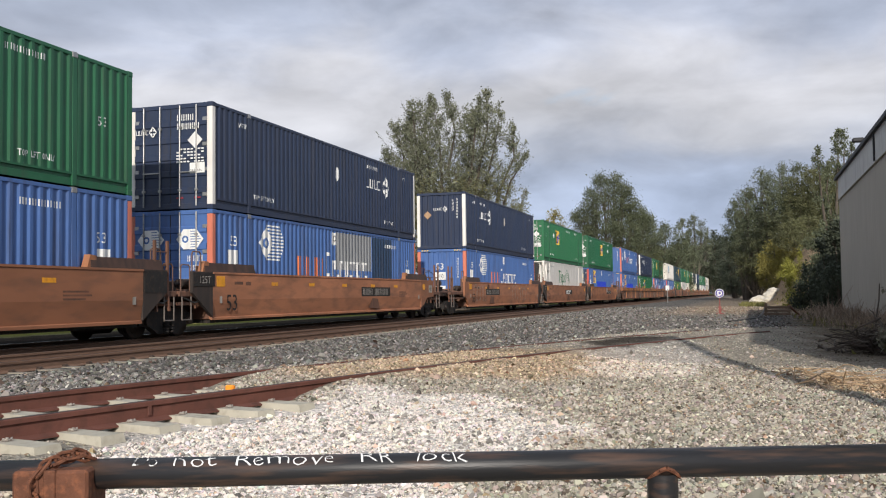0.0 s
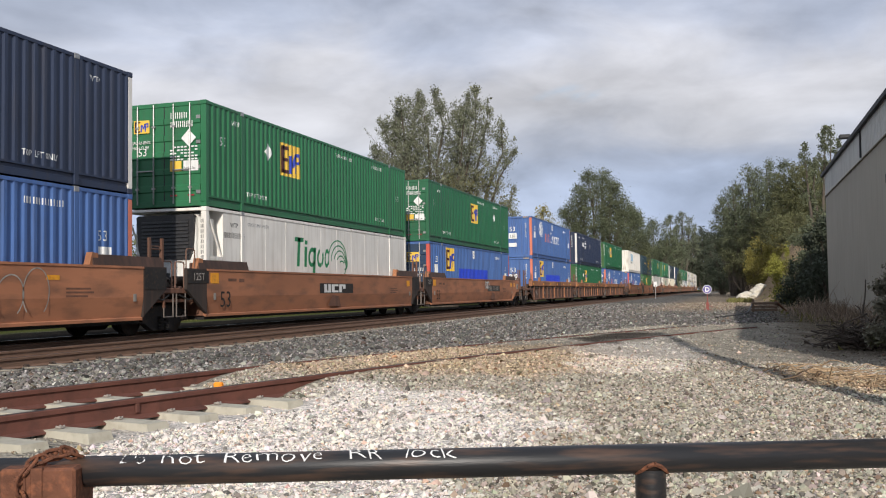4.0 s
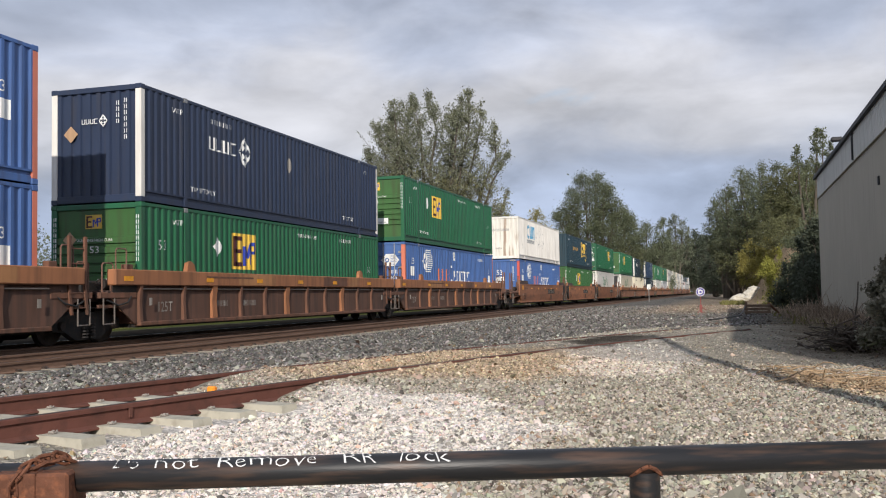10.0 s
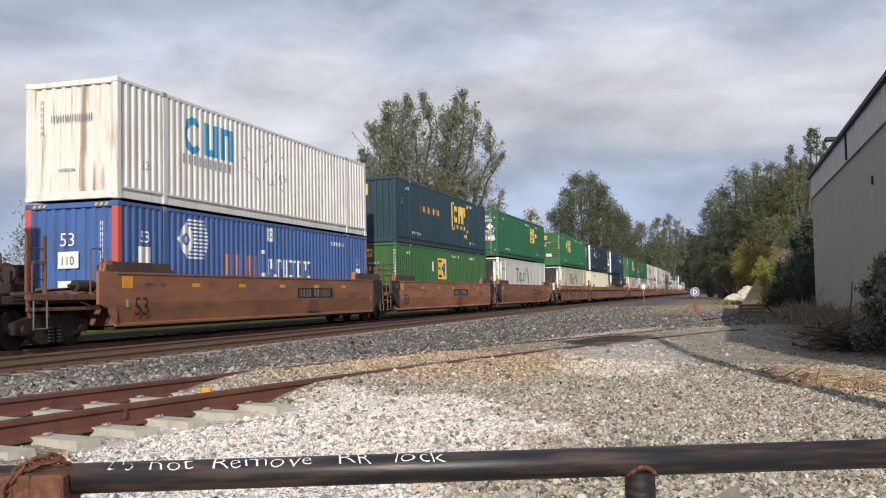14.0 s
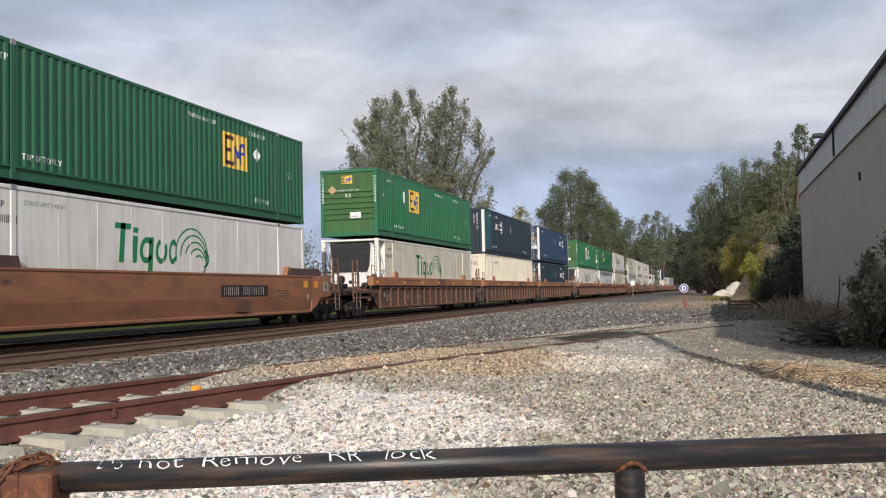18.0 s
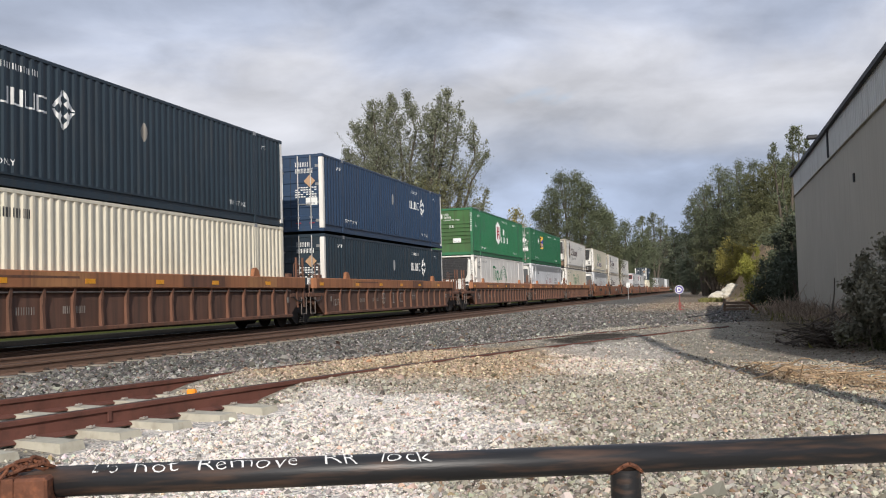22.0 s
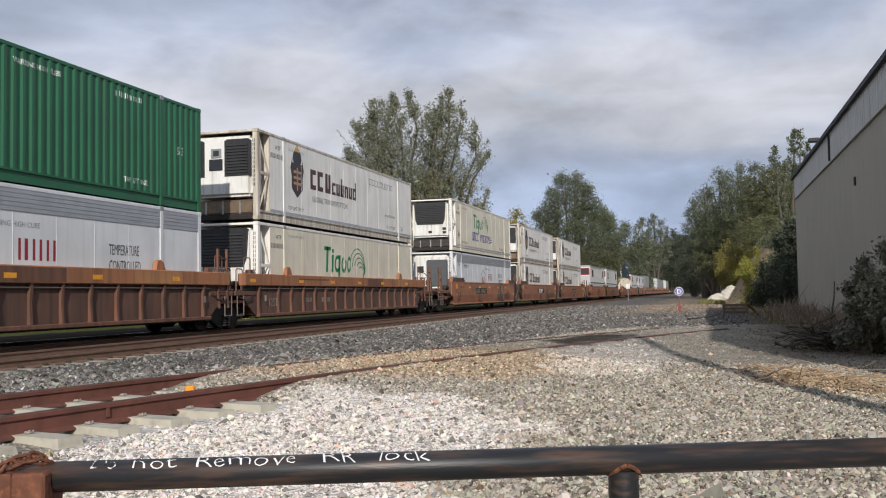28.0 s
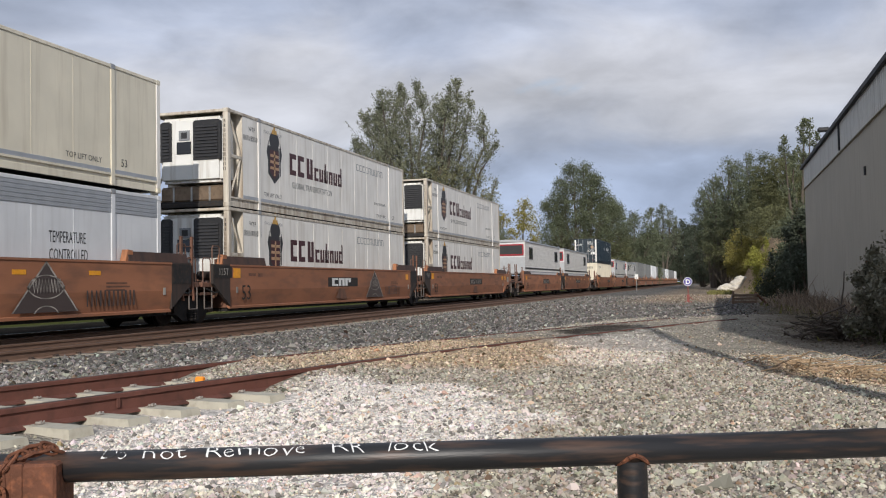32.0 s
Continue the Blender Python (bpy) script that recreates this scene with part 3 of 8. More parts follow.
def profile(y):
    """How far the corrugated wall lies inside its outermost plane at y."""
    u = (y / PITCH) % 1.0
    return 0.036 * min(1.0, max(0.0, (abs(u - 0.5) * 2 - 0.28) / 0.3))


def breaks(y0, y1):
    """The creases of the corrugation between y0 and y1."""
    out = []
    for n in range(int(y0 / PITCH) - 1, int(y1 / PITCH) + 2):
        for a in (0.21, 0.36, 0.64, 0.79):
            y = (n + a) * PITCH
            if y0 + 1e-4 < y < y1 - 1e-4:
                out.append(y)
    return [y0] + sorted(out) + [y1]


def wall_form(x, y0, y1, z0, z1, corrugated, inward):
    """A wall along y whose outer face is at x, with its creases; inward is -1 or 1."""
    f = Form()
    ys = breaks(y0, y1) if corrugated else [y0, y1]
    vs = []
    for y in ys:
        o = profile(y) * inward if corrugated else 0.02 * inward
        vs += [(x + o, y, z0), (x + o, y, z1)]
    f.add(vs, [(2 * i, 2 * i + 2, 2 * i + 3, 2 * i + 1) for i in range(len(ys) - 1)])
    return f


def letters_from(text, size, thin=0.0):
    """The polygons of a line of writing in the built-in font, its left bottom at 0, 0."""
    cu = bpy.data.curves.new("writing", "FONT")
    cu.body, cu.size, cu.resolution_u, cu.offset = text, size, 2, -thin
    ob = new("writing", cu)
    bpy.context.view_layer.update()
    me = bpy.data.meshes.new_from_object(ob.evaluated_get(bpy.context.evaluated_depsgraph_get()))
    polys = [[(me.vertices[i].co.x, me.vertices[i].co.y) for i in p.vertices] for p in me.polygons]
    bpy.data.objects.remove(ob)
    bpy.data.curves.remove(cu)
    bpy.data.meshes.remove(me)
    return polys


def writing(text, size):
    return cached(("text", text, size), lambda: letters_from(text, size))


def rect(u0, w0, u1, w1):
    return [(u0, w0), (u1, w0), (u1, w1), (u0, w1)]


def moved(polys, du, dw, su=1.0, sw=1.0, lean=0.0):
    return [[(u * su + du + lean * w, w * sw + dw) for u, w in p] for p in polys]


def bars_word(n, height, width, seed, heavy=0.26, gap=0.22):
    """A row of plain strokes that stands for n characters that are not to be lettered."""
    rnd = random.Random(seed)
    polys, step = [], width / n
    for i in range(n):
        u, w = i * step, step * (1 - gap)
        s = w * heavy * 1.2
        polys.append(rect(u, 0, u + s, height))
        kind = rnd.randrange(4)
        if kind != 1:
            polys.append(rect(u + w - s, 0 if kind else height * 0.45, u + w, height))
        if kind in (0, 1, 2):
            polys.append(rect(u + s, height * (1 - heavy * 0.7), u + w - (0 if kind == 1 else s), height))
        if kind in (1, 3):
            polys.append(rect(u + s, 0, u + w - (0 if kind == 1 else s), height * heavy * 0.7))
    return polys


def ring(cu, cw, r0, r1, n=20, su=1.0, a0=0.0, a1=2 * math.pi):
    polys = []
    for i in range(n):
        a, b = a0 + (a1 - a0) * i / n, a0 + (a1 - a0) * (i + 1) / n
        polys.append([(cu + su * r * math.cos(t), cw + r * math.sin(t)) for r, t in ((r0, a), (r1, a), (r1, b), (r0, b))])
    return polys


def mark(name, polys, mat, box, face, corrugated, label="", raise_by=0.004):
    """Paint on the box: polygons (along, up) on its long side ('side') or on its near end ('end')."""
    def build():
        b = bmesh.new()
        for p in polys:
            try:
                b.faces.new([b.verts.new((u, w, 0)) for u, w in p])
            except ValueError:
                pass
        if corrugated and face == "side":
            us = [v.co.x for v in b.verts]
            for y in breaks(min(us), max(us))[1:-1]:
                bmesh.ops.bisect_plane(b, geom=b.verts[:] + b.edges[:] + b.faces[:], plane_co=(y, 0, 0), plane_no=(1, 0, 0), dist=1e-5)
        for v in b.verts:
            u, w = v.co.x, v.co.y
            if face == "side":
                v.co = (HALF + raise_by - (profile(u) if corrugated else 0.02), u, w)
            else:
                v.co = (u, face - raise_by, w)
        want = Vector((1, 0, 0)) if face == "side" else Vector((0, -1, 0))
        bmesh.ops.reverse_faces(b, faces=[f for f in b.faces if (f.normal_update() or f.normal).dot(want) < 0])
        me = bpy.data.meshes.new(name)
        b.to_mesh(me)
        b.free()
        me.materials.append(mat)
        return me
    return put(name, build(), box, label)


def box_frame(box, paint_, post_paint, rail_paint, end_post=None):
    """What all boxes share: rails, posts, castings, roof, floor."""
    def pt(name, key, build, mat, label=""):
        put(name, cached((name, key, mat.name), lambda: build().mesh(name, mat)), box, label)
    for sgn in (1, -1):
        e0, e1 = sorted((sgn * HALF, sgn * (HALF - 0.09)))
        pt("bottom_rail", sgn, lambda: Form().prism([(sgn * (HALF - 0.09), 0.03), (sgn * (HALF - 0.03), 0.03), (sgn * (HALF - 0.03), 0.17), (sgn * (HALF - 0.045), 0.18), (sgn * (HALF - 0.045), 0.25),
            (sgn * HALF, 0.258), (sgn * HALF, 0.305), (sgn * (HALF - 0.09), 0.305)], 1, 0.16, BOX_L - 0.16), rail_paint)
        pt("top_rail", sgn, lambda: Form().soft_box(e0, e1, 0.16, BOX_L - 0.16, BOX_H - 0.1, BOX_H - 0.015, 0.008), rail_paint)
        for yy in LIFT:
            pt("lifting_post", (sgn, yy), lambda: Form().soft_box(e0 - 0.004, e1 + 0.004, yy - 0.075, yy + 0.075, 0.02, BOX_H - 0.1, 0.012), paint_)
            pt("lifting_casting", (sgn, yy), lambda: Form().soft_box(e0 - 0.012, e1 + 0.012, yy - 0.09, yy + 0.09, BOX_H - 0.13, BOX_H, 0.015), M_STEEL)
        for yy in (0.0, BOX_L - 0.17):
            c0, c1 = sorted((sgn * HALF, sgn * (HALF - 0.17)))
            pt("corner_post", (sgn, yy), lambda: Form().soft_box(c0, c1, yy, yy + 0.17, 0.12, BOX_H - 0.12, 0.015), post_paint)
            pt("corner_casting", (sgn, yy, 0), lambda: Form().soft_box(c0 - 0.006, c1 + 0.006, yy - 0.006, yy + 0.176, 0.0, 0.125, 0.015), rail_paint)
            pt("corner_casting", (sgn, yy, 1), lambda: Form().soft_box(c0 - 0.006, c1 + 0.006, yy - 0.006, yy + 0.176, BOX_H - 0.125, BOX_H, 0.015), rail_paint)
    pt("roof", 0, lambda: Form().box(-HALF + 0.03, HALF - 0.03, 0.05, BOX_L - 0.05, BOX_H - 0.05, BOX_H - 0.02), rail_paint)
    pt("floor_pan", 0, lambda: Form().box(-HALF + 0.1, HALF - 0.1, 0.1, BOX_L - 0.1, 0.05, 0.2), M_BLACK)


def plain_end(box, y, mat, rail_paint, ribs):
    """A closed end wall at y; ribs: 'upright', 'level' or none."""
    def build():
        f = Form()
        x0, x1, z0, z1 = -HALF + 0.17, HALF - 0.17, 0.2, BOX_H - 0.14
        if ribs == "upright":
            n, vs = 8, []
            w = (x1 - x0) / n
            for i in range(n):
                for a, o in ((0.0, 0.0), (0.36, 0.0), (0.46, 0.045), (0.9, 0.045)):
                    vs += [(x0 + (i + a) * w, y + 0.03 + o, z0), (x0 + (i + a) * w, y + 0.03 + o, z1)]
            vs += [(x1, y + 0.03, z0), (x1, y + 0.03, z1)]
            f.add(vs, [(2 * i, 2 * i + 2, 2 * i + 3, 2 * i + 1) for i in range(len(vs) // 2 - 1)])
        else:
            outline = [(y + 0.09, z0), (y + 0.05, z0)]
            if ribs == "level":
                for k in range(6):
                    zz = 0.72 + k * 0.235
                    outline += [(y + 0.07, zz), (y + 0.012, zz + 0.02), (y + 0.012, zz + 0.165), (y + 0.07, zz + 0.185)]
            f.prism(outline + [(y + 0.05, z1), (y + 0.09, z1)], 0, x0, x1)
        return f.mesh("end_panel", mat)
    put("end_panel", cached(("end", y, mat.name, ribs), build), box)
    put("end_sill", cached(("sill", y, rail_paint.name), lambda: Form().soft_box(-HALF + 0.17, HALF - 0.17, y, y + 0.14, 0.02, 0.2, 0.01).mesh("end_sill", rail_paint)), box)
    put("end_header", cached(("header", y, rail_paint.name), lambda: Form().soft_box(-HALF + 0.17, HALF - 0.17, y, y + 0.12, BOX_H - 0.14, BOX_H - 0.01, 0.01)
        .mesh("end_header", rail_paint)), box)


def door_end(box, mat, rail_paint, other=None):
    """Two doors with lock rods on the near end."""
    for sgn in (-1, 1):
        x0, x1 = sorted((sgn * 0.012, sgn * (HALF - 0.175)))

        def build():
            outline = [(0.07, 0.18), (0.02, 0.18)]
            for k in range(5):
                zz = 0.42 + k * 0.46
                outline += [(0.02, zz), (-0.008, zz + 0.03), (-0.008, zz + 0.17), (0.02, zz + 0.2)]
            f = Form().prism(outline + [(0.02, BOX_H - 0.13), (0.07, BOX_H - 0.13)], 0, x0, x1)
            return f.mesh("door", mat if sgn > 0 or other is None else other)
        door = put("door", cached(("door", sgn, mat.name, other and other.name), build), box, "steel door with lock rods")
        for k in (0.27, 0.73):
            xx = x0 + (x1 - x0) * k
            rod = put("lock_rod", cached(("rod", round(xx, 3)), lambda: Form().tube((xx, -0.03, 0.1), (xx, -0.03, BOX_H - 0.06), 0.021, n=8)
                      .soft_box(xx - 0.05, xx + 0.05, -0.055, 0.02, 0.5, 0.56, 0.006).soft_box(xx - 0.05, xx + 0.05, -0.055, 0.02, 2.2, 2.26, 0.006)
                      .mesh("lock_rod", M_STEEL)), door)
            put("handle", cached(("handle", round(xx, 3)), lambda: Form().soft_box(xx - 0.02, xx + 0.34 * (1 if k < 0.5 else -1) * 0.8, -0.06, -0.035, 1.0, 1.035, 0.004)
                .mesh("handle", M_STEEL)), door)
        for k in range(4):
            zz = 0.35 + 0.68 * k
            xh = sgn * (HALF - 0.17)
            put("hinge", cached(("hinge", sgn, k), lambda: Form().soft_box(min(xh, xh - sgn * 0.13), max(xh, xh - sgn * 0.13), -0.012, 0.03, zz, zz + 0.1, 0.006)
                .mesh("hinge", M_STEEL)), door)
    put("end_sill", cached(("sillD", rail_paint.name), lambda: Form().soft_box(-HALF + 0.17, HALF - 0.17, 0.0, 0.14, 0.02, 0.18, 0.01).mesh("end_sill", rail_paint)), box)
    put("end_header", cached(("headD", rail_paint.name), lambda: Form().soft_box(-HALF + 0.17, HALF - 0.17, 0.0, 0.12, BOX_H - 0.13, BOX_H - 0.01, 0.01)
        .mesh("end_header", rail_paint)), box)
    put("gasket", cached("gasket", lambda: Form().box(-0.012, 0.012, 0.01, 0.05, 0.18, BOX_H - 0.13).mesh("gasket", M_BLACK_PL)), box)


def reefer_end(box, style, frame_paint):
    """An open bay on the near end with a cooling unit and a fuel tank below."""
    put("bulkhead", cached(("bulk", frame_paint.name), lambda: Form().box(-HALF + 0.03, HALF - 0.03, 0.92, 0.98, 0.05, BOX_H - 0.05).mesh("bulkhead", frame_paint)), box)
    put("end_header", cached(("hdR", frame_paint.name), lambda: Form().soft_box(-HALF + 0.17, HALF - 0.17, 0.02, 0.12, BOX_H - 0.1, BOX_H - 0.02, 0.01)
        .mesh("end_header", frame_paint)), box)
    put("end_sill", cached(("slR", frame_paint.name), lambda: Form().soft_box(-HALF + 0.17, HALF - 0.17, 0.02, 0.14, 0.02, 0.14, 0.01).mesh("end_sill", M_BLACK)), box)
    for sgn in (-1, 1):
        xx = sgn * (HALF - 0.05)
        put("brace", cached(("brace", sgn, frame_paint.name), lambda: Form().tube((xx, 0.14, 2.75), (xx, 0.86, 1.55), 0.03, n=6).tube((xx, 0.86, 1.5), (xx, 0.14, 0.25), 0.03, n=6)
            .soft_box(xx - 0.03, xx + 0.03, 0.1, 0.9, 1.46, 1.56, 0.006).mesh("brace", frame_paint)), box)
    unit = put("cooling_unit", cached(("unit", style), lambda: unit_form(style).mesh("cooling_unit", M_UNIT_WHITE)), box, "white moulded cooling unit")
    if style == "side_grilles":
        for x0, x1 in ((-1.0, -0.62), (0.1, 1.0)):
            put("grille", cached(("grille", x0), lambda: grille_form(x0, x1, 1.42, 2.6, 0.09).mesh("grille", M_BLACK_PL)), unit, "black louvred grille")
        put("control_panel", cached("ctl", lambda: Form().soft_box(-0.45, 0.02, 0.08, 0.16, 1.62, 1.98, 0.01).mesh("control_panel", M_GLASS)), unit)
        put("badge", cached("badge1", lambda: Form().soft_box(-0.38, -0.02, 0.095, 0.13, 2.02, 2.32, 0.005).mesh("badge", D_GREY)), unit, "grey square badge")
        put("badge", cached("badge2", lambda: Form().box(-0.3, -0.1, 0.09, 0.1, 2.08, 2.26).mesh("badge", D_BLACK)), unit)
    elif style == "top_grille":
        put("grille", cached("grilleT", lambda: grille_form(-0.9, 0.92, 1.5, 2.7, 0.03, 0.16).mesh("grille", M_BLACK_PL)), unit, "black louvred grille")
        for n, (x0, z0) in enumerate(((0.72, 0.95), (0.72, 1.15), (-0.1, 0.98))):
            put("vent", cached(("vent", n), lambda: Form().soft_box(x0, x0 + 0.2, 0.1, 0.15, z0, z0 + 0.14, 0.01).mesh("vent", M_BLACK_PL)), unit)
    else:
        put("grille", cached("grilleD", lambda: Form().soft_box(-0.25, 0.98, 0.05, 0.2, 0.95, 2.45, 0.06).mesh("grille", M_GRILLE_GREY)), unit, "dark grey grille")
        put("control_panel", cached("ctl2", lambda: Form().soft_box(-0.8, -0.42, 0.1, 0.18, 1.75, 2.1, 0.01).mesh("control_panel", M_BLACK_PL)), unit)
    tank = put("fuel_tank", cached(("tank", style), lambda: Form().prism([(0.25, 0.17), (0.8, 0.17), (0.88, 0.25), (0.88, 0.58), (0.8, 0.66), (0.25, 0.66), (0.17, 0.58), (0.17, 0.25)], 0, -1.02, 1.02)
               .mesh("fuel_tank", M_TANK if style == "side_grilles" else M_TANK_DARK)), box, "steel fuel tank with straps")
    for k in (-0.6, 0.0, 0.6):
        put("strap", cached(("strap", k), lambda: Form().box(k - 0.03, k + 0.03, 0.155, 0.17, 0.2, 0.63).mesh("strap", M_STEEL)), tank)


def unit_form(style):
    b = bmesh.new()
    bmesh.ops.create_cube(b, size=1)
    bmesh.ops.scale(b, vec=(2.06, 0.8, 1.96), verts=b.verts)
    bmesh.ops.translate(b, vec=(0, 0.52, 1.74), verts=b.verts)
    bmesh.ops.bevel(b, geom=b.edges[:], offset=0.1, segments=3, affect="EDGES")
    f = Form()
    b.verts.index_update()
    f.add([v.co for v in b.verts], [[v.index for v in p.verts] for p in b.faces])
    b.free()
    for x in ((-0.35, 0.35) if style != "side_grilles" else (0.05,)):
        f.box(x - 0.008, x + 0.008, 0.1, 0.13, 0.85, 1.45)
    return f


def grille_form(x0, x1, z0, z1, y, taper=0.0):
    f = Form().prism([(x0 + taper, z0), (x1 - taper, z0), (x1 - taper * 0.4, z0 + 0.25), (x1, z1 - 0.05), (x1 - 0.08, z1), (x0 + 0.08, z1), (x0, z1 - 0.05), (x0 + taper * 0.4, z0 + 0.25)], 1, y, y + 0.12)
    n = int((z1 - z0) / 0.105)
    for k in range(n - 1):
        zz = z0 + 0.09 + k * (z1 - z0 - 0.12) / n
        f.prism([(y + 0.01, zz), (y - 0.035, zz), (y - 0.02, zz + 0.05), (y + 0.01, zz + 0.06)], 0, x0 + 0.08 + taper * 0.6, x1 - 0.08 - taper * 0.6)
    return f


def container(label, body, paint_, post=None, end="upright", rail=None, first=None, top_band=None, end_paint=None):
    """A 53 foot box: body 'corrugated' or 'smooth'; end 'upright', 'level', 'doors' or a cooling unit's style."""
    box = thing("container", None, label, "shipping container", "containers on the train")
    post, rail = post or paint_, rail or paint_
    cor = body == "corrugated"
    box_frame(box, paint_, post, rail)
    spans = ((0.17 if end in ("upright", "level", "doors") else 0.92, LIFT[0] - 0.075), (LIFT[0] + 0.075, LIFT[1] - 0.075), (LIFT[1] + 0.075, BOX_L - 0.17))
    z1 = BOX_H - 0.1
    for k, (a, b) in enumerate(spans):
        m = first if (first and k == 0) else paint_
        for sgn in (1, -1):
            put("side_panel", cached(("side", cor, a, b, sgn, m.name), lambda: wall_form(sgn * HALF, a, b, 0.3, z1, cor, -sgn).mesh("side_panel", m, tidy=False)), box)
        if not cor:
            n = max(1, int((b - a) / 1.22))
            for i in range(1, n):
                ys = a + (b - a) * i / n
                put("seam", cached(("seam", round(ys, 3), paint_.name), lambda: Form().box(HALF - 0.022, HALF - 0.015, ys - 0.012, ys + 0.012, 0.4, BOX_H - 0.1).mesh("seam", paint_)), box)
            put("side_skirt", cached(("skirt", a, b), lambda: Form().box(HALF - 0.02, HALF - 0.008, a, b, 0.3, 0.4).mesh("side_skirt", P_SILVER)), box, "grey aluminium skirt")
        if top_band:
            put("top_band", cached(("band", a, b), lambda: band_form(a, b).mesh("top_band", P_SILVER)), box, "ribbed aluminium band")
    if end == "doors":
        door_end(box, end_paint or paint_, rail)
    elif end in ("upright", "level", "flat"):
        plain_end(box, 0.0, end_paint or paint_, rail, end)
    else:
        reefer_end(box, end, post)
    plain_end(box, BOX_L - 0.14, paint_, rail, "flat")
    return box


def band_form(a, b):
    outline = [(HALF - 0.03, BOX_H - 0.57), (HALF - 0.014, BOX_H - 0.57)]
    for k in range(5):
        z = BOX_H - 0.56 + k * 0.092
        outline += [(HALF - 0.014, z), (HALF - 0.002, z + 0.006), (HALF - 0.002, z + 0.066), (HALF - 0.014, z + 0.072)]
    return Form().prism(outline + [(HALF - 0.014, BOX_H - 0.1), (HALF - 0.03, BOX_H - 0.1)], 1, a, b)


# ---- paint marks ----
def diamond(cu, cw, r, su=1.0):
    return [[(cu, cw - r), (cu + r * su, cw), (cu, cw + r), (cu - r * su, cw)]]


def yellow_logo(box, face, u, w, s, cor):
    """A yellow square with a maroon and a blue shape."""
    mark("logo_plate", [rect(u, w, u + s, w + s * 0.72)], D_YELLOW, box, face, cor, "yellow square logo plate", 0.004)
    a = s * 0.06
    v = s * 0.76
    mark("logo_shape", [rect(u + a, w + a, u + a + s * 0.11, w + v * 0.87), rect(u + a, w + v * 0.76, u + s * 0.42, w + v * 0.87), rect(u + a, w + a, u + s * 0.42, w + v * 0.19),
                        rect(u + a, w + v * 0.43, u + s * 0.36, w + v * 0.53)], D_MAROON, box, face, cor, "maroon logo shape", 0.008)
    mark("logo_shape", [rect(u + s * 0.44, w + v * 0.1, u + s * 0.53, w + v * 0.62), [(u + s * 0.5, w + v * 0.62), (u + s * 0.6, w + v * 0.3), (u + s * 0.64, w + v * 0.42), (u + s * 0.54, w + v * 0.66)],
                        [(u + s * 0.6, w + v * 0.3), (u + s * 0.66, w + v * 0.3), (u + s * 0.76, w + v * 0.72), (u + s * 0.68, w + v * 0.72)], rect(u + s * 0.7, w + v * 0.14, u + s * 0.78, w + v * 0.72),
                        rect(u + s * 0.78, w + v * 0.64, u + s * 0.94, w + v * 0.74), rect(u + s * 0.87, w + v * 0.44, u + s * 0.94, w + v * 0.66), rect(u + s * 0.78, w + v * 0.42, u + s * 0.92, w + v * 0.5)],
         D_BLUE, box, face, cor, "blue logo shape", 0.008)


def side_codes(box, mat, cor, near53=True, wtp=(2.15, 2.42), code=(11.9, 2.5), lift_only=True):
    """The small lettering that every box carries on its side."""
    mark("marking", moved(writing("WTP", 0.2), wtp[0] - 0.75, wtp[1]), mat, box, "side", cor)
    mark("serial_marking", bars_move(9, 0.13, 1.15, 5, *code), mat, box, "side", cor)
    if near53:
        mark("marking", moved(writing("53", 0.36), 0.75, 1.75), mat, box, "side", cor)
        mark("marking", moved(writing("53", 0.3), 14.95, 1.45), mat, box, "side", cor)
    if lift_only:
        mark("marking", moved(writing("TOP LIFT ONLY", 0.19), 2.25, 0.46, 0.92), mat, box, "side", cor)
        mark("marking", moved(writing("TOP LIFT ONLY", 0.19), 12.55, 0.46, 0.8), mat, box, "side", cor)


def bars_move(n, h, w, seed, du, dw):
    """Plain upright bars for n small characters."""
    rnd, step = random.Random(seed), w / n
    polys = []
    for i in range(n):
        a = i * step
        polys += [rect(a, 0, a + step * 0.17, h), rect(a + step * rnd.uniform(0.4, 0.52), 0, a + step * 0.66, h)]
    return moved(polys, du, dw)


def end_codes(box, mat, doors, y=0.0, placard=D_WHITE):
    """Serial bars, placard and small print on the near end."""
    f = y - 0.012 if doors else y + 0.008
    mark("serial_marking", bars_move(4, 0.17, 0.55, 3, 0.22, 2.42) + bars_move(6, 0.17, 0.72, 4, 0.22, 2.18), mat, box, f, False)
    mark("placard", diamond(0.78, 1.88, 0.23), placard, box, f, False, "square hazard placard stood on its corner", 0.008)
    mark("small_print", [rect(0.2 + 0.11 * i, 1.62 - 0.085 * j, 0.2 + 0.11 * i + 0.08, 1.66 - 0.085 * j) for j in range(5) for i in range(8) if (i * 7 + j * 3) % 5], mat, box, f, False)
    mark("load_plate", [rect(0.62, 0.98, 1.08, 1.26)], D_WHITE, box, f, False, "white load plate", 0.01)
    mark("marking", moved(writing("24,000 lbs", 0.1), 0.64, 1.02, 0.85), D_BLACK, box, f, False, "", 0.014)
    mark("marking", [rect(0.2, 0.3, 0.42, 0.34), rect(0.75, 0.3, 0.95, 0.34)], D_RED, box, f, False)


def stacked_serial(box, mat, y, x, z_top, n, h=0.15):
    """An upright column of serial bars on the end wall."""
    polys = []
    for i in range(n):
        polys += bars_move(1, h * 0.72, 0.12, i * 3 + n, x, z_top - (i + 1) * h)
    mark("serial_marking", polys, mat, box, y, False)


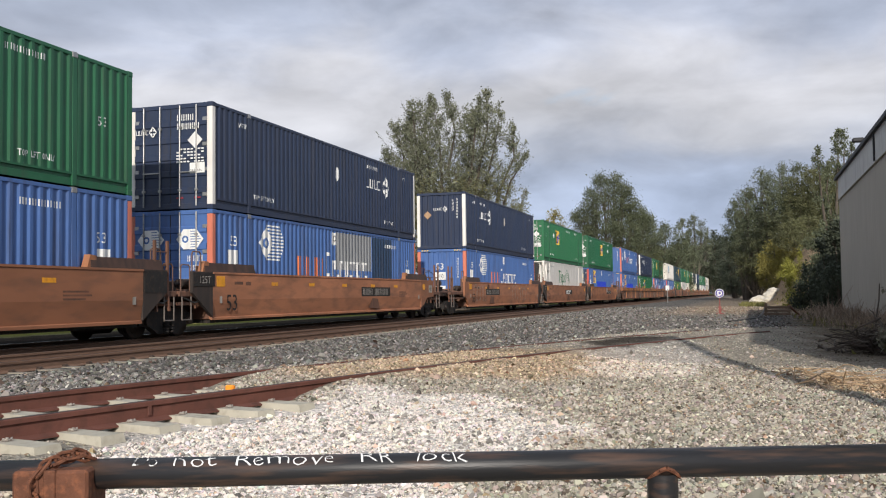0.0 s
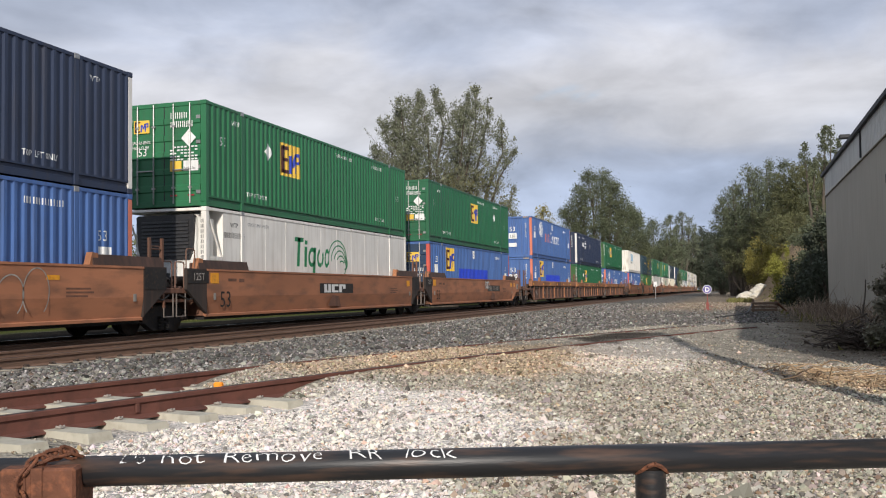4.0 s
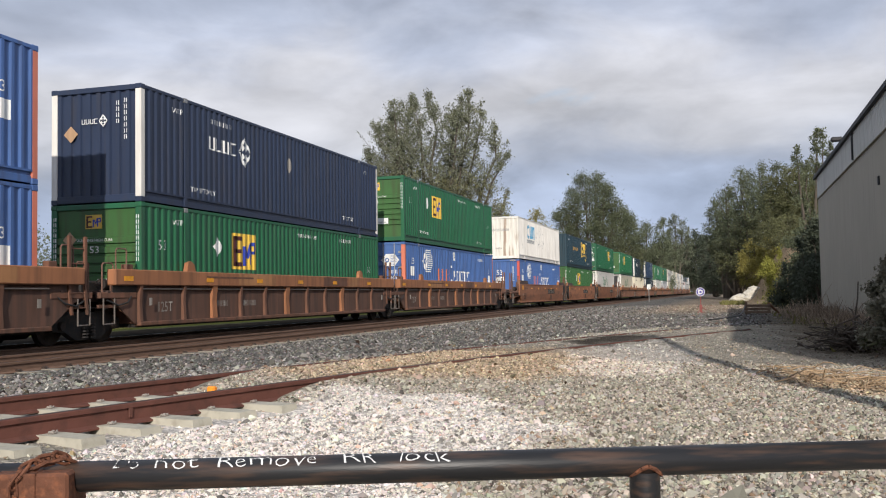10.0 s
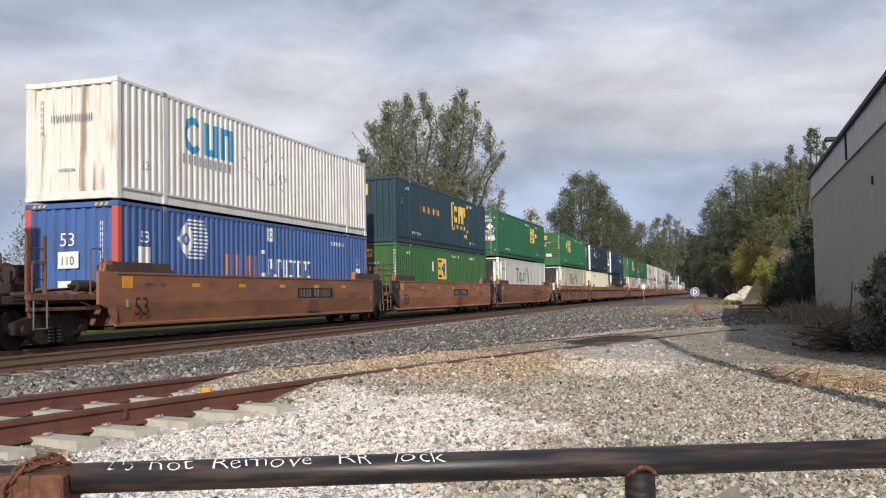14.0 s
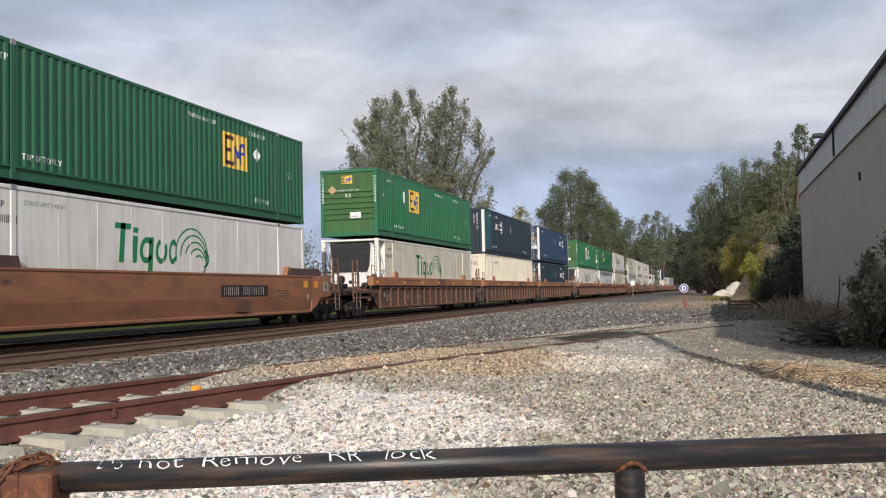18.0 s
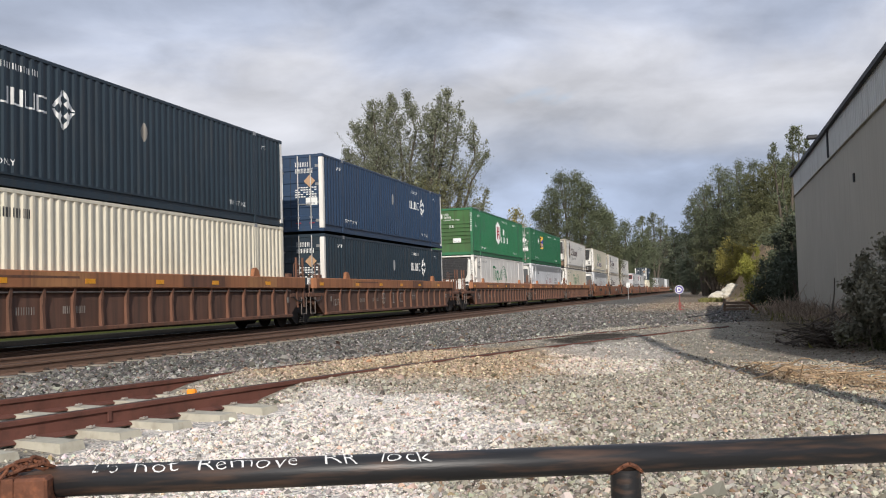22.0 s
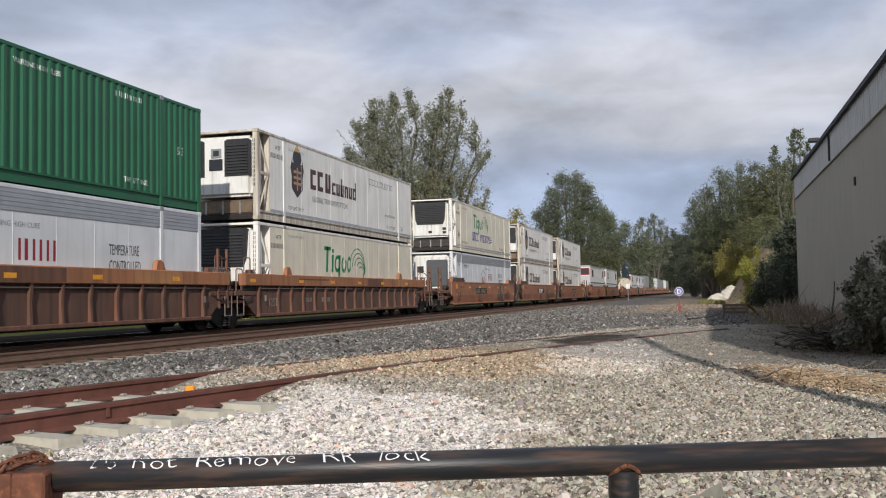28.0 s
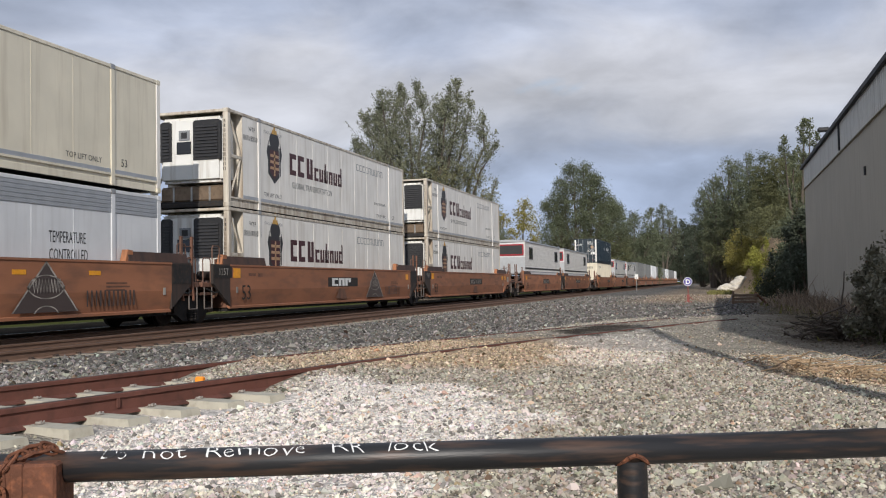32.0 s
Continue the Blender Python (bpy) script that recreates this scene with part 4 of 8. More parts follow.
def navy_box(u_logo, end="upright", paint_=None, post=None, first=None, placard=D_TAN, label=None, side_placard=None):
    paint_ = paint_ or P_NAVY
    box = container(label or "dark navy corrugated steel container with white corner posts", "corrugated", paint_, post or P_WHITE, end, paint_, first)
    white_word(box, "side", u_logo, 1.72, 2.35, 0.5, True)
    side_codes(box, D_WHITE, True, False, code=(u_logo + 0.1, 2.45))
    mark("placard", diamond(8.13, 1.9, 0.25, 0.75), side_placard or (D_LIGHTGREY if u_logo < 6 else D_WHITE), box, "side", True, "small hazard placard stood on its corner")
    mark("marking", moved(writing("WTP", 0.18), 14.6, 2.4), D_WHITE, box, "side", True)
    if end == "doors":
        white_word(box, -0.012, -1.08, 2.1, 0.62, 0.17, False)
        end_codes(box, D_WHITE, True, placard=placard)
    else:
        white_word(box, 0.006, -0.4, 1.98, 0.72, 0.17, False)
        mark("placard", diamond(-0.72, 1.75, 0.21), placard, box, 0.006, False, "faded hazard placard stood on its corner")
        stacked_serial(box, D_WHITE, 0.006, 0.82, 2.6, 7)
        stacked_serial(box, D_WHITE, 0.006, 0.6, 2.55, 4)
    return box


def white_word(box, face, u, w, width, h, cor):
    """White strokes and a ring-shaped diamond."""
    mark("lettering", moved(bars_word(4, h * 0.72, width * 0.66, 11, 0.17, 0.16), u, w), D_WHITE, box, face, cor, "white logo strokes")
    c, r, z = u + width * 0.86, h * 0.95, w + h * 0.36
    polys, out = [], ((0, 1), (1, 0), (0, -1), (-1, 0))
    for k in range(4):
        a, b = out[k], out[(k + 1) % 4]
        at = lambda f, g: (c + 0.82 * r * f * (a[0] * (1 - g) + b[0] * g), z + r * f * (a[1] * (1 - g) + b[1] * g))
        polys.append([at(1.0, 0.04), at(1.0, 0.96), at(0.72, 0.96), at(0.72, 0.04)])
        polys.append([at(0.72, 0.36), at(0.72, 0.64), at(0.34, 0.85), at(0.34, 0.15)])
    mark("logo_diamond", polys, D_WHITE, box, face, cor, "white diamond logo")


def blue_box(kind="strokes", end="upright", post=None, low=False, patch=None, label=None, num=True):
    """A faded blue box; kind: 'strokes' (long lettered logo) or 'yellow' (square logo)."""
    post = post or P_ORANGE
    box = container(label or "faded blue corrugated steel container with orange corner posts", "corrugated", P_BLUE, post, end, P_BLUE,
                    end_paint=P_NAVY_BLUE if end == "doors" and kind == "yellow" else None)
    if kind == "strokes":
        u, w = 2.55, 1.62
        polys = [rect(u + 0.45 + 0.05 * (k % 3), w + 0.1 * k, u + 1.55 - 0.04 * abs(k - 5), w + 0.1 * k + 0.05) for k in range(11)]
        mark("logo_emblem", polys, D_WHITE, box, "side", True, "white stack of lines")
        mark("logo_diamond", diamond(u + 0.42, w + 0.5, 0.5, 0.85), D_WHITE, box, "side", True, "white diamond", 0.008)
        mark("logo_spot", ring(u + 0.42, w + 0.5, 0.1, 0.17, 16), P_BLUE, box, "side", True, "", 0.012)
        ww = 1.2 if low else 1.3
        mark("lettering", bars_move(5, 0.62, 1.95, 23, 5.05, ww), D_ORANGE, box, "side", True, "orange-red logo strokes")
        mark("lettering", moved(bars_word(1, 0.82, 0.48, 8, 0.2), 7.14, ww) + moved(bars_word(9, 0.56, 3.25, 31, 0.2), 7.62, ww), D_WHITE, box, "side", True, "white logo strokes")
    else:
        yellow_logo(box, "side", 2.6, 1.55, 1.6, True)
        mark("repainted_patch", [rect(4.95, 0.75, 10.85, 1.72)], D_BLUE_BRIGHT, box, "side", True, "bright blue repainted patch")
    mark("ten_plate", [rect(7.6, 2.3, 8.04, 2.72)], D_WHITE, box, "side", True, "white plate")
    mark("marking", moved(writing("10", 0.3), 7.64, 2.42, 0.95), D_BLACK, box, "side", True, "", 0.008)
    mark("marking", moved(writing("53", 0.4), 0.9, 1.95), D_WHITE, box, "side", True)
    mark("ten_plate", [rect(0.85, 1.42, 1.38, 1.84)], D_WHITE, box, "side", True, "white plate")
    mark("marking", moved(writing("53", 0.34), 14.9, 1.75), D_WHITE, box, "side", True)
    mark("ten_plate", [rect(14.95, 1.22, 15.38, 1.62)], D_WHITE, box, "side", True, "white plate")
    mark("serial_marking", bars_move(9, 0.14, 1.2, 7, 12.6, 2.4), D_WHITE, box, "side", True)
    if patch:
        mark("repair_patch", [rect(7.9, 1.45, 11.2, 2.75)], D_GREY, box, "side", True, "grey repair patch", 0.003)
        mark("repair_patch", [rect(11.25, 0.35, 13.4, 2.75)], P_NAVY_BLUE, box, "side", True, "dark blue repair patch", 0.003)
    if end == "doors":
        if kind == "yellow":
            yellow_logo(box, -0.012, 0.18, 1.95, 0.62, False)
            yellow_logo(box, -0.012, -1.05, 1.95, 0.62, False)
        else:
            for u in (-1.02, 0.2):
                mark("logo_plate", [[(u, 2.1), (u + 0.22, 1.83), (u + 0.62, 1.83), (u + 0.84, 2.1), (u + 0.62, 2.37), (u + 0.22, 2.37)]], D_WHITE, box, -0.012, False, "white six-sided logo plate")
                mark("logo_spot", ring(u + 0.28, 2.1, 0.05, 0.1, 14), P_BLUE, box, -0.012, False, "", 0.008)
                mark("logo_lines", [rect(u + 0.44, 1.88 + 0.07 * k, u + 0.76 - 0.025 * abs(k - 3) * 2, 1.9 + 0.07 * k) for k in range(7)], P_BLUE, box, -0.012, False, "fine blue lines", 0.008)
        mark("serial_marking", bars_move(4, 0.16, 0.5, 3, 0.55, 1.5) + bars_move(3, 0.15, 0.35, 5, 0.6, 1.26), D_WHITE, box, -0.012, False)
    else:
        mark("marking", moved(writing("53", 0.46), -0.32, 1.85), D_WHITE, box, 0.006, False)
        mark("ten_plate", [rect(-0.36, 1.32, 0.22, 1.72)], D_WHITE, box, 0.006, False, "white height plate")
        mark("marking", moved(writing("110", 0.3), -0.3, 1.4, 0.9), D_BLACK, box, 0.006, False, "", 0.008)
        mark("load_plate", [rect(-0.36, 0.75, 0.2, 1.02)], D_WHITE, box, 0.006, False, "white load plate")
        stacked_serial(box, D_WHITE, 0.006, 0.82, 2.45, 8, 0.13)
        mark("hazard_marking", [[(u, 2.79), (u + 0.07, 2.79), (u + 0.12, 2.86), (u + 0.05, 2.86)] for u in (-1.08, -0.94, -0.8, 0.66, 0.8, 0.94)], D_YELLOW, box, -0.002, False)
    return box


def green_box(u_logo=5.3, end="level", paint_=None, label=None, hub=False, placard_u=None, s=1.45):
    paint_ = paint_ or P_GREEN
    box = container(label or "green corrugated steel container", "corrugated", paint_, paint_, end, paint_, end_paint=P_GREEN_END if end == "level" else None)
    if hub:
        mark("logo_plate", [[(u_logo, 1.25), (u_logo + 0.68, 0.95), (u_logo + 1.36, 1.25), (u_logo + 1.36, 2.2), (u_logo + 0.68, 2.5), (u_logo, 2.2)]], D_WHITE, box, "side", True, "white six-sided logo plate")
        a = u_logo + 0.3
        mark("logo_shape", [rect(a, 1.3, a + 0.24, 2.15), rect(a + 0.52, 1.3, a + 0.76, 2.15), rect(a + 0.24, 1.57, a + 0.52, 1.66), rect(a + 0.24, 1.79, a + 0.52, 1.88)], D_RED, box, "side", True, "red logo shape", 0.008)
        mark("lettering", bars_move(3, 0.42, 1.3, 13, u_logo + 1.95, 1.66) + bars_move(5, 0.4, 2.2, 19, u_logo + 1.75, 1.12), D_WHITE, box, "side", True, "white logo strokes")
    else:
        yellow_logo(box, "side", u_logo, 1.35, s, True)
        mark("placard", diamond(u_logo - 0.8 if placard_u is None else placard_u, 1.95, 0.28, 0.8), D_WHITE, box, "side", True, "small white placard stood on its corner")
    side_codes(box, D_WHITE, True, True, code=(12.2, 2.5))
    mark("marking", moved(writing("WARNING HIGH CUBE", 0.17), 8.7, 2.5, 0.85), D_WHITE, box, "side", True)
    if end == "doors":
        yellow_logo(box, -0.012, -0.95, 2.08, 0.5, False)
        end_codes(box, D_WHITE, True)
        mark("marking", moved(writing("53", 0.3), -0.82, 1.45), D_WHITE, box, -0.012, False)
        mark("marking", moved(writing("WARNING", 0.12), -1.0, 1.78) + moved(writing("HIGH CUBE", 0.12), -1.0, 1.64, 0.85), D_WHITE, box, -0.012, False)
        mark("load_plate", [rect(0.2, 0.98, 0.56, 1.26)], D_YELLOW, box, -0.012, False, "yellow lifting plate", 0.01)
    else:
        f = 0.0
        if hub:
            mark("logo_plate", [[(-0.95, 2.3), (-0.78, 2.2), (-0.61, 2.3), (-0.61, 2.52), (-0.78, 2.62), (-0.95, 2.52)]], D_WHITE, box, 0.048, False, "white six-sided logo plate")
            mark("lettering", bars_move(3, 0.13, 0.3, 2, -0.5, 2.43) + bars_move(5, 0.13, 0.46, 6, -0.5, 2.26), D_WHITE, box, 0.048, False)
        else:
            yellow_logo(box, 0.048, -0.32, 2.28, 0.48, False)
            mark("placard", diamond(-0.75, 2.02, 0.2), D_TAN, box, 0.01, False, "faded hazard placard stood on its corner")
        mark("marking", moved(writing("53", 0.24), -0.18, 1.68, 1.25), D_WHITE, box, 0.01, False)
        mark("marking", moved(writing("WARNING HIGH CUBE", 0.1), -0.55, 2.13 if hub else 1.96), D_WHITE, box, 0.01, False)
        mark("load_plate", [rect(0.05, 0.78, 0.55, 1.04)], D_WHITE, box, 0.01, False, "white load plate")
        mark("marking", moved(writing("24,000 lbs", 0.1), 0.08, 0.82, 0.9), D_BLACK, box, 0.01, False, "", 0.006)
        for x in (-1.22, 1.16):
            stacked_serial(box, D_WHITE, 0.0, x, 2.62, 9, 0.13)
    return box


def green_stroke_logo(box, u, w, s, under=True, cool=False):
    """Green strokes and a green crest of curved lines; under: a blue line of strokes below."""
    polys, k0, u0 = [], 1.35, u
    u = 0.0
    for i, (a, b, hh, dd) in enumerate(((0, 0.5, 1.0, 0), (0.58, 0.16, 0.7, 0), (0.82, 0.46, 0.7, -0.3), (1.36, 0.42, 0.7, 0), (1.84, 0.3, 0.7, 0))):
        a, b, hh, dd = a * s, b * s, hh * s, dd * s
        t = 0.15 * s
        if i == 0:
            polys += [rect(u + a, w + hh - t, u + a + b, w + hh), rect(u + a + b / 2 - t / 2, w, u + a + b / 2 + t / 2, w + hh)]
        elif i == 1:
            polys += [rect(u + a, w, u + a + b, w + hh), rect(u + a, w + hh + 0.08 * s, u + a + b, w + hh + 0.22 * s)]
        else:
            polys += ring(u + a + b / 2, w + hh / 2, hh / 2 - t, hh / 2, 16, b / hh, radians(40 + 70 * (i % 2)), radians(330 + 70 * (i % 2)))
            if dd:
                polys += [rect(u + a + b - t, w + dd, u + a + b, w + hh)]
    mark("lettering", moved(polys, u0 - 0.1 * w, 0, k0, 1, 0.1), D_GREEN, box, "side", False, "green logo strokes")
    c, r = u + 2.75 * s, w + 0.3 * s
    crest = []
    for k in range(5):
        crest += ring(c + 0.07 * k * s, r - 0.06 * k * s, (0.72 - 0.13 * k) * s, (0.77 - 0.13 * k) * s, 14, 0.85, radians(-50 + 22 * k), radians(195 - 16 * k))
    crest += ring(c + 0.5 * s, r - 0.1 * s, 0.2 * s, 0.26 * s, 8, 0.8, radians(-100), radians(80))
    mark("logo_crest", moved(crest, u0, 0, k0, 1), D_GREEN, box, "side", False, "green curved line crest")
    u = u0 / k0
    if cool:
        mark("lettering", moved(bars_word(4, 0.62 * s, 1.5 * s, 41), u0 - 0.3, w - 0.9 * s, 1.3, 1, lean=0.12) + moved(bars_word(7, 0.55 * s, 2.5 * s, 43), u0 + 2.1 * s, w - 0.9 * s, 1.3, 1, lean=0.12),
             D_INDIGO, box, "side", False, "indigo logo strokes")
        mark("logo_emblem", [rect(u0 + 5.3 * s, w - 0.8 * s + k * 0.18 * s, u0 + (6.2 - 0.15 * k) * s, w - 0.75 * s + k * 0.18 * s) for k in range(3)], D_INDIGO, box, "side", False)
    elif under:
        mark("lettering", moved(bars_word(6, 0.4, 3.4, 47), u0 + 0.2, w - 0.62, lean=0.12), D_INDIGO, box, "side", False, "indigo logo strokes")


def reefer_codes(box, band=False):
    zz = 2.12 if band else 2.4
    mark("marking", moved(writing("WTP", 0.2), 1.3, zz), D_BLACK, box, "side", False)
    mark("serial_marking", bars_move(10, 0.16, 1.15, 9, 0.98 if not band else 2.5, zz - 0.3 if not band else 2.06), D_BLACK, box, "side", False)
    mark("marking", moved(writing("STACK LIMIT 3 HIGH", 0.14), 2.3, 2.5 if not band else 2.2), D_GREY, box, "side", False)
    mark("marking", moved(writing("TOP LIFT ONLY", 0.18), 2.3, 0.5), D_BLACK, box, "side", False)
    mark("marking", moved(writing("TOP LIFT ONLY", 0.18), 12.5, 0.5), D_BLACK, box, "side", False)
    mark("marking", moved(writing("53", 0.26), 14.5, 0.5), D_BLACK, box, "side", False)
    for k, xx in enumerate((-1.2, 1.14)):
        stacked_serial(box, D_BLACK, 0.0, xx, 2.6, 11, 0.14)


def tiger_box(paint_=None, cool=False, label=None):
    paint_ = paint_ or P_WHITE
    box = container(label or "off-white smooth-sided refrigerated container with a cooling unit", "smooth", paint_, P_WHITE, "top_grille", P_WHITE if not cool else P_CREAM)
    green_stroke_logo(box, 5.3 if not cool else 5.1, 1.55 if cool else 1.4, 0.95 if not cool else 0.85, not cool, cool)
    reefer_codes(box)
    if cool:
        mark("placard", diamond(1.55, 0.95, 0.26, 0.8), D_GREY, box, "side", False, "grey placard stood on its corner")
    return box


def hub_box():
    box = container("grey-white smooth refrigerated container with a ribbed aluminium band", "smooth", P_GREYWHITE, P_GREYWHITE, "grey_grille", P_GREYWHITE, top_band=True)
    u, w = 6.9, 0.72
    mark("logo_outline", [[(u, w), (u + 0.07, w), (u + 0.07, w + 1.02), (u, w + 1.0)], [(u + 1.13, w), (u + 1.2, w), (u + 1.2, w + 1.0), (u + 1.13, w + 1.02)],
                          [(u, w + 1.0), (u + 0.6, w + 1.35), (u + 0.6, w + 1.27), (u + 0.07, w + 0.96)], [(u + 1.2, w + 1.0), (u + 1.13, w + 0.96), (u + 0.6, w + 1.27), (u + 0.6, w + 1.35)]], D_GREY, box, "side", False, "grey house outline logo")
    a = u + 0.3
    mark("logo_shape", [rect(a, w, a + 0.17, w + 0.85), rect(a + 0.4, w, a + 0.57, w + 0.85), rect(a + 0.17, w + 0.28, a + 0.4, w + 0.36), rect(a + 0.17, w + 0.48, a + 0.4, w + 0.56)], D_RED, box, "side", False, "red logo shape")
    mark("lettering", bars_move(3, 0.45, 1.3, 13, u + 2.0, w + 0.62) + bars_move(5, 0.45, 2.1, 19, u + 1.7, w + 0.02), D_RED, box, "side", False, "red logo strokes")
    mark("marking", moved(writing("TEMPERATURE", 0.3), 11.95, 1.56, 0.62, 1.2) + moved(writing("CONTROLLED", 0.3), 11.95, 1.18, 0.66, 1.2), D_BLACK, box, "side", False)
    mark("marking", moved(writing("WARNING HIGH CUBE", 0.16), 7.9, 2.02), D_GREY, box, "side", False)
    reefer_codes(box, True)
    return box


def crest_box():
    box = container("off-white smooth refrigerated container with a crest and dark red lettering strokes", "smooth", P_WHITE, P_GRUBBY, "side_grilles", P_GRUBBY)
    u, w = 2.6, 0.95
    mark("crest_shield", [[(u, w + 0.3), (u + 0.45, w), (u + 0.9, w + 0.3), (u + 0.9, w + 1.2), (u, w + 1.2)]], D_BLACK, box, "side", False, "black crest shield")
    mark("crest_field", [[(u + 0.12, w + 0.38), (u + 0.45, w + 0.15), (u + 0.78, w + 0.38), (u + 0.78, w + 1.08), (u + 0.12, w + 1.08)]], D_MAROON, box, "side", False, "", 0.007)
    mark("crest_band", [rect(u + 0.15, w + 0.45 + 0.2 * k, u + 0.75, w + 0.54 + 0.2 * k) for k in range(3)] + [rect(u + 0.4, w + 0.25, u + 0.5, w + 1.05)], D_TAN, box, "side", False, "", 0.01)
    mark("crest_helm", ring(u + 0.45, w + 1.38, 0.0, 0.3, 14, 1.2) + [[(u - 0.1, w + 1.0), (u, w + 0.7), (u + 0.05, w + 1.4)], [(u + 1.0, w + 1.0), (u + 0.85, w + 1.4), (u + 0.9, w + 0.7)]], D_BLACK, box, "side", False, "dark crest helmet", 0.006)
    mark("crest_crown", [[(u + 0.25, w + 1.6), (u + 0.65, w + 1.6), (u + 0.6, w + 1.75), (u + 0.52, w + 1.72), (u + 0.45, w + 2.0), (u + 0.38, w + 1.72), (u + 0.3, w + 1.75)]], D_GOLD, box, "side", False, "gold crest crown", 0.008)
    red = moved(bars_word(2, 0.72, 1.3, 3, 0.34, 0.22), 4.18, 1.38) + moved(bars_word(1, 0.72, 0.6, 9, 0.36, 0.1), 5.55, 1.38) + moved(bars_word(6, 0.46, 2.6, 21, 0.34, 0.16), 6.2, 1.38) + [rect(8.62, 1.38, 8.76, 2.08), rect(7.12, 1.38, 7.24, 2.08)]
    mark("lettering", red, D_MAROON, box, "side", False, "dark red logo strokes")
    mark("marking", moved(writing("GLOBAL TRANSPORTATION", 0.29), 4.34, 0.95, 0.93), D_BLACK, box, "side", False)
    mark("lettering", moved(bars_word(9, 0.26, 3.1, 51, 0.16), 10.3, 2.2), D_GREY, box, "side", False, "grey strokes")
    mark("serial_marking", bars_move(12, 0.1, 1.4, 53, 12.3, 1.0), D_BLACK, box, "side", False)
    reefer_codes(box)
    return box


def white_corrugated_box():
    box = container("cream-white corrugated steel container", "corrugated", P_CREAM, P_CREAM, "upright", P_CREAM)
    mark("serial_marking", bars_move(10, 0.26, 1.75, 15, -0.9, 2.2), D_BLACK, box, 0.006, False)
    mark("serial_marking", bars_move(9, 0.2, 1.3, 17, 2.7, 2.3), D_BLACK, box, "side", True)
    mark("marking", moved(writing("WTP", 0.2), 1.3, 2.3), D_BLACK, box, "side", True)
    return box


def rusty_white_box():
    box = container("white corrugated steel container streaked with rust", "corrugated", P_WHITE, P_WHITE_RUSTY, "upright", P_WHITE, end_paint=P_WHITE_RUSTY)
    mark("lettering", ring(3.35, 2.0, 0.3, 0.5, 16, 0.9, 0.7, 5.6) + moved(bars_word(2, 0.9, 1.7, 27, 0.3, 0.12), 3.95, 1.55), D_CYAN, box, "side", True, "blue logo strokes, worn")
    mark("lettering", bars_move(10, 0.26, 2.75, 29, 2.85, 1.2), D_GREY, box, "side", True, "grey logo strokes")
    mark("lettering", bars_move(9, 0.18, 1.2, 33, -0.55, 1.9), D_GREY, box, 0.006, False, "worn grey strokes")
    stacked_serial(box, D_GREY, 0.006, -0.85, 2.5, 6)
    rnd = random.Random(6)
    scr = []
    for k in range(26):
        u, w = 6.2 + rnd.random() * 3.6, 1.0 + rnd.random() * 1.3
        a = rnd.random() * 3.1
        scr.append([(u, w), (u + 0.04, w), (u + 0.04 + 0.35 * math.cos(a), w + 0.35 * math.sin(a)), (u + 0.35 * math.cos(a), w + 0.35 * math.sin(a))])
    mark("scuffing", scr, D_GREY, box, "side", True, "grey scratches where lettering was")
    mark("marking", moved(writing("53", 0.3), 1.0, 0.8), D_GREY, box, "side", True)
    mark("marking", moved(writing("24,000 lbs", 0.12), -0.35, 0.7), D_BLACK, box, 0.006, False)
    return box


def teal_box():
    box = container("dark teal corrugated steel container with a yellow logo", "corrugated", P_TEAL_DARK, P_TEAL_DARK, "upright", P_TEAL_DARK)
    mark("lettering", bars_move(14, 0.3, 3.3, 35, 3.5, 1.6), D_GOLD, box, "side", True, "gold strokes")
    u = 9.33
    mark("lettering", ring(u + 0.35, 1.95, 0.22, 0.46, 14, 0.85, 0.7, 5.6) + moved(bars_word(2, 0.92, 1.5, 37, 0.4, 0.1), u + 0.8, 1.5), D_YELLOW, box, "side", True, "yellow logo strokes")
    mark("lettering", bars_move(9, 0.2, 2.1, 39, u + 0.15, 1.18), D_YELLOW, box, "side", True, "small yellow strokes")
    for k in (2.05, 2.42):
        mark("logo_spot", ring(u + k, 0.86, 0.0, 0.12, 12), D_YELLOW, box, "side", True, "round yellow spot")
    for a, b, c in ((u - 0.4, 1.08, 1), (u + 2.9, 1.08, -1)):
        mark("logo_bracket", [rect(min(a, a + 0.1 * c), b, max(a, a + 0.1 * c), 2.55), rect(min(a, a + 0.4 * c), 2.43, max(a, a + 0.4 * c), 2.55), rect(min(a, a + 0.4 * c), b, max(a, a + 0.4 * c), b + 0.12)], D_YELLOW, box, "side", True)
    mark("logo_plate", [rect(-0.55, 2.1, 0.0, 2.6)], D_YELLOW, box, 0.006, False, "yellow plate")
    side_codes(box, D_WHITE, True, True)
    return box

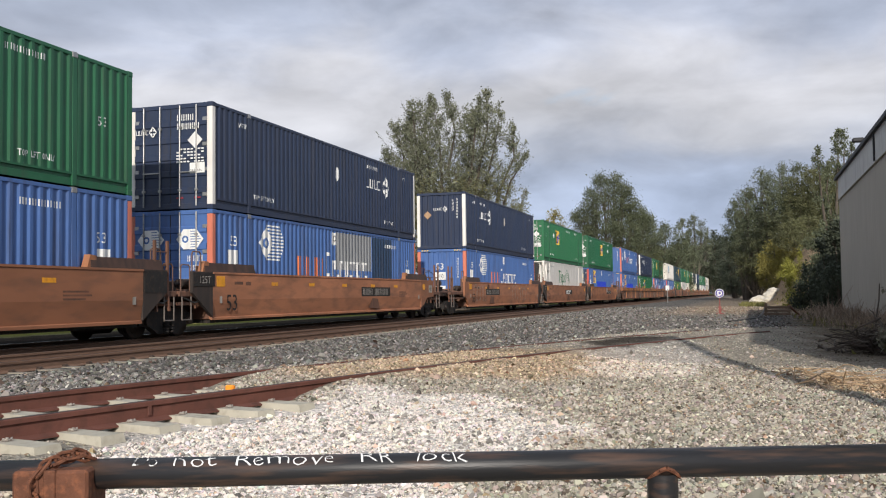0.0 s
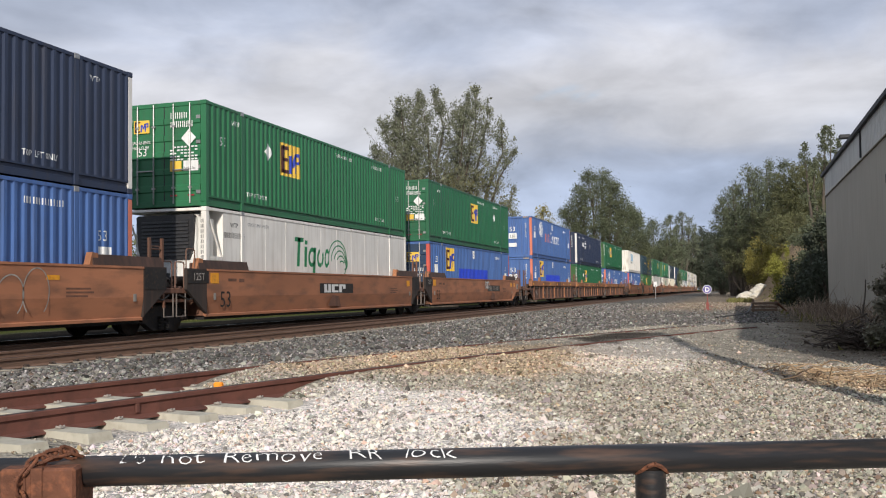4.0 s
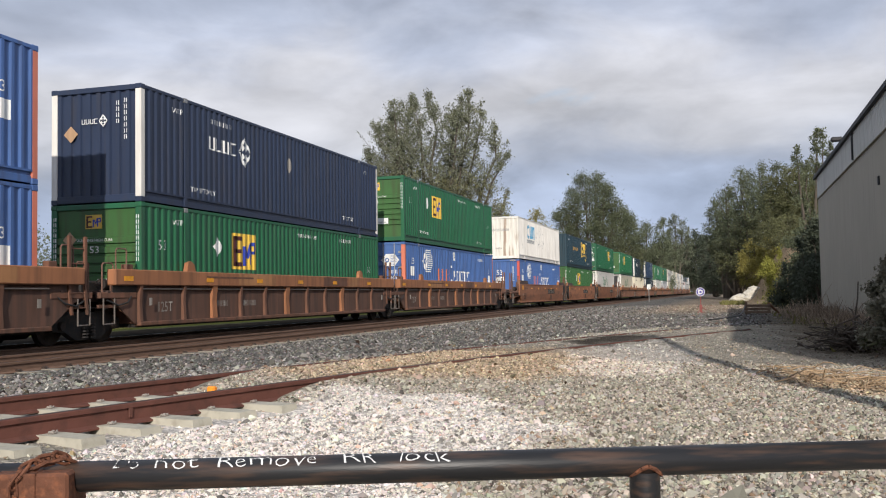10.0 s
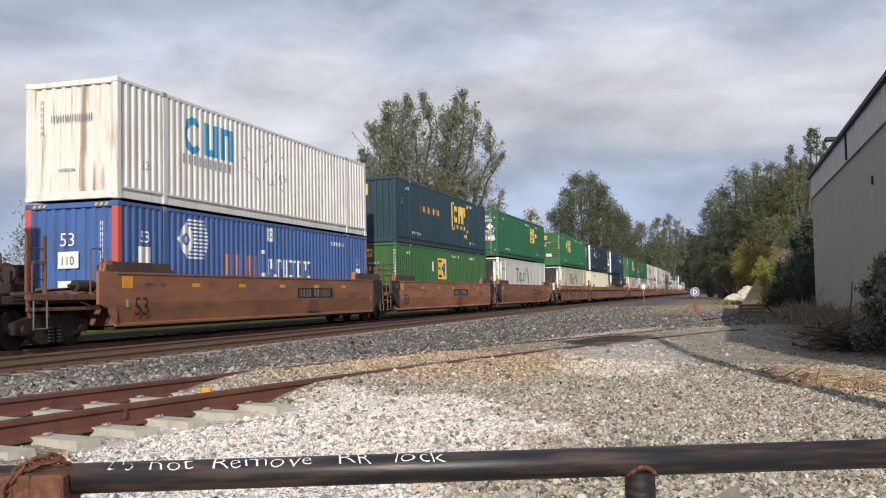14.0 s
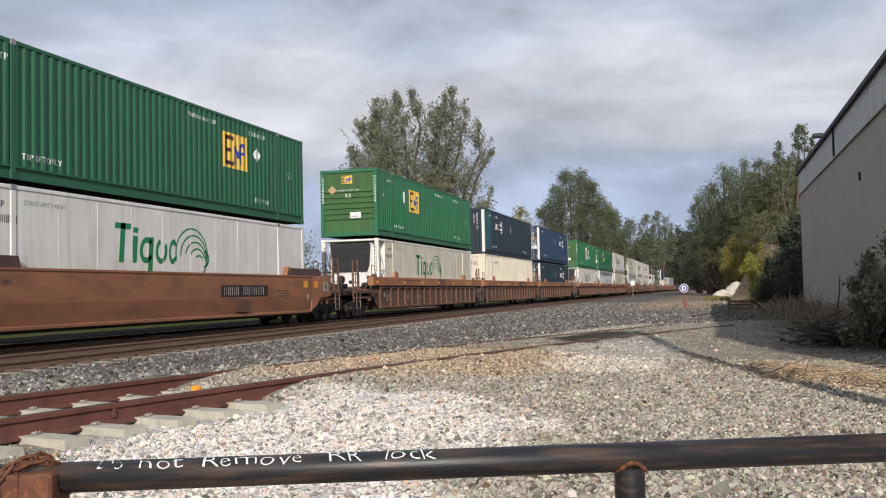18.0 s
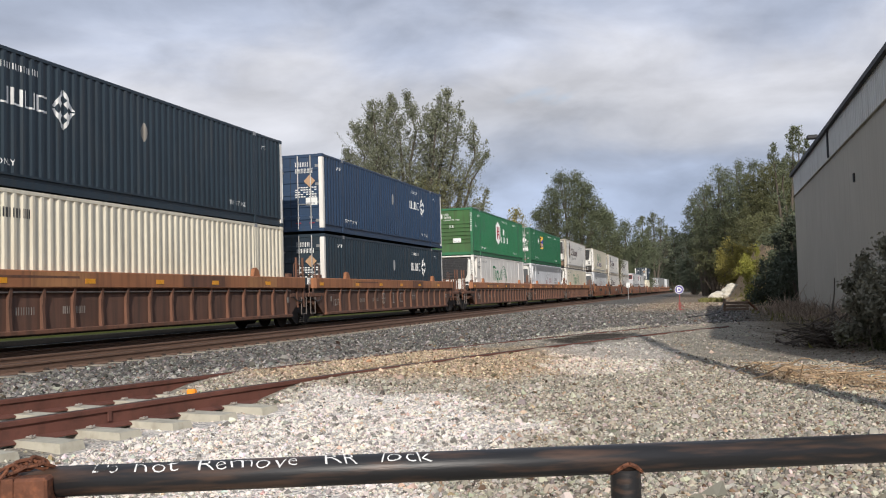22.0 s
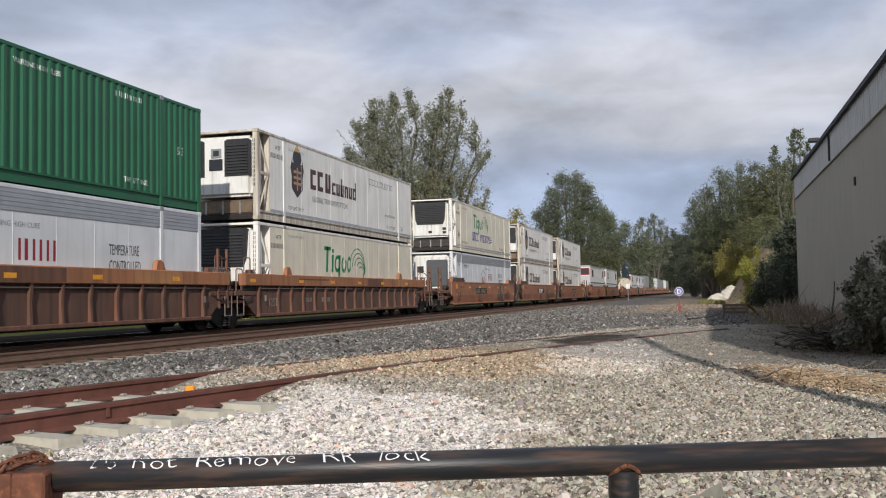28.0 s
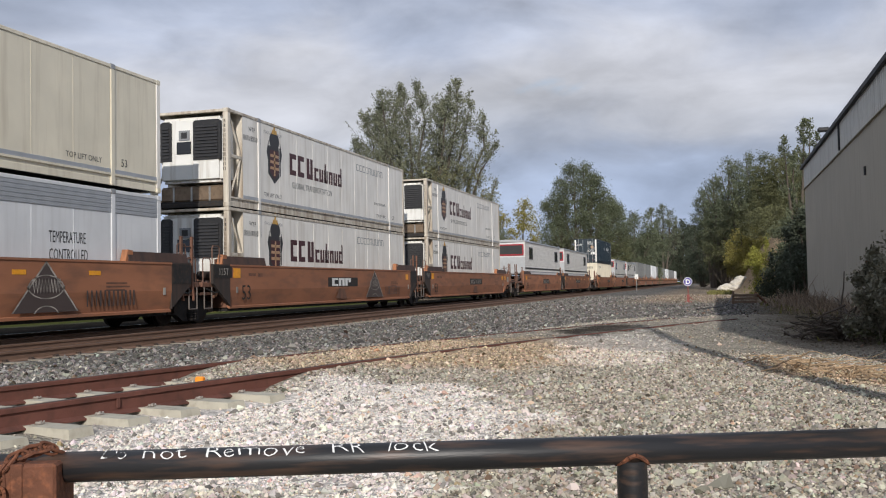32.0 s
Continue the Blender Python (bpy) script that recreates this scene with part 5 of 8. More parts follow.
# ---- the train: well cars ----
def truck(car, y, outer=False):
    """A two-axle truck under the car at y."""
    zc = RAIL_TOP + 0.42
    for sgn in (-1, 1):
        put("side_frame", cached(("frame", sgn, y), lambda: Form().prism([(y - 1.15, zc - 0.1), (y - 0.75, zc - 0.13), (y - 0.4, zc - 0.32), (y + 0.4, zc - 0.32), (y + 0.75, zc - 0.13), (y + 1.15, zc - 0.1),
            (y + 1.15, zc + 0.14), (y + 0.45, zc + 0.3), (y - 0.45, zc + 0.3), (y - 1.15, zc + 0.14)], 0, sgn * 1.0 - 0.09, sgn * 1.0 + 0.09).mesh("side_frame", M_BLACK)), car)
        for k in (-0.12, 0.12):
            f = lambda: [Form()][0]
            def coil():
                g = Form()
                for n in range(5):
                    g.tube((sgn * 1.12, y + k, zc - 0.28 + n * 0.07), (sgn * 1.12, y + k, zc - 0.245 + n * 0.07), 0.085, n=8)
                return g.mesh("spring", M_BLACK)
            put("spring", cached(("spring", sgn, y, k), coil), car)
        for k in (-0.89, 0.89):
            put("bearing_cap", cached(("cap", sgn, y, k), lambda: Form().tube((sgn * 1.0, y + k, zc), (sgn * 1.16, y + k, zc), 0.11, 0.09, n=12).mesh("bearing_cap", M_WHEEL)), car)
    put("bolster", cached(("bolster", y), lambda: Form().soft_box(-1.0, 1.0, y - 0.2, y + 0.2, zc - 0.05, zc + 0.3, 0.02).mesh("bolster", M_BLACK)), car)
    for k in (-0.89, 0.89):
        axle = put("wheelset", cached("axle", lambda: Form().tube((-1.0, 0, 0), (1.0, 0, 0), 0.08, n=12).mesh("wheelset", M_WHEEL)), car, "greasy axle with two wheels", pose(0, y + k, zc))
        for sgn in (-1, 1):
            put("wheel", cached(("wheel", sgn), lambda: wheel_form(sgn).mesh("wheel", M_WHEEL)), axle)
        if outer:
            WHEELSETS.append((axle, y + k, zc))


WHEELSETS = []      # (axle, its place in the car), for the trucks that stand clear at the cars' ends


def wheel_form(sgn):
    """A dished steel wheel: flange, tread, web with a few lifting holes' bosses, hub."""
    f = Form().tube((sgn * 0.68, 0, 0), (sgn * 0.72, 0, 0), 0.45, n=28).tube((sgn * 0.72, 0, 0), (sgn * 0.80, 0, 0), 0.42, n=28).tube((sgn * 0.80, 0, 0), (sgn * 0.815, 0, 0), 0.42, 0.38, n=28)
    f.tube((sgn * 0.80, 0, 0), (sgn * 0.86, 0, 0), 0.17, 0.13, n=16)
    for k in range(3):
        a = 2.1 * k
        f.tube((sgn * 0.81, 0.27 * math.cos(a), 0.27 * math.sin(a)), (sgn * 0.825, 0.27 * math.cos(a), 0.27 * math.sin(a)), 0.045, n=8)
    return f


def ladder(car, y, x, mat, z0=0.85, z1=2.55):
    top = put("ladder", cached(("ladder", y, x, mat.name, 0), lambda: stile_form(x, y, z0, z1).mesh("ladder", mat)), car)
    put("stile", cached(("ladder", y, x, mat.name, 1), lambda: stile_form(x, y + 0.52, z0, z1).mesh("stile", mat)), top)
    for k in range(5):
        put("rung", cached(("rung", y, x, k), lambda: Form().tube((x, y, 1.0 + k * 0.32), (x, y + 0.52, 1.0 + k * 0.32), 0.016, n=6).mesh("rung", mat)), top)


def stile_form(x, y, z0, z1):
    """One upright of a ladder, its foot bent out, as one bar."""
    return Form().prism([(y - 0.035, z0 + 0.4), (y + 0.06, z0), (y + 0.11, z0), (y + 0.035, z0 + 0.42), (y + 0.035, z1), (y - 0.035, z1)], 0, x - 0.03, x + 0.03)


def ends(car, first, last, brown):
    """End platforms, couplers, hoses and trucks."""
    def deck(y0, y1):
        return Form().soft_box(-1.0, 1.0, y0, y1, 1.12, 1.3, 0.02).soft_box(-0.32, 0.32, y0, y1, 0.75, 1.12, 0.03).soft_box(-1.42, 1.42, y0 + 0.3, y0 + 0.42, 1.3, 1.38, 0.02)
    y_front = -3.35 if first else -1.75
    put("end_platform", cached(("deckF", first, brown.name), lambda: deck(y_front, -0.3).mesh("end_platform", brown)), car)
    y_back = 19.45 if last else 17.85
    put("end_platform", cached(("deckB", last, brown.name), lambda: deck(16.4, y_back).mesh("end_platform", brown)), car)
    truck(car, -1.95 if first else -1.72, first)
    if last:
        truck(car, 18.05, True)
        put("coupler", cached("couplerB", lambda: Form().soft_box(-0.1, 0.1, 19.4, 20.0, 0.92, 1.1, 0.03).soft_box(-0.2, 0.16, 19.9, 20.15, 0.85, 1.17, 0.04).mesh("coupler", M_BLACK)), car)
        ladder(car, 18.7, 1.3, P_CAR_DK)
        ladder(car, 17.2, 1.42, P_CAR_DK, 0.85, 2.0)
    if first:
        put("coupler", cached("couplerF", lambda: Form().soft_box(-0.1, 0.1, -3.6, -3.3, 0.92, 1.1, 0.03).soft_box(-0.16, 0.2, -3.78, -3.56, 0.85, 1.17, 0.04).mesh("coupler", M_BLACK)), car)
        ladder(car, -3.0, 1.3, P_CAR_DK)
        put("hand_brake", cached("brake", lambda: Form().tube((0.75, -2.9, 1.75), (0.75, -2.86, 1.75), 0.17, n=16).soft_box(0.7, 0.8, -2.87, -2.75, 1.3, 1.85, 0.01).mesh("hand_brake", P_CAR_BLACK)), car)
        put("brake_gear", cached("gear", lambda: Form().soft_box(0.2, 0.7, -2.6, -2.0, 1.3, 1.6, 0.04).tube((-0.6, -2.4, 1.5), (0.2, -2.4, 1.5), 0.14).tube((0.9, -3.2, 1.34), (0.9, -0.5, 1.5), 0.03)
            .tube((1.1, -3.2, 1.2), (1.1, -0.6, 1.36), 0.025).mesh("brake_gear", M_BLACK)), car)
    else:
        ladder(car, -2.75, 1.42, P_CAR_DK)
        put("brake_gear", cached("gearA", lambda: Form().soft_box(0.3, 0.8, -1.6, -0.9, 1.3, 1.62, 0.04).tube((1.0, -2.6, 1.25), (1.0, -0.5, 1.4), 0.03).tube((0.7, -2.4, 1.1), (1.25, -1.2, 0.95), 0.02).mesh("brake_gear", M_BLACK)), car)


def bent_tube(points, r, n=6):
    f = Form()
    for a, b in zip(points, points[1:]):
        f.tube(a, b, r, n=n)
    return f


def grab_iron(y, x, z0, z1, wide):
    """A tall inverted U of round bar."""
    return bent_tube([(x, y, z0), (x, y, z1 - 0.05), (x, y + 0.05, z1), (x, y + wide - 0.05, z1), (x, y + wide, z1 - 0.05), (x, y + wide, z0)], 0.019)


def end_details(car, first, last):
    """Grab irons, posts, stirrups, hoses, brake cylinders and the open beams of the end platforms."""
    def pt(name, key, build, mat, label=""):
        put(name, cached((name,) + key, lambda: build().mesh(name, mat)), car, label)
    for far in (0, 1):
        long = last if far else first
        side = 1 if far else -1
        edge = 16.4 if far else -0.35                         # where the well ends
        reach = 2.7 if long else 1.35
        at = lambda d: edge + side * d
        for sgn in (-1, 1):
            pt("deck_beam", (far, long, sgn), lambda: Form().soft_box(*sorted((sgn * 1.28, sgn * 1.42)), *sorted((at(0), at(reach))), 1.2, 1.34, 0.015).soft_box(*sorted((sgn * 1.3, sgn * 1.36)), *sorted((at(0.1), at(reach))), 0.98, 1.06, 0.01), P_CAR_DK)
            for k, d in enumerate((0.55, reach - 0.3)):
                pt("grab_iron", (far, long, sgn, k), lambda: grab_iron(at(d) - 0.2, sgn * 1.38, 1.2, 2.35 - 0.35 * k, 0.4), P_HANDRAIL)
            pt("stirrup", (far, long, sgn), lambda: bent_tube([(sgn * 1.42, at(reach - 0.5), 1.2), (sgn * 1.42, at(reach - 0.5), 0.62), (sgn * 1.42, at(reach - 0.1), 0.62), (sgn * 1.42, at(reach - 0.1), 1.2)], 0.018), M_AIRPIPE, "pale grey step stirrup")
            pt("end_post", (far, long, sgn), lambda: Form().soft_box(*sorted((sgn * 1.18, sgn * 1.34)), *sorted((at(0.02), at(0.3))), 1.3, 2.0, 0.02), P_CAR_DK)
        for k in range(4 if long else 2):
            d = 0.45 + 0.55 * k
            pt("cross_beam", (far, long, k), lambda: Form().soft_box(-1.3, 1.3, *sorted((at(d), at(d + 0.1))), 1.3, 1.37, 0.01), P_CAR_DK)
        pt("brake_hose", (far, long), lambda: bent_tube([(0.5, at(reach - 0.2), 0.95), (0.62, at(reach), 0.62), (0.62, at(reach + 0.3), 0.5), (0.6, at(reach + 0.55), 0.6)], 0.028), M_HOSE, "drooping black rubber hose")
        pt("brake_hose", (far, long, 2), lambda: bent_tube([(1.38, at(0.1), 1.32), (1.45, at(0.4), 1.1), (1.45, at(0.75), 1.04), (1.4, at(1.1), 1.16)], 0.02), M_HOSE, "looped black rubber hose")
        pt("brake_cylinder", (far, long), lambda: Form().tube((1.12, at(0.35), 1.52), (1.12, at(0.95), 1.52), 0.13, n=14).tube((1.12, at(0.95), 1.52), (1.12, at(1.15), 1.52), 0.04, n=8), P_CAR_BLACK, "grimy brake cylinder")
        pt("tag_plate", (far,), lambda: Form().soft_box(1.503, 1.509, *sorted((at(-0.5), at(-0.38))), 1.02, 1.2, 0.002), D_LIGHTGREY, "small pale tag plate")
    if last:
        pt("brake_wheel", (last,), lambda: ring_form(0.95, 18.9, 2.0, 0.26), M_BLACK, "black spoked brake wheel")


def ring_form(x, y, z, r):
    """A spoked hand wheel that faces along the track."""
    f, n = Form(), 20
    at = lambda k: Vector((x + r * math.cos(2 * math.pi * k / n), y, z + r * math.sin(2 * math.pi * k / n)))
    for k in range(n):
        f.tube(at(k), at(k + 1), 0.016, n=5)
    for k in range(0, n, 5):
        f.tube((x, y, z), at(k), 0.012, n=5)
    return f.tube((x, y - 0.03, z), (x, y + 0.3, z), 0.03, n=8)


def reflectors(car, x, z, ys, wid=0.34, hh=0.12, mat=None):
    for y in ys:
        put("reflector", cached(("refl", x, z, y, wid), lambda: Form().box(x, x + 0.004, y, y + wid, z, z + hh).mesh("reflector", mat or D_AMBER)), car)


def side_bars(car, x, name, polys, mat, label=""):
    b = Form()
    for p in polys:
        b.add([(x, u, w) for u, w in p], [tuple(range(len(p)))])
    put(name, b.mesh(name, mat, tidy=False), car, label)


def well_floor(car):
    put("well_floor", cached("floor", lambda: Form().box(-1.34, 1.34, -0.2, 16.3, 0.5, 0.6).box(-1.34, -1.26, 0, 16, 0.5, 1.2).mesh("well_floor", M_BLACK)), car)
    for y in (-0.28, 16.2):
        put("end_wall", cached(("endwall", y), lambda: Form().soft_box(-1.36, 1.36, y, y + 0.12, 0.6, 1.5, 0.02).mesh("end_wall", P_CAR_DK)), car)


def scribble(car, x, u, w, size, seed, mat, label):
    """Loose spray-can loops."""
    g, f = random.Random(seed), Form()
    p = Vector((x, u, w + size * 0.4))
    way = g.uniform(0, 6.28)
    for k in range(60):
        way += g.gauss(0.25, 0.55)
        q = Vector((x, u + size * 1.6 * (k / 60) + 0.35 * size * math.cos(way), w + size * 0.45 + 0.4 * size * math.sin(way)))
        d = (q - p)
        n = Vector((0, -d.z, d.y)).normalized() * 0.016
        f.add([p - n, q - n, q + n, p + n], [(0, 1, 2, 3)])
        p = q
    put("graffiti", f.mesh("graffiti", mat, tidy=False), car, label)


def bubbles(car, x, u, w, width, height, n, seed, label):
    """Tall rounded outlines side by side, thinly sprayed."""
    g, f = random.Random(seed), Form()
    step = width / n
    for k in range(n):
        c, h, lean = u + (k + 0.5) * step + g.uniform(-0.05, 0.05), height * g.uniform(0.75, 1.0), g.uniform(-0.12, 0.22)
        prev = None
        for j in range(23):
            t = math.pi * (-0.28 + 1.56 * j / 22)
            p = (c + step * 0.56 * math.cos(t) + lean * math.sin(t) * 0.4, w + h * 0.5 + h * 0.48 * math.sin(t))
            if prev:
                d = Vector((p[0] - prev[0], p[1] - prev[1])).normalized() * 0.014
                f.add([(x, prev[0] + d.y, prev[1] - d.x), (x, p[0] + d.y, p[1] - d.x), (x, p[0] - d.y, p[1] + d.x), (x, prev[0] - d.y, prev[1] + d.x)], [(0, 1, 2, 3)])
            prev = p
    put("graffiti", f.mesh("graffiti", D_LIGHTGREY, tidy=False), car, label)


def smooth_car(first, last, seed):
    car = thing("well_car", None, "brown well car with smooth steel sides and grimy trucks", "rail car", "well cars of the train")
    rnd = random.Random(seed)
    for sgn in (1, -1):
        a, b = sorted((sgn * 1.42, sgn * 1.5))
        put("side_sheet", cached(("sheet", sgn), lambda: Form().prism([(sgn * 1.44, 0.58), (sgn * 1.47, 0.58), (sgn * 1.47, 0.64), (sgn * 1.43, 0.66), (sgn * 1.5, 1.12), (sgn * 1.5, 1.78), (sgn * 1.52, 1.79),
            (sgn * 1.52, 1.84), (sgn * 1.4, 1.84), (sgn * 1.38, 0.62)], 1, -0.3, 16.3).mesh("side_sheet", P_CAR)), car)
        for n, (ol, outer) in enumerate((([(-1.25, 1.84), (-0.3, 1.84), (-0.3, 0.66), (-1.25, 1.3)], [(-0.95, 1.84), (-0.3, 1.84), (-0.3, 0.66), (-0.6, 1.0), (-0.95, 1.1)]),
                                         ([(16.3, 1.84), (17.25, 1.84), (17.25, 1.3), (16.3, 0.66)], [(16.3, 1.84), (17.95, 1.84), (17.95, 1.12), (17.1, 1.08), (16.7, 0.8), (16.3, 0.66)]))):
            if first if n == 0 else last:
                put("end_gusset", cached(("outer_gusset", sgn, n), lambda: Form().prism(outer, 0, a, b).mesh("end_gusset", P_CAR)), car, "brown end plate cut away over the truck")
            else:
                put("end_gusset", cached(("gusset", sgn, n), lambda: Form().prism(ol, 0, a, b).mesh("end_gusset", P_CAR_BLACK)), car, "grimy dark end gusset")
        for n, (y0, y1) in enumerate(((-0.64, 1.96), (14.5, 17.1))):
            # The angled rail's shade is put into its colour, a deep grimy brown.
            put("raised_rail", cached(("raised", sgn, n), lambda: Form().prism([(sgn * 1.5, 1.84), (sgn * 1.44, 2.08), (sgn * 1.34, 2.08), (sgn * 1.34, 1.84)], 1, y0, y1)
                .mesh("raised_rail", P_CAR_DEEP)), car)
            yy = y0 - 0.08 if n == 0 else y0 - 0.1
            put("guide_ear", cached(("ear", sgn, n), lambda: Form().prism([(yy, 1.84), (yy + 0.3, 1.84), (yy + 0.3, 2.1), (yy + 0.1, 2.12)], 0, min(sgn * 1.3, sgn * 1.46), max(sgn * 1.3, sgn * 1.46)).mesh("guide_ear", P_CAR_CHORD)), car)
    well_floor(car)
    if not first:
        put("end_plate", cached("plateF", lambda: Form().box(1.5, 1.512, -1.22, -0.22, 1.46, 1.8).mesh("end_plate", M_BLACK)), car, "black stencil plate")
        side_bars(car, 1.516, "marking", moved(writing("125T", 0.27), -0.98, 1.54), D_LIGHTGREY)
    if last:
        put("end_plate", cached("plateW", lambda: Form().box(1.5, 1.508, 17.3, 17.72, 1.3, 1.62).box(1.5, 1.512, 17.36, 17.66, 1.36, 1.56).mesh("end_plate", D_LIGHTGREY)), car, "small pale framed plate")
        side_bars(car, 1.514, "plate_mark", bars_move(3, 0.16, 0.26, 5, 17.38, 1.38), M_BLACK)
        reflectors(car, 1.502, 1.42, (16.5,), 0.3, 0.24)
    else:
        put("end_plate", cached("plateB", lambda: Form().box(1.5, 1.512, 16.35, 17.22, 1.3, 1.8).mesh("end_plate", M_BLACK)), car, "black stencil plate")
    reflectors(car, 1.502, 1.46, (-0.12,), 0.42, 0.28)
    reflectors(car, 1.502, 1.5, (2.9, 5.4, 8.0, 10.6, 13.0), 0.4, 0.1) if rnd.random() < 0.6 else reflectors(car, 1.502, 1.42, (15.6,), 0.36, 0.24)
    side_bars(car, 1.504, "marking", moved(writing("53", 0.62), 0.35, 0.82), M_BLACK)
    u = {101: 9.85, 102: 3.2, 103: 6.95, 104: 10.05, 110: 10.15, 117: 4.7, 118: 6.95}.get(seed, 7.0 + rnd.random() * 3)
    side_bars(car, 1.503, "number_plate", [rect(u - 0.15, 1.16, u + 2.75, 1.5)], M_BLACK, "black number plate")
    if seed in (103, 118):
        side_bars(car, 1.506, "block_logo", moved(bars_word(3, 0.28, 1.9, seed, 0.34, 0.1), u + 0.2, 1.19), D_WHITE, "pale block logo strokes")
    else:
        side_bars(car, 1.506, "serial_marking", bars_move(4, 0.24, 0.95, seed, u, 1.21), D_LIGHTGREY)
        side_bars(car, 1.506, "serial_marking", bars_move(6, 0.24, 1.4, seed + 1, u + 1.15, 1.21), D_LIGHTGREY)
    side_bars(car, 1.503, "paint_smudge", [[(u + 0.5, 0.74), (u + 1.6, 0.7), (u + 1.45, 1.06), (u + 0.9, 1.1)]], P_CAR_DK, "darker repaint smudge")
    for r in (rect(0.8, 1.52, 1.25, 1.6), rect(1.4, 1.5, 1.7, 1.6), rect(13.6, 1.3, 14.4, 1.34), rect(13.6, 1.22, 14.5, 1.26), rect(13.6, 1.14, 14.3, 1.18)):
        side_bars(car, 1.503, "stencil_marking", [r], P_CAR_DK)
    ends(car, first, last, P_CAR_DEEP)
    end_details(car, first, last)
    if seed == 102:
        bubbles(car, 1.507, 0.7, 0.72, 2.3, 1.05, 4, 1, "pale outlined bubble graffiti")
        bubbles(car, 1.507, 9.0, 0.72, 4.0, 1.05, 6, 2, "pale outlined bubble graffiti")
        scribble(car, 1.506, 3.3, 1.5, 0.26, 5, D_DUSK, "dusky sprayed scrawl")
    if seed == 104:
        scribble(car, 1.522, 9.3, 1.3, 0.5, 3, D_WHITE, "dense white graffiti tag")
        scribble(car, 1.523, 9.4, 1.32, 0.45, 4, D_WHITE, "dense white graffiti tag")
    if seed in (117, 118):
        u = 11.6
        side_bars(car, 1.504, "graffiti", [[(u - 1.0, 0.72), (u + 1.0, 0.72), (u, 1.78)]], D_DUSK, "dark triangular graffiti")
        pale = [[(u - 1.02, 0.72), (u - 0.97, 0.72), (u + 0.02, 1.76), (u, 1.8)], [(u + 1.02, 0.72), (u, 1.8), (u - 0.02, 1.76), (u + 0.97, 0.72)]]
        pale += ring(u, 1.27, 0.255, 0.275, 24, 2.1, radians(180), radians(360)) + ring(u, 1.2, 0.28, 0.3, 24, 1.9, radians(0), radians(180)) + ring(u, 0.62, 0.22, 0.24, 18, 1.7, radians(20), radians(160))
        for k in range(9):
            a = u - 0.42 + 0.095 * k
            pale += [[(a, 1.42), (a + 0.015, 1.42), (a + 0.062, 1.12), (a + 0.047, 1.12)], [(a + 0.047, 1.12), (a + 0.062, 1.12), (a + 0.11, 1.42), (a + 0.095, 1.42)]]
        side_bars(car, 1.506, "graffiti", bars_move(6, 0.36, 1.9, 77, u + 1.3, 0.8), D_DUSK, "dusky sprayed strokes")
        side_bars(car, 1.508, "graffiti", pale, D_LIGHTGREY, "pale graffiti lines")
    return car


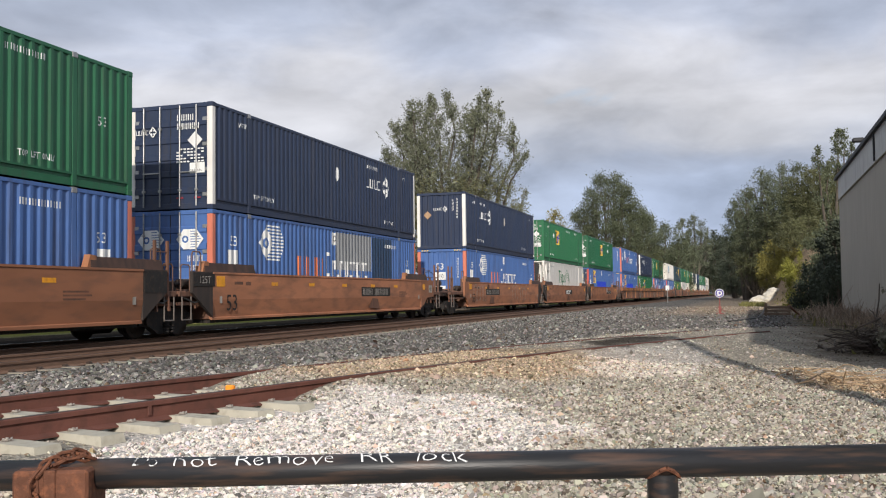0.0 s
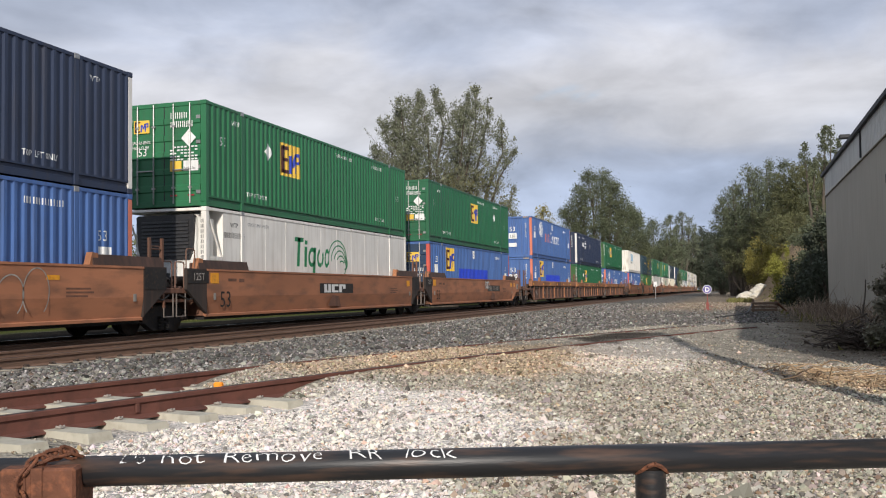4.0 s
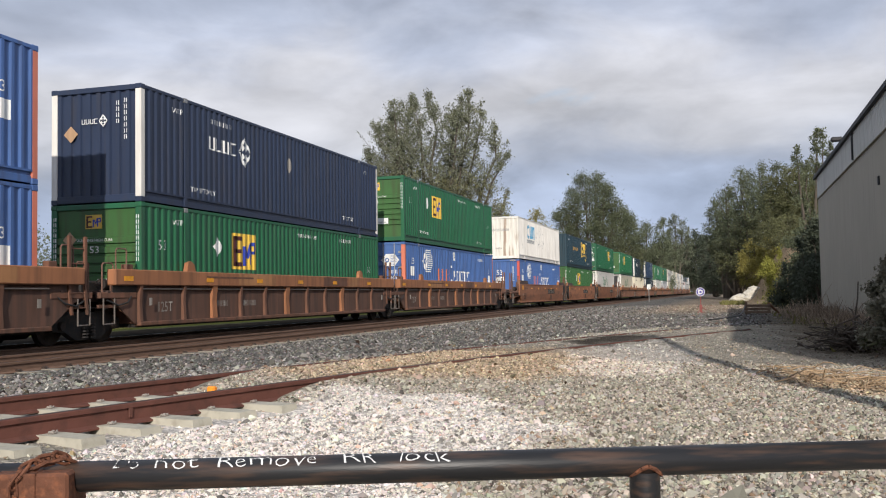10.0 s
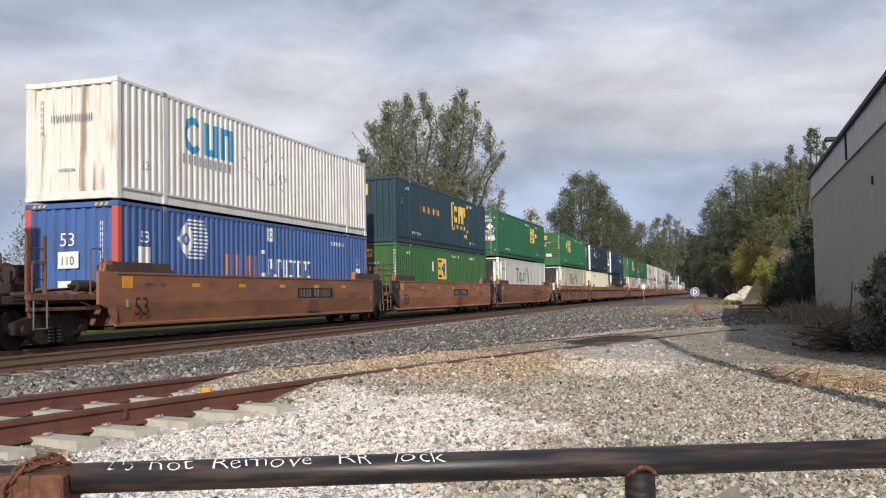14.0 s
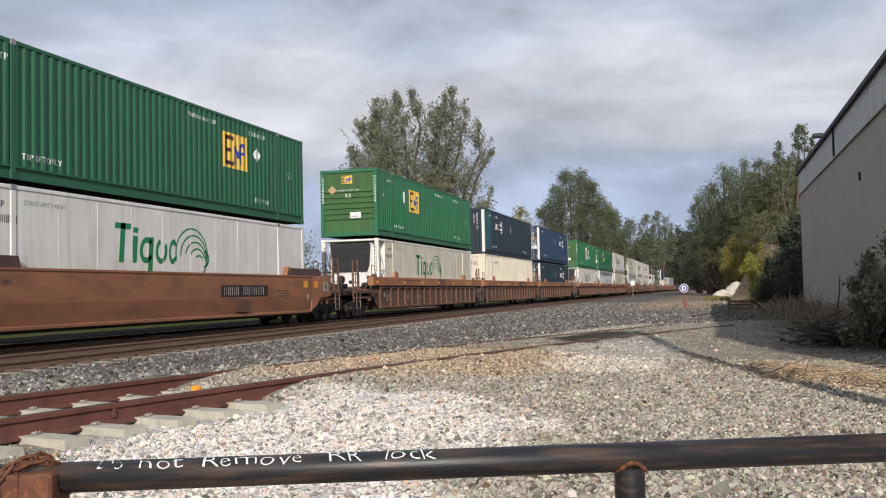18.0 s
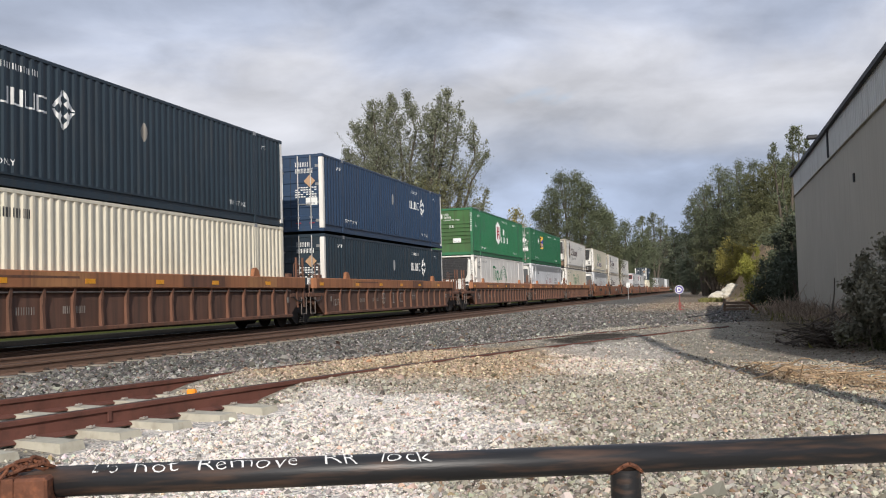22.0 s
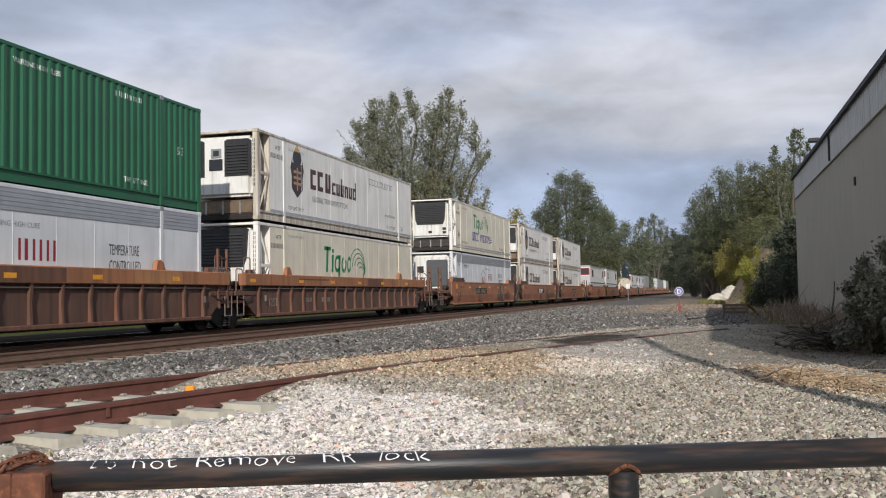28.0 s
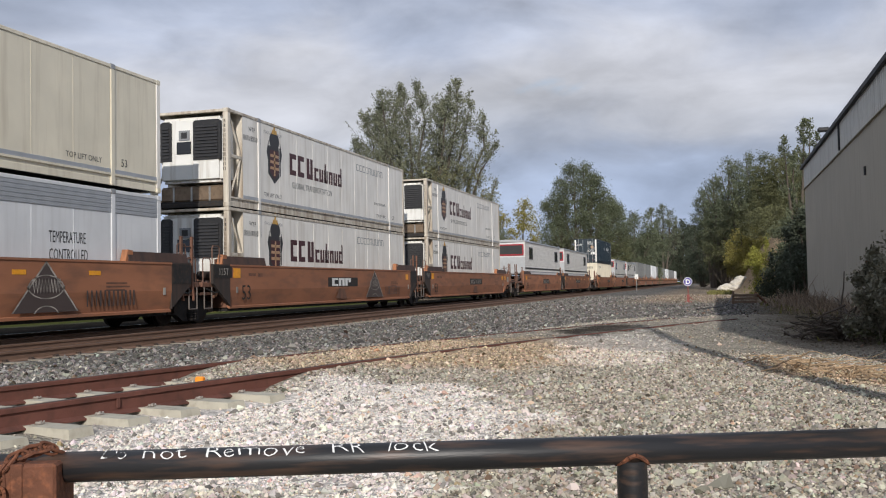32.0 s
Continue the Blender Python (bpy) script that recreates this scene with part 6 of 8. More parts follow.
def ribbed_car(first, last, seed):
    car = thing("well_car", None, "dark brown well car with ribbed sides and an orange-brown top chord", "rail car", "well cars of the train")
    for sgn in (1, -1):
        def xs(a, b):
            return sorted((sgn * a, sgn * b))
        # The recessed sheet takes a darker brown than the ribs and chord.
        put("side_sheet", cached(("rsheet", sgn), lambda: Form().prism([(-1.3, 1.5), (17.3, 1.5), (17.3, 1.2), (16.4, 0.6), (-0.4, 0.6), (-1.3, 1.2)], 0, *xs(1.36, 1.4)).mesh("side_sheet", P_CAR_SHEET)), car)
        put("top_chord", cached(("chord", sgn), lambda: Form().soft_box(*xs(1.28, 1.53), -1.3, 17.35, 1.5, 1.87, 0.02).mesh("top_chord", P_CAR_CHORD)), car)
        put("bottom_chord", cached(("bchord", sgn), lambda: Form().soft_box(*xs(1.3, 1.5), -0.3, 16.35, 0.54, 0.64, 0.015).mesh("bottom_chord", P_CAR_DK)), car)
        pitch = 1.48 if seed < 111 else 0.99
        put("air_pipe", cached(("airpipe", sgn), lambda: Form().tube((sgn * 1.455, -0.3, 1.415), (sgn * 1.455, 16.3, 1.415), 0.02, n=6, cap=True).mesh("air_pipe", M_AIRPIPE)), car, "grey air pipe under the chord")
        for k in range(18):
            y = 0.15 + pitch * k - (0.4 if k == 0 else 0)
            if y > 16.4:
                break
            wide = (0.12 if k % 3 == 2 else 0.055) if seed < 111 else 0.04
            put("rib", cached(("rib", sgn, k, pitch), lambda: Form().prism([(sgn * 1.39, 0.62), (sgn * 1.49, 0.64), (sgn * 1.46, 1.1), (sgn * 1.5, 1.5), (sgn * 1.39, 1.5)], 1, y - wide, y + wide).mesh("rib", P_CAR_CHORD if wide > 0.08 else P_CAR_DK)), car)
        for n, y in enumerate((1.8, 13.7)):
            put("guide_ear", cached(("rear", sgn, n), lambda: Form().prism([(y, 1.87), (y + 0.42, 1.87), (y + 0.34, 2.06), (y + 0.2, 2.14), (y + 0.06, 2.1)], 0, *xs(1.32, 1.44)).mesh("guide_ear", P_CAR_CHORD)), car)
    well_floor(car)
    put("end_plate", cached("rplate", lambda: Form().box(1.4, 1.412, -1.25, -0.35, 1.25, 1.5).mesh("end_plate", M_BLACK)), car, "black stencil plate")
    side_bars(car, 1.404, "marking", moved(writing("125T", 0.36), 0.5, 0.86, 0.9), D_LIGHTGREY)
    reflectors(car, 1.533, 1.6, (-1.0, 2.6, 5.4, 8.2, 11.0, 14.3), 0.36, 0.11)
    side_bars(car, 1.404, "serial_marking", bars_move(4, 0.16, 0.6, seed, 3.35, 0.95), D_LIGHTGREY)
    side_bars(car, 1.404, "serial_marking", bars_move(6, 0.16, 0.8, seed + 1, 4.8, 0.95), D_LIGHTGREY)
    side_bars(car, 1.5345, "stencil_marking", [rect(2.6, 1.71, 5.2, 1.76)], P_CAR_DK)
    rnd = random.Random(seed)
    for y, mat in ((2.2 + rnd.random() * 3, P_CAR_PATCH), (7.5 + rnd.random() * 3, P_CAR_DK), (12.5 + rnd.random(), P_CAR_PATCH)):
        w = rnd.uniform(0.8, 2.4)
        side_bars(car, 1.5325, "paint_patch", [rect(y, 1.53, y + w, 1.84)], mat, "repainted patch on the chord")
    if seed == 113:
        side_bars(car, 1.536, "chalk_mark", moved(ring(5.5, 1.08, 0.2, 0.235, 20) + [rect(5.3, 1.06, 5.7, 1.095), rect(5.48, 0.88, 5.515, 1.28)], 0.35, 0), D_LIGHTGREY, "pale chalked ring and cross")
        side_bars(car, 1.536, "chalk_mark", [rect(7.16, 0.86, 7.2, 1.3), rect(7.06, 0.86, 7.3, 0.89), rect(7.06, 1.27, 7.3, 1.3)], D_LIGHTGREY, "pale chalk strokes")
        side_bars(car, 1.536, "chalk_mark", [rect(8.1, 0.9, 8.14, 1.3), rect(8.1, 0.9, 8.5, 0.935), rect(8.1, 1.27, 8.45, 1.3)], D_LIGHTGREY, "pale chalk strokes")
        side_bars(car, 1.536, "chalk_mark", [rect(9.9 + 0.14 * k, 0.95, 9.93 + 0.14 * k, 1.35) for k in range(4)] + [rect(9.85, 1.15, 10.4, 1.18)], D_LIGHTGREY, "pale chalk strokes")
    ends(car, first, last, P_CAR_DEEP)
    end_details(car, first, last)
    return car


# ---- the train: odd loads at the tail ----
def white_unit(label):
    """A white clad modular unit with a dark window, a red and black band on its end."""
    u = thing("modular_unit", None, label, "trailer", "white units on the train")
    L, W, H = 16.2, 1.45, 2.5
    f = Form().box(-W + 0.05, W - 0.05, 0.05, L - 0.05, 0.05, H - 0.05)
    part("core", f, P_GREYWHITE, u)
    for k in range(15):
        z = 0.26 + k * 0.145
        part("cladding_board", Form().prism([(W - 0.04, z), (W, z), (W - 0.03, z + 0.15), (W - 0.05, z + 0.15)], 1, 0.0, L), P_WHITE, u)
    part("skirt_band", Form().box(W - 0.04, W + 0.01, 0, L, 0.42, 0.52), D_BLACK, u, "dark band")
    part("roof", Form().prism([(-W - 0.05, H - 0.08), (W + 0.05, H - 0.08), (W + 0.02, H + 0.02), (0, H + 0.09), (-W - 0.02, H + 0.02)], 1, -0.06, L + 0.06), P_SILVER, u, "grey metal roof")
    for y in (1.6, 13.3):
        win = part("window", Form().soft_box(W - 0.01, W + 0.05, y, y + 1.25, 1.15, 2.05, 0.01), D_BLACK, u, "dark framed window")
        part("pane", Form().box(W + 0.051, W + 0.056, y + 0.1, y + 0.58, 1.25, 1.95).box(W + 0.051, W + 0.056, y + 0.67, y + 1.15, 1.25, 1.95), M_GLASS, win)
    part("end_band", Form().box(-W + 0.05, W - 0.1, -0.02, 0.05, 1.4, 2.25), D_RED, u, "dark red band")
    part("end_panel", Form().box(-W + 0.1, W - 0.2, -0.03, -0.02, 1.52, 2.15), D_BLACK, u, "black panel")
    part("end_foot", Form().box(-W, W, -0.03, 0.05, 0.1, 1.3), P_SILVER, u, "bare aluminium lower end")
    return u


def grey_box(k):
    """A plain grey box or a pale one."""
    mat = (material("weathered_grey_panel", (0.2, 0.205, 0.205), 0.7, 0, 0.15, 1.2, GRIME, 0.4, True) if "grey_b" not in CACHE else CACHE["grey_b"])
    CACHE["grey_b"] = mat
    m = mat if k % 3 != 2 else P_GREYWHITE
    box = container("plain grey corrugated steel container" if k % 3 != 2 else "plain pale grey steel container", "corrugated", m, m, "upright", m)
    return box


# ---- loading the train ----
TRAIN = []      # (thing, place along the train, height)
CAR_S = [2.4, 22.0, 45.8, 65.2, 84.6, 107.95, 127.67, 147.1, 170.85, 190.6, 210.12, 233.85, 253.5, 273.12, 296.35, 315.9, 335.5, 359.12, 378.75, 398.5]
LOWER_Z, UPPER_Z = 0.645, 3.545
# some upper boxes sit higher on their corner castings
UPPER_LIFT = {7: 0.03, 8: 0.04, 10: 0.08, 11: 0.10, 13: 0.08, 16: 0.06, 17: 0.06}


def load_train():
    kinds = "ss" + "sss" + "rrr" + "sss" + "rrr" + "rrr" + "sss"
    firsts, lasts = (2, 5, 8, 11, 14, 17), (1, 4, 7, 10, 13, 16, 19)
    for i, s in enumerate(CAR_S):
        build = smooth_car if kinds[i] == "s" else ribbed_car
        TRAIN.append((build(i in firsts, i in lasts, 100 + i), s, 0.0))
    tiger = lambda: tiger_box()
    loads = [
        (lambda: green_box(4.0, "level"), lambda: blue_box()),
        (lambda: navy_box(10.75, "doors", placard=D_WHITE), lambda: blue_box("strokes", "doors", low=True, patch=True, label="faded blue container with grey and dark blue repair patches")),
        (lambda: navy_box(2.7), lambda: blue_box(low=True)),
        (lambda: green_box(4.4, "doors", P_GREEN_LT), tiger),
        (lambda: green_box(7.35, "doors", placard_u=12.5), lambda: blue_box("yellow", "doors", P_RED, label="blue corrugated container with a yellow square logo")),
        (lambda: blue_box(), lambda: blue_box("yellow", label="blue corrugated container with a yellow square logo")),
        (lambda: navy_box(3.15), lambda: green_box(4.4, "level")),
        (lambda: green_box(4.2, "level"), lambda: blue_box("strokes", "doors", low=True)),
        (rusty_white_box, lambda: blue_box(low=True, post=P_RED)),
        (teal_box, lambda: green_box(6.2, "level", P_GREEN_FADED)),
        (lambda: green_box(10.6, "doors", P_GREEN, placard_u=12.72), tiger),
        (lambda: green_box(4.5, "level", P_GREEN_LT), lambda: tiger_box(P_CREAM)),
        (lambda: navy_box(3.0, "upright", P_BLACK_BLUE, first=P_TEAL, label="black-blue corrugated container whose first bay is teal"), white_corrugated_box),
        (lambda: navy_box(10.65, "doors", P_NAVY_BLUE, side_placard=D_GREY, label="dark blue corrugated steel container with white corner posts"), lambda: navy_box(10.65, "doors", P_BLACK_BLUE, side_placard=D_GREY, label="black-blue corrugated steel container with white corner posts")),
        (lambda: green_box(6.6, "level", P_GREEN_LT, hub=True, label="bright green corrugated container with a white six-sided logo"), tiger),
        (lambda: green_box(4.6, "doors"), hub_box),
        (crest_box, lambda: tiger_box(P_CREAM)),
        (lambda: tiger_box(P_CREAM, True, "cream smooth refrigerated container with green and indigo lettering strokes"), hub_box),
        (crest_box, crest_box),
        (crest_box, crest_box)]
    for i, (s, (up, down)) in enumerate(zip(CAR_S, loads)):
        TRAIN.append((up(), s, UPPER_Z + UPPER_LIFT.get(i, 0.0)))
        TRAIN.append((down(), s, LOWER_Z))
    # the tail: two white units, a stacked pair, two more white units, a row of grey boxes
    for k, s in enumerate((422.4, 441.2)):
        TRAIN.append((smooth_car(k == 0, k == 1, 140 + k), s, 0.0))
        TRAIN.append((white_unit("white clad modular unit with dark windows, red-banded end"), s, 1.84))
    TRAIN.append((smooth_car(True, True, 143), 467.4, 0.0))
    TRAIN.append((navy_box(10.6, "doors", P_BLACK_BLUE, label="black-blue corrugated steel container"), 467.4, UPPER_Z))
    TRAIN.append((white_corrugated_box(), 467.4, LOWER_Z))
    for k, s in enumerate((486.6, 505.6)):
        TRAIN.append((smooth_car(k == 0, k == 1, 150 + k), s, 0.0))
        TRAIN.append((white_unit("white clad modular unit with dark windows"), s, 1.84))
    for k in range(9):
        s = 528.4 + k * 20.3
        TRAIN.append((ribbed_car(k % 3 == 0, k % 3 == 2, 160 + k), s, 0.0))
        TRAIN.append((grey_box(k), s, 1.87))


def train_pose(s, z, t):
    """Where a thing s metres back along the train stands at t seconds; far off the track bends to the left."""
    y = s - (10.677 * t + 0.01223 * t * t)
    bend = max(0.0, y - 345.0)
    return pose(TRACK_X - bend * bend / 1100.0, y, z, 0, 0, math.degrees(math.atan(bend / 550.0)))


def motions():
    for ob, s, z in TRAIN:
        walk(ob, [(t, train_pose(s, z, t)) for t in range(33)])
    # the wheels roll on the rails
    for axle, y, z in WHEELSETS:
        rows = []
        for k in range(641):
            t = k * 0.05
            rows.append((t, pose(0, y, z, math.degrees((10.677 * t + 0.01223 * t * t) / 0.42))))
        walk(axle, rows)


load_train()

# ---- building on the right ----
M_WALL = material("taupe_wall_panel", (0.385, 0.35, 0.285), 0.85, 0, 0.06, 0.5, (0.27, 0.24, 0.21), 0.35, True, 0.1, 20)
M_WALL_UP = material("pale_metal_siding", (0.56, 0.55, 0.51), 0.6, 0.1, 0.06, 0.8, (0.25, 0.23, 0.2), 0.35, True)
M_ROOF = material("dark_roof_edge", (0.03, 0.03, 0.032), 0.7, 0, 0.2, 2)


def build_building():
    b = thing("warehouse", None, "taupe-walled shed with a pale metal upper band", "building")
    x0, x1, y0, y1, zs, zt = 4.2, 17.0, 6.2, 47.8, 5.45, 6.36
    part("wall", Form().box(x0, x0 + 0.2, y0, y1, -0.2, zs), M_WALL, b)
    part("wall", Form().box(x0 + 0.2, x1, y1 - 0.2, y1, -0.2, zs), M_WALL, b)
    part("wall", Form().box(x0 + 0.2, x1, y0, y0 + 0.2, -0.2, zs), M_WALL, b)
    part("wall", Form().box(x1 - 0.2, x1, y0 + 0.2, y1 - 0.2, -0.2, zs), M_WALL, b)
    up = Form()
    for k in range(int((y1 - y0) / 0.3)):
        y = y0 + 0.3 * k
        up.prism([(x0 - 0.03, y), (x0 - 0.055, y + 0.03), (x0 - 0.055, y + 0.08), (x0 - 0.03, y + 0.11), (x0 - 0.03, y + 0.3), (x0 + 0.1, y + 0.3), (x0 + 0.1, y)], 2, zs - 0.06, zt)
    part("upper_siding", up, M_WALL_UP, b, "pale ribbed metal siding")
    part("upper_siding", Form().box(x0 + 0.1, x1, y1 - 0.06, y1 + 0.03, zs, zt), M_WALL_UP, b)
    part("flashing", Form().box(x0 - 0.07, x0, y0, y1, zs - 0.085, zs - 0.06), M_WALL, b)
    part("roof", Form().prism([(x0 - 0.17, zt - 0.02), (x1 + 0.3, zt + 1.2), (x1 + 0.3, zt + 1.4), (x0 - 0.17, zt + 0.11)], 1, y0 - 0.3, y1 + 0.3), M_ROOF, b, "dark roof edge")
    part("downpipe", Form().tube((x0 - 0.1, 33.9, zs - 0.05), (x0 - 0.1, 33.9, zt - 0.05), 0.035), M_ROOF, b)
    part("floodlight", Form().soft_box(x0 - 0.4, x0, 37.2, 37.5, zt + 0.2, zt + 0.36, 0.04).tube((x0 - 0.1, 37.35, zt + 0.28), (x0 + 0.2, 37.35, zt + 0.1), 0.04), M_ROOF, b, "dark floodlight on an arm")
    part("wall_box", Form().soft_box(x0 - 0.05, x0, 29.0, 29.15, 4.05, 4.3, 0.01), M_ROOF, b, "small dark box on the wall")
    part("roof_deck", Form().box(x0 + 0.1, x1 - 0.1, y0 + 0.1, y1 - 0.1, zt - 0.2, zt - 0.1), M_ROOF, b)
    # a utility pole beside the camera: only its shadow reaches the yard
    pole = thing("utility_pole", pose(3.22, 3.5, 0), "weathered wooden utility pole beside the shed", "pole")
    part("shaft", Form().tube((0, 0, -0.3), (0, 0, 7.85), 0.16, 0.12, 14), M_TIMBER, pole, smooth=True)


M_TIMBER = material("weathered_timber", (0.19, 0.13, 0.09), 0.9, 0, 0.25, 3, (0.07, 0.05, 0.04), 0.6, True, 0.4, 30)
build_building()


# ---- pipe gate close to the camera ----
GATE_A, GATE_B = Vector((-3.3, 1.85, EYE - 0.512)), Vector((1.75, 3.70, EYE - 0.516))
GATE_WAY = (GATE_B - GATE_A).normalized()
M_CHALK = material("hand_painted_white", (0.85, 0.85, 0.83), 0.7, 0, 0.05, 20, (0.3, 0.3, 0.3), 0.4, dirt_lo=0.52, dirt_hi=0.6)


M_CHALK_WORN = material("worn_hand_painted_white", (0.8, 0.8, 0.78), 0.7, 0, 0.05, 20, (0.03, 0.03, 0.032), 1.0, dirt_lo=0.46, dirt_hi=0.56)


def gate_word(gate, text, at_s, wide, mat):
    """One brushed word wrapped round the upper face of the pipe, at_s metres along it."""
    polys = letters_from(text, 0.058, 0.001)
    u0, u1 = min(u for p in polys for u, w in p), max(u for p in polys for u, w in p)
    polys = moved(polys, -u0 * wide / (u1 - u0), 0, wide / (u1 - u0), 1.16)
    b = bmesh.new()
    for p in polys:
        try:
            b.faces.new([b.verts.new((u, w, 0)) for u, w in p])
        except ValueError:
            pass
    for z in np.arange(-0.012, 0.06, 0.004):
        bmesh.ops.bisect_plane(b, geom=b.verts[:] + b.edges[:] + b.faces[:], plane_co=(0, float(z), 0), plane_no=(0, 1, 0), dist=1e-6)
    side = Vector((GATE_WAY.y, -GATE_WAY.x, 0))
    r = 0.0453
    for v in b.verts:
        u, w = v.co.x, v.co.y
        k = u + at_s * 3
        u += 0.0035 * math.sin(k * 61) + 0.22 * w * math.sin(k * 23)
        w += 0.0035 * math.sin(k * 37) + 0.0015 * math.sin(k * 113 + w * 90)
        a = radians(32) + w / r
        v.co = GATE_A + GATE_WAY * (at_s + u) + side * r * math.cos(a) + Vector((0, 0, r * math.sin(a)))
    me = bpy.data.meshes.new("hand_lettering")
    b.to_mesh(me)
    b.free()
    me.materials.append(mat)
    put("hand_lettering", me, gate, "white brushed word" if mat is M_CHALK else "white brushed word nearly worn away")


def build_gate():
    gate = thing("pipe_gate", None, "black-painted pipe gate rubbed to rust with white hand lettering", "gate")
    part("rail_pipe", Form().tube((0, 0, 0), ((GATE_B - GATE_A).length, 0, 0), 0.0445, n=28, cap=True), M_PIPE, gate, "black steel pipe worn to rust", smooth=True,
         m=Matrix.Translation(GATE_A) @ GATE_WAY.to_track_quat("X", "Z").to_matrix().to_4x4())
    at = GATE_A + GATE_WAY * 3.235
    post = part("post", Form().tube((at.x, at.y, -0.3), (at.x, at.y, at.z - 0.03), 0.0465, n=24, cap=False), M_PIPE, gate, "upright pipe welded under the rail", smooth=True)
    weld = Form()
    for k in range(16):
        a, c = 2 * math.pi * k / 16, 2 * math.pi * (k + 1) / 16
        def w(t):
            s = math.sin(t) * 0.0475
            z = at.z - math.sqrt(max(0, 0.0445 ** 2 - (math.cos(t) * 0.0) ** 2 - (s * 0.9) ** 2)) + 0.004
            return Vector((at.x, at.y, z)) + GATE_WAY * math.cos(t) * 0.0495 + Vector((-GATE_WAY.y, GATE_WAY.x, 0)) * s
        weld.tube(w(a), w(c), 0.0075, n=6)
    part("weld", weld, M_RUST_BOX, post, "rusty weld bead")
    # lettering wrapped round the upper face of the pipe
    for text, at_s, wide, mat in (("Do", 1.650, 0.075, M_CHALK_WORN), ("not", 1.775, 0.125, M_CHALK), ("Remove", 1.955, 0.29, M_CHALK), ("RR", 2.328, 0.095, M_CHALK), ("lock", 2.488, 0.155, M_CHALK)):
        gate_word(gate, text, at_s, wide, mat)
    # the lock box and its chain
    c = GATE_A + GATE_WAY * 1.44
    rot = Matrix.Translation(c) @ Matrix.Rotation(math.atan2(GATE_WAY.y, GATE_WAY.x), 4, "Z")
    lock = part("lock_box", Form().soft_box(-0.11, 0.105, -0.1, 0.07, -0.2, 0.028, 0.008).soft_box(-0.02, 0.015, -0.105, 0.0, -0.2, 0.03, 0.003), M_RUST_BOX, gate, "rusted steel lock box", m=rot)
    rnd = random.Random(5)
    path = [Vector((-0.045, -0.112, -0.2)), Vector((-0.04, -0.115, -0.1)), Vector((-0.045, -0.11, 0.0)), Vector((-0.02, -0.08, 0.04)), Vector((0.02, -0.05, 0.058)), Vector((0.06, -0.03, 0.062)), Vector((0.085, 0.0, 0.045))]
    for i in range(13):
        k = i * (len(path) - 1) / 12.99
        a, f = int(k), k - int(k)
        p = path[a].lerp(path[min(a + 1, len(path) - 1)], f)
        d = (path[min(a + 1, len(path) - 1)] - path[a]).normalized()
        me = cached("link", lambda: link_form().mesh("chain_link", M_RUST_BOX))
        q = d.to_track_quat("X", "Z").to_matrix().to_4x4() @ Matrix.Rotation(radians(90 * (i % 2) + rnd.uniform(-25, 25)), 4, "X")
        put("chain_link", me, lock, "", Matrix.Translation(p) @ q)
    wire = Form()
    for k in range(4):
        pts = [Vector((-0.13 + 0.06 * j, -0.13 - 0.006 * k, -0.165 + 0.012 * math.sin(j * 1.1) + 0.006 * k)) for j in range(6)]
        for a, b2 in zip(pts, pts[1:]):
            wire.tube(a, b2, 0.004, n=5)
    part("wire", wire, M_STEEL, lock, "grey twisted wire", m=Matrix())


def link_form():
    f, n = Form(), 14
    for i in range(n):
        def at(k):
            t = 2 * math.pi * k / n
            return Vector((0.022 * math.cos(t) + (0.009 if math.cos(t) > 0 else -0.009), 0.015 * math.sin(t), 0))
        f.tube(at(i), at(i + 1), 0.0055, n=6)
    return f


build_gate()

# ---- trees and undergrowth ----
def leaf_material(name, base, island=0.28):
    m = material(name, base, 0.75, 0, 0.25, 0.35, island=island)
    return m


L_DARK = leaf_material("dark_grey_green_leaves", (0.106, 0.122, 0.068))
L_OLIVE = leaf_material("olive_leaves", (0.102, 0.106, 0.045))
L_YELLOW = leaf_material("yellow_green_leaves", (0.23, 0.20, 0.045))
L_PALE = leaf_material("pale_grey_green_leaves", (0.13, 0.145, 0.092))
L_SCRUB = leaf_material("grey_green_bush_leaves", (0.185, 0.175, 0.125))
L_AUTUMN = leaf_material("yellowing_olive_leaves", (0.175, 0.165, 0.065))
L_PINE = leaf_material("grey_green_needles", (0.17, 0.18, 0.118))
L_BUSH = leaf_material("bright_yellow_green_leaves", (0.24, 0.235, 0.04))
L_DEEP = leaf_material("deep_green_leaves", (0.055, 0.068, 0.042))
M_BARK = material("grey_brown_bark", (0.10, 0.082, 0.064), 0.9, 0, 0.25, 3, (0.04, 0.03, 0.025), 0.5, True, 0.4, 25)


def leaves(g, centres, spread, count, size):
    """Small leaf quads strewn round the centres; spread is (n, 3)."""
    k = g.integers(0, len(centres), count)
    P = centres[k] + g.normal(0, 1, (count, 3)) * spread[k] * 0.6
    a = g.normal(0, 1, (count, 3))
    a[:, 2] = np.abs(a[:, 2]) * 0.8 + 0.15
    a /= np.linalg.norm(a, axis=1)[:, None]
    b = np.cross(a, g.normal(0, 1, (count, 3)))
    b /= np.linalg.norm(b, axis=1)[:, None]
    s = size * 0.66 * g.lognormal(0, 0.35, count)[:, None]
    V = np.stack([P - a * s, P + b * s * 0.55, P + a * s, P - b * s * 0.55], 1).reshape(-1, 3)
    return V


def leaf_mesh(name, V, mat):
    n = len(V) // 4
    return raw_mesh(name, V, np.arange(4 * n).reshape(n, 4), mat)


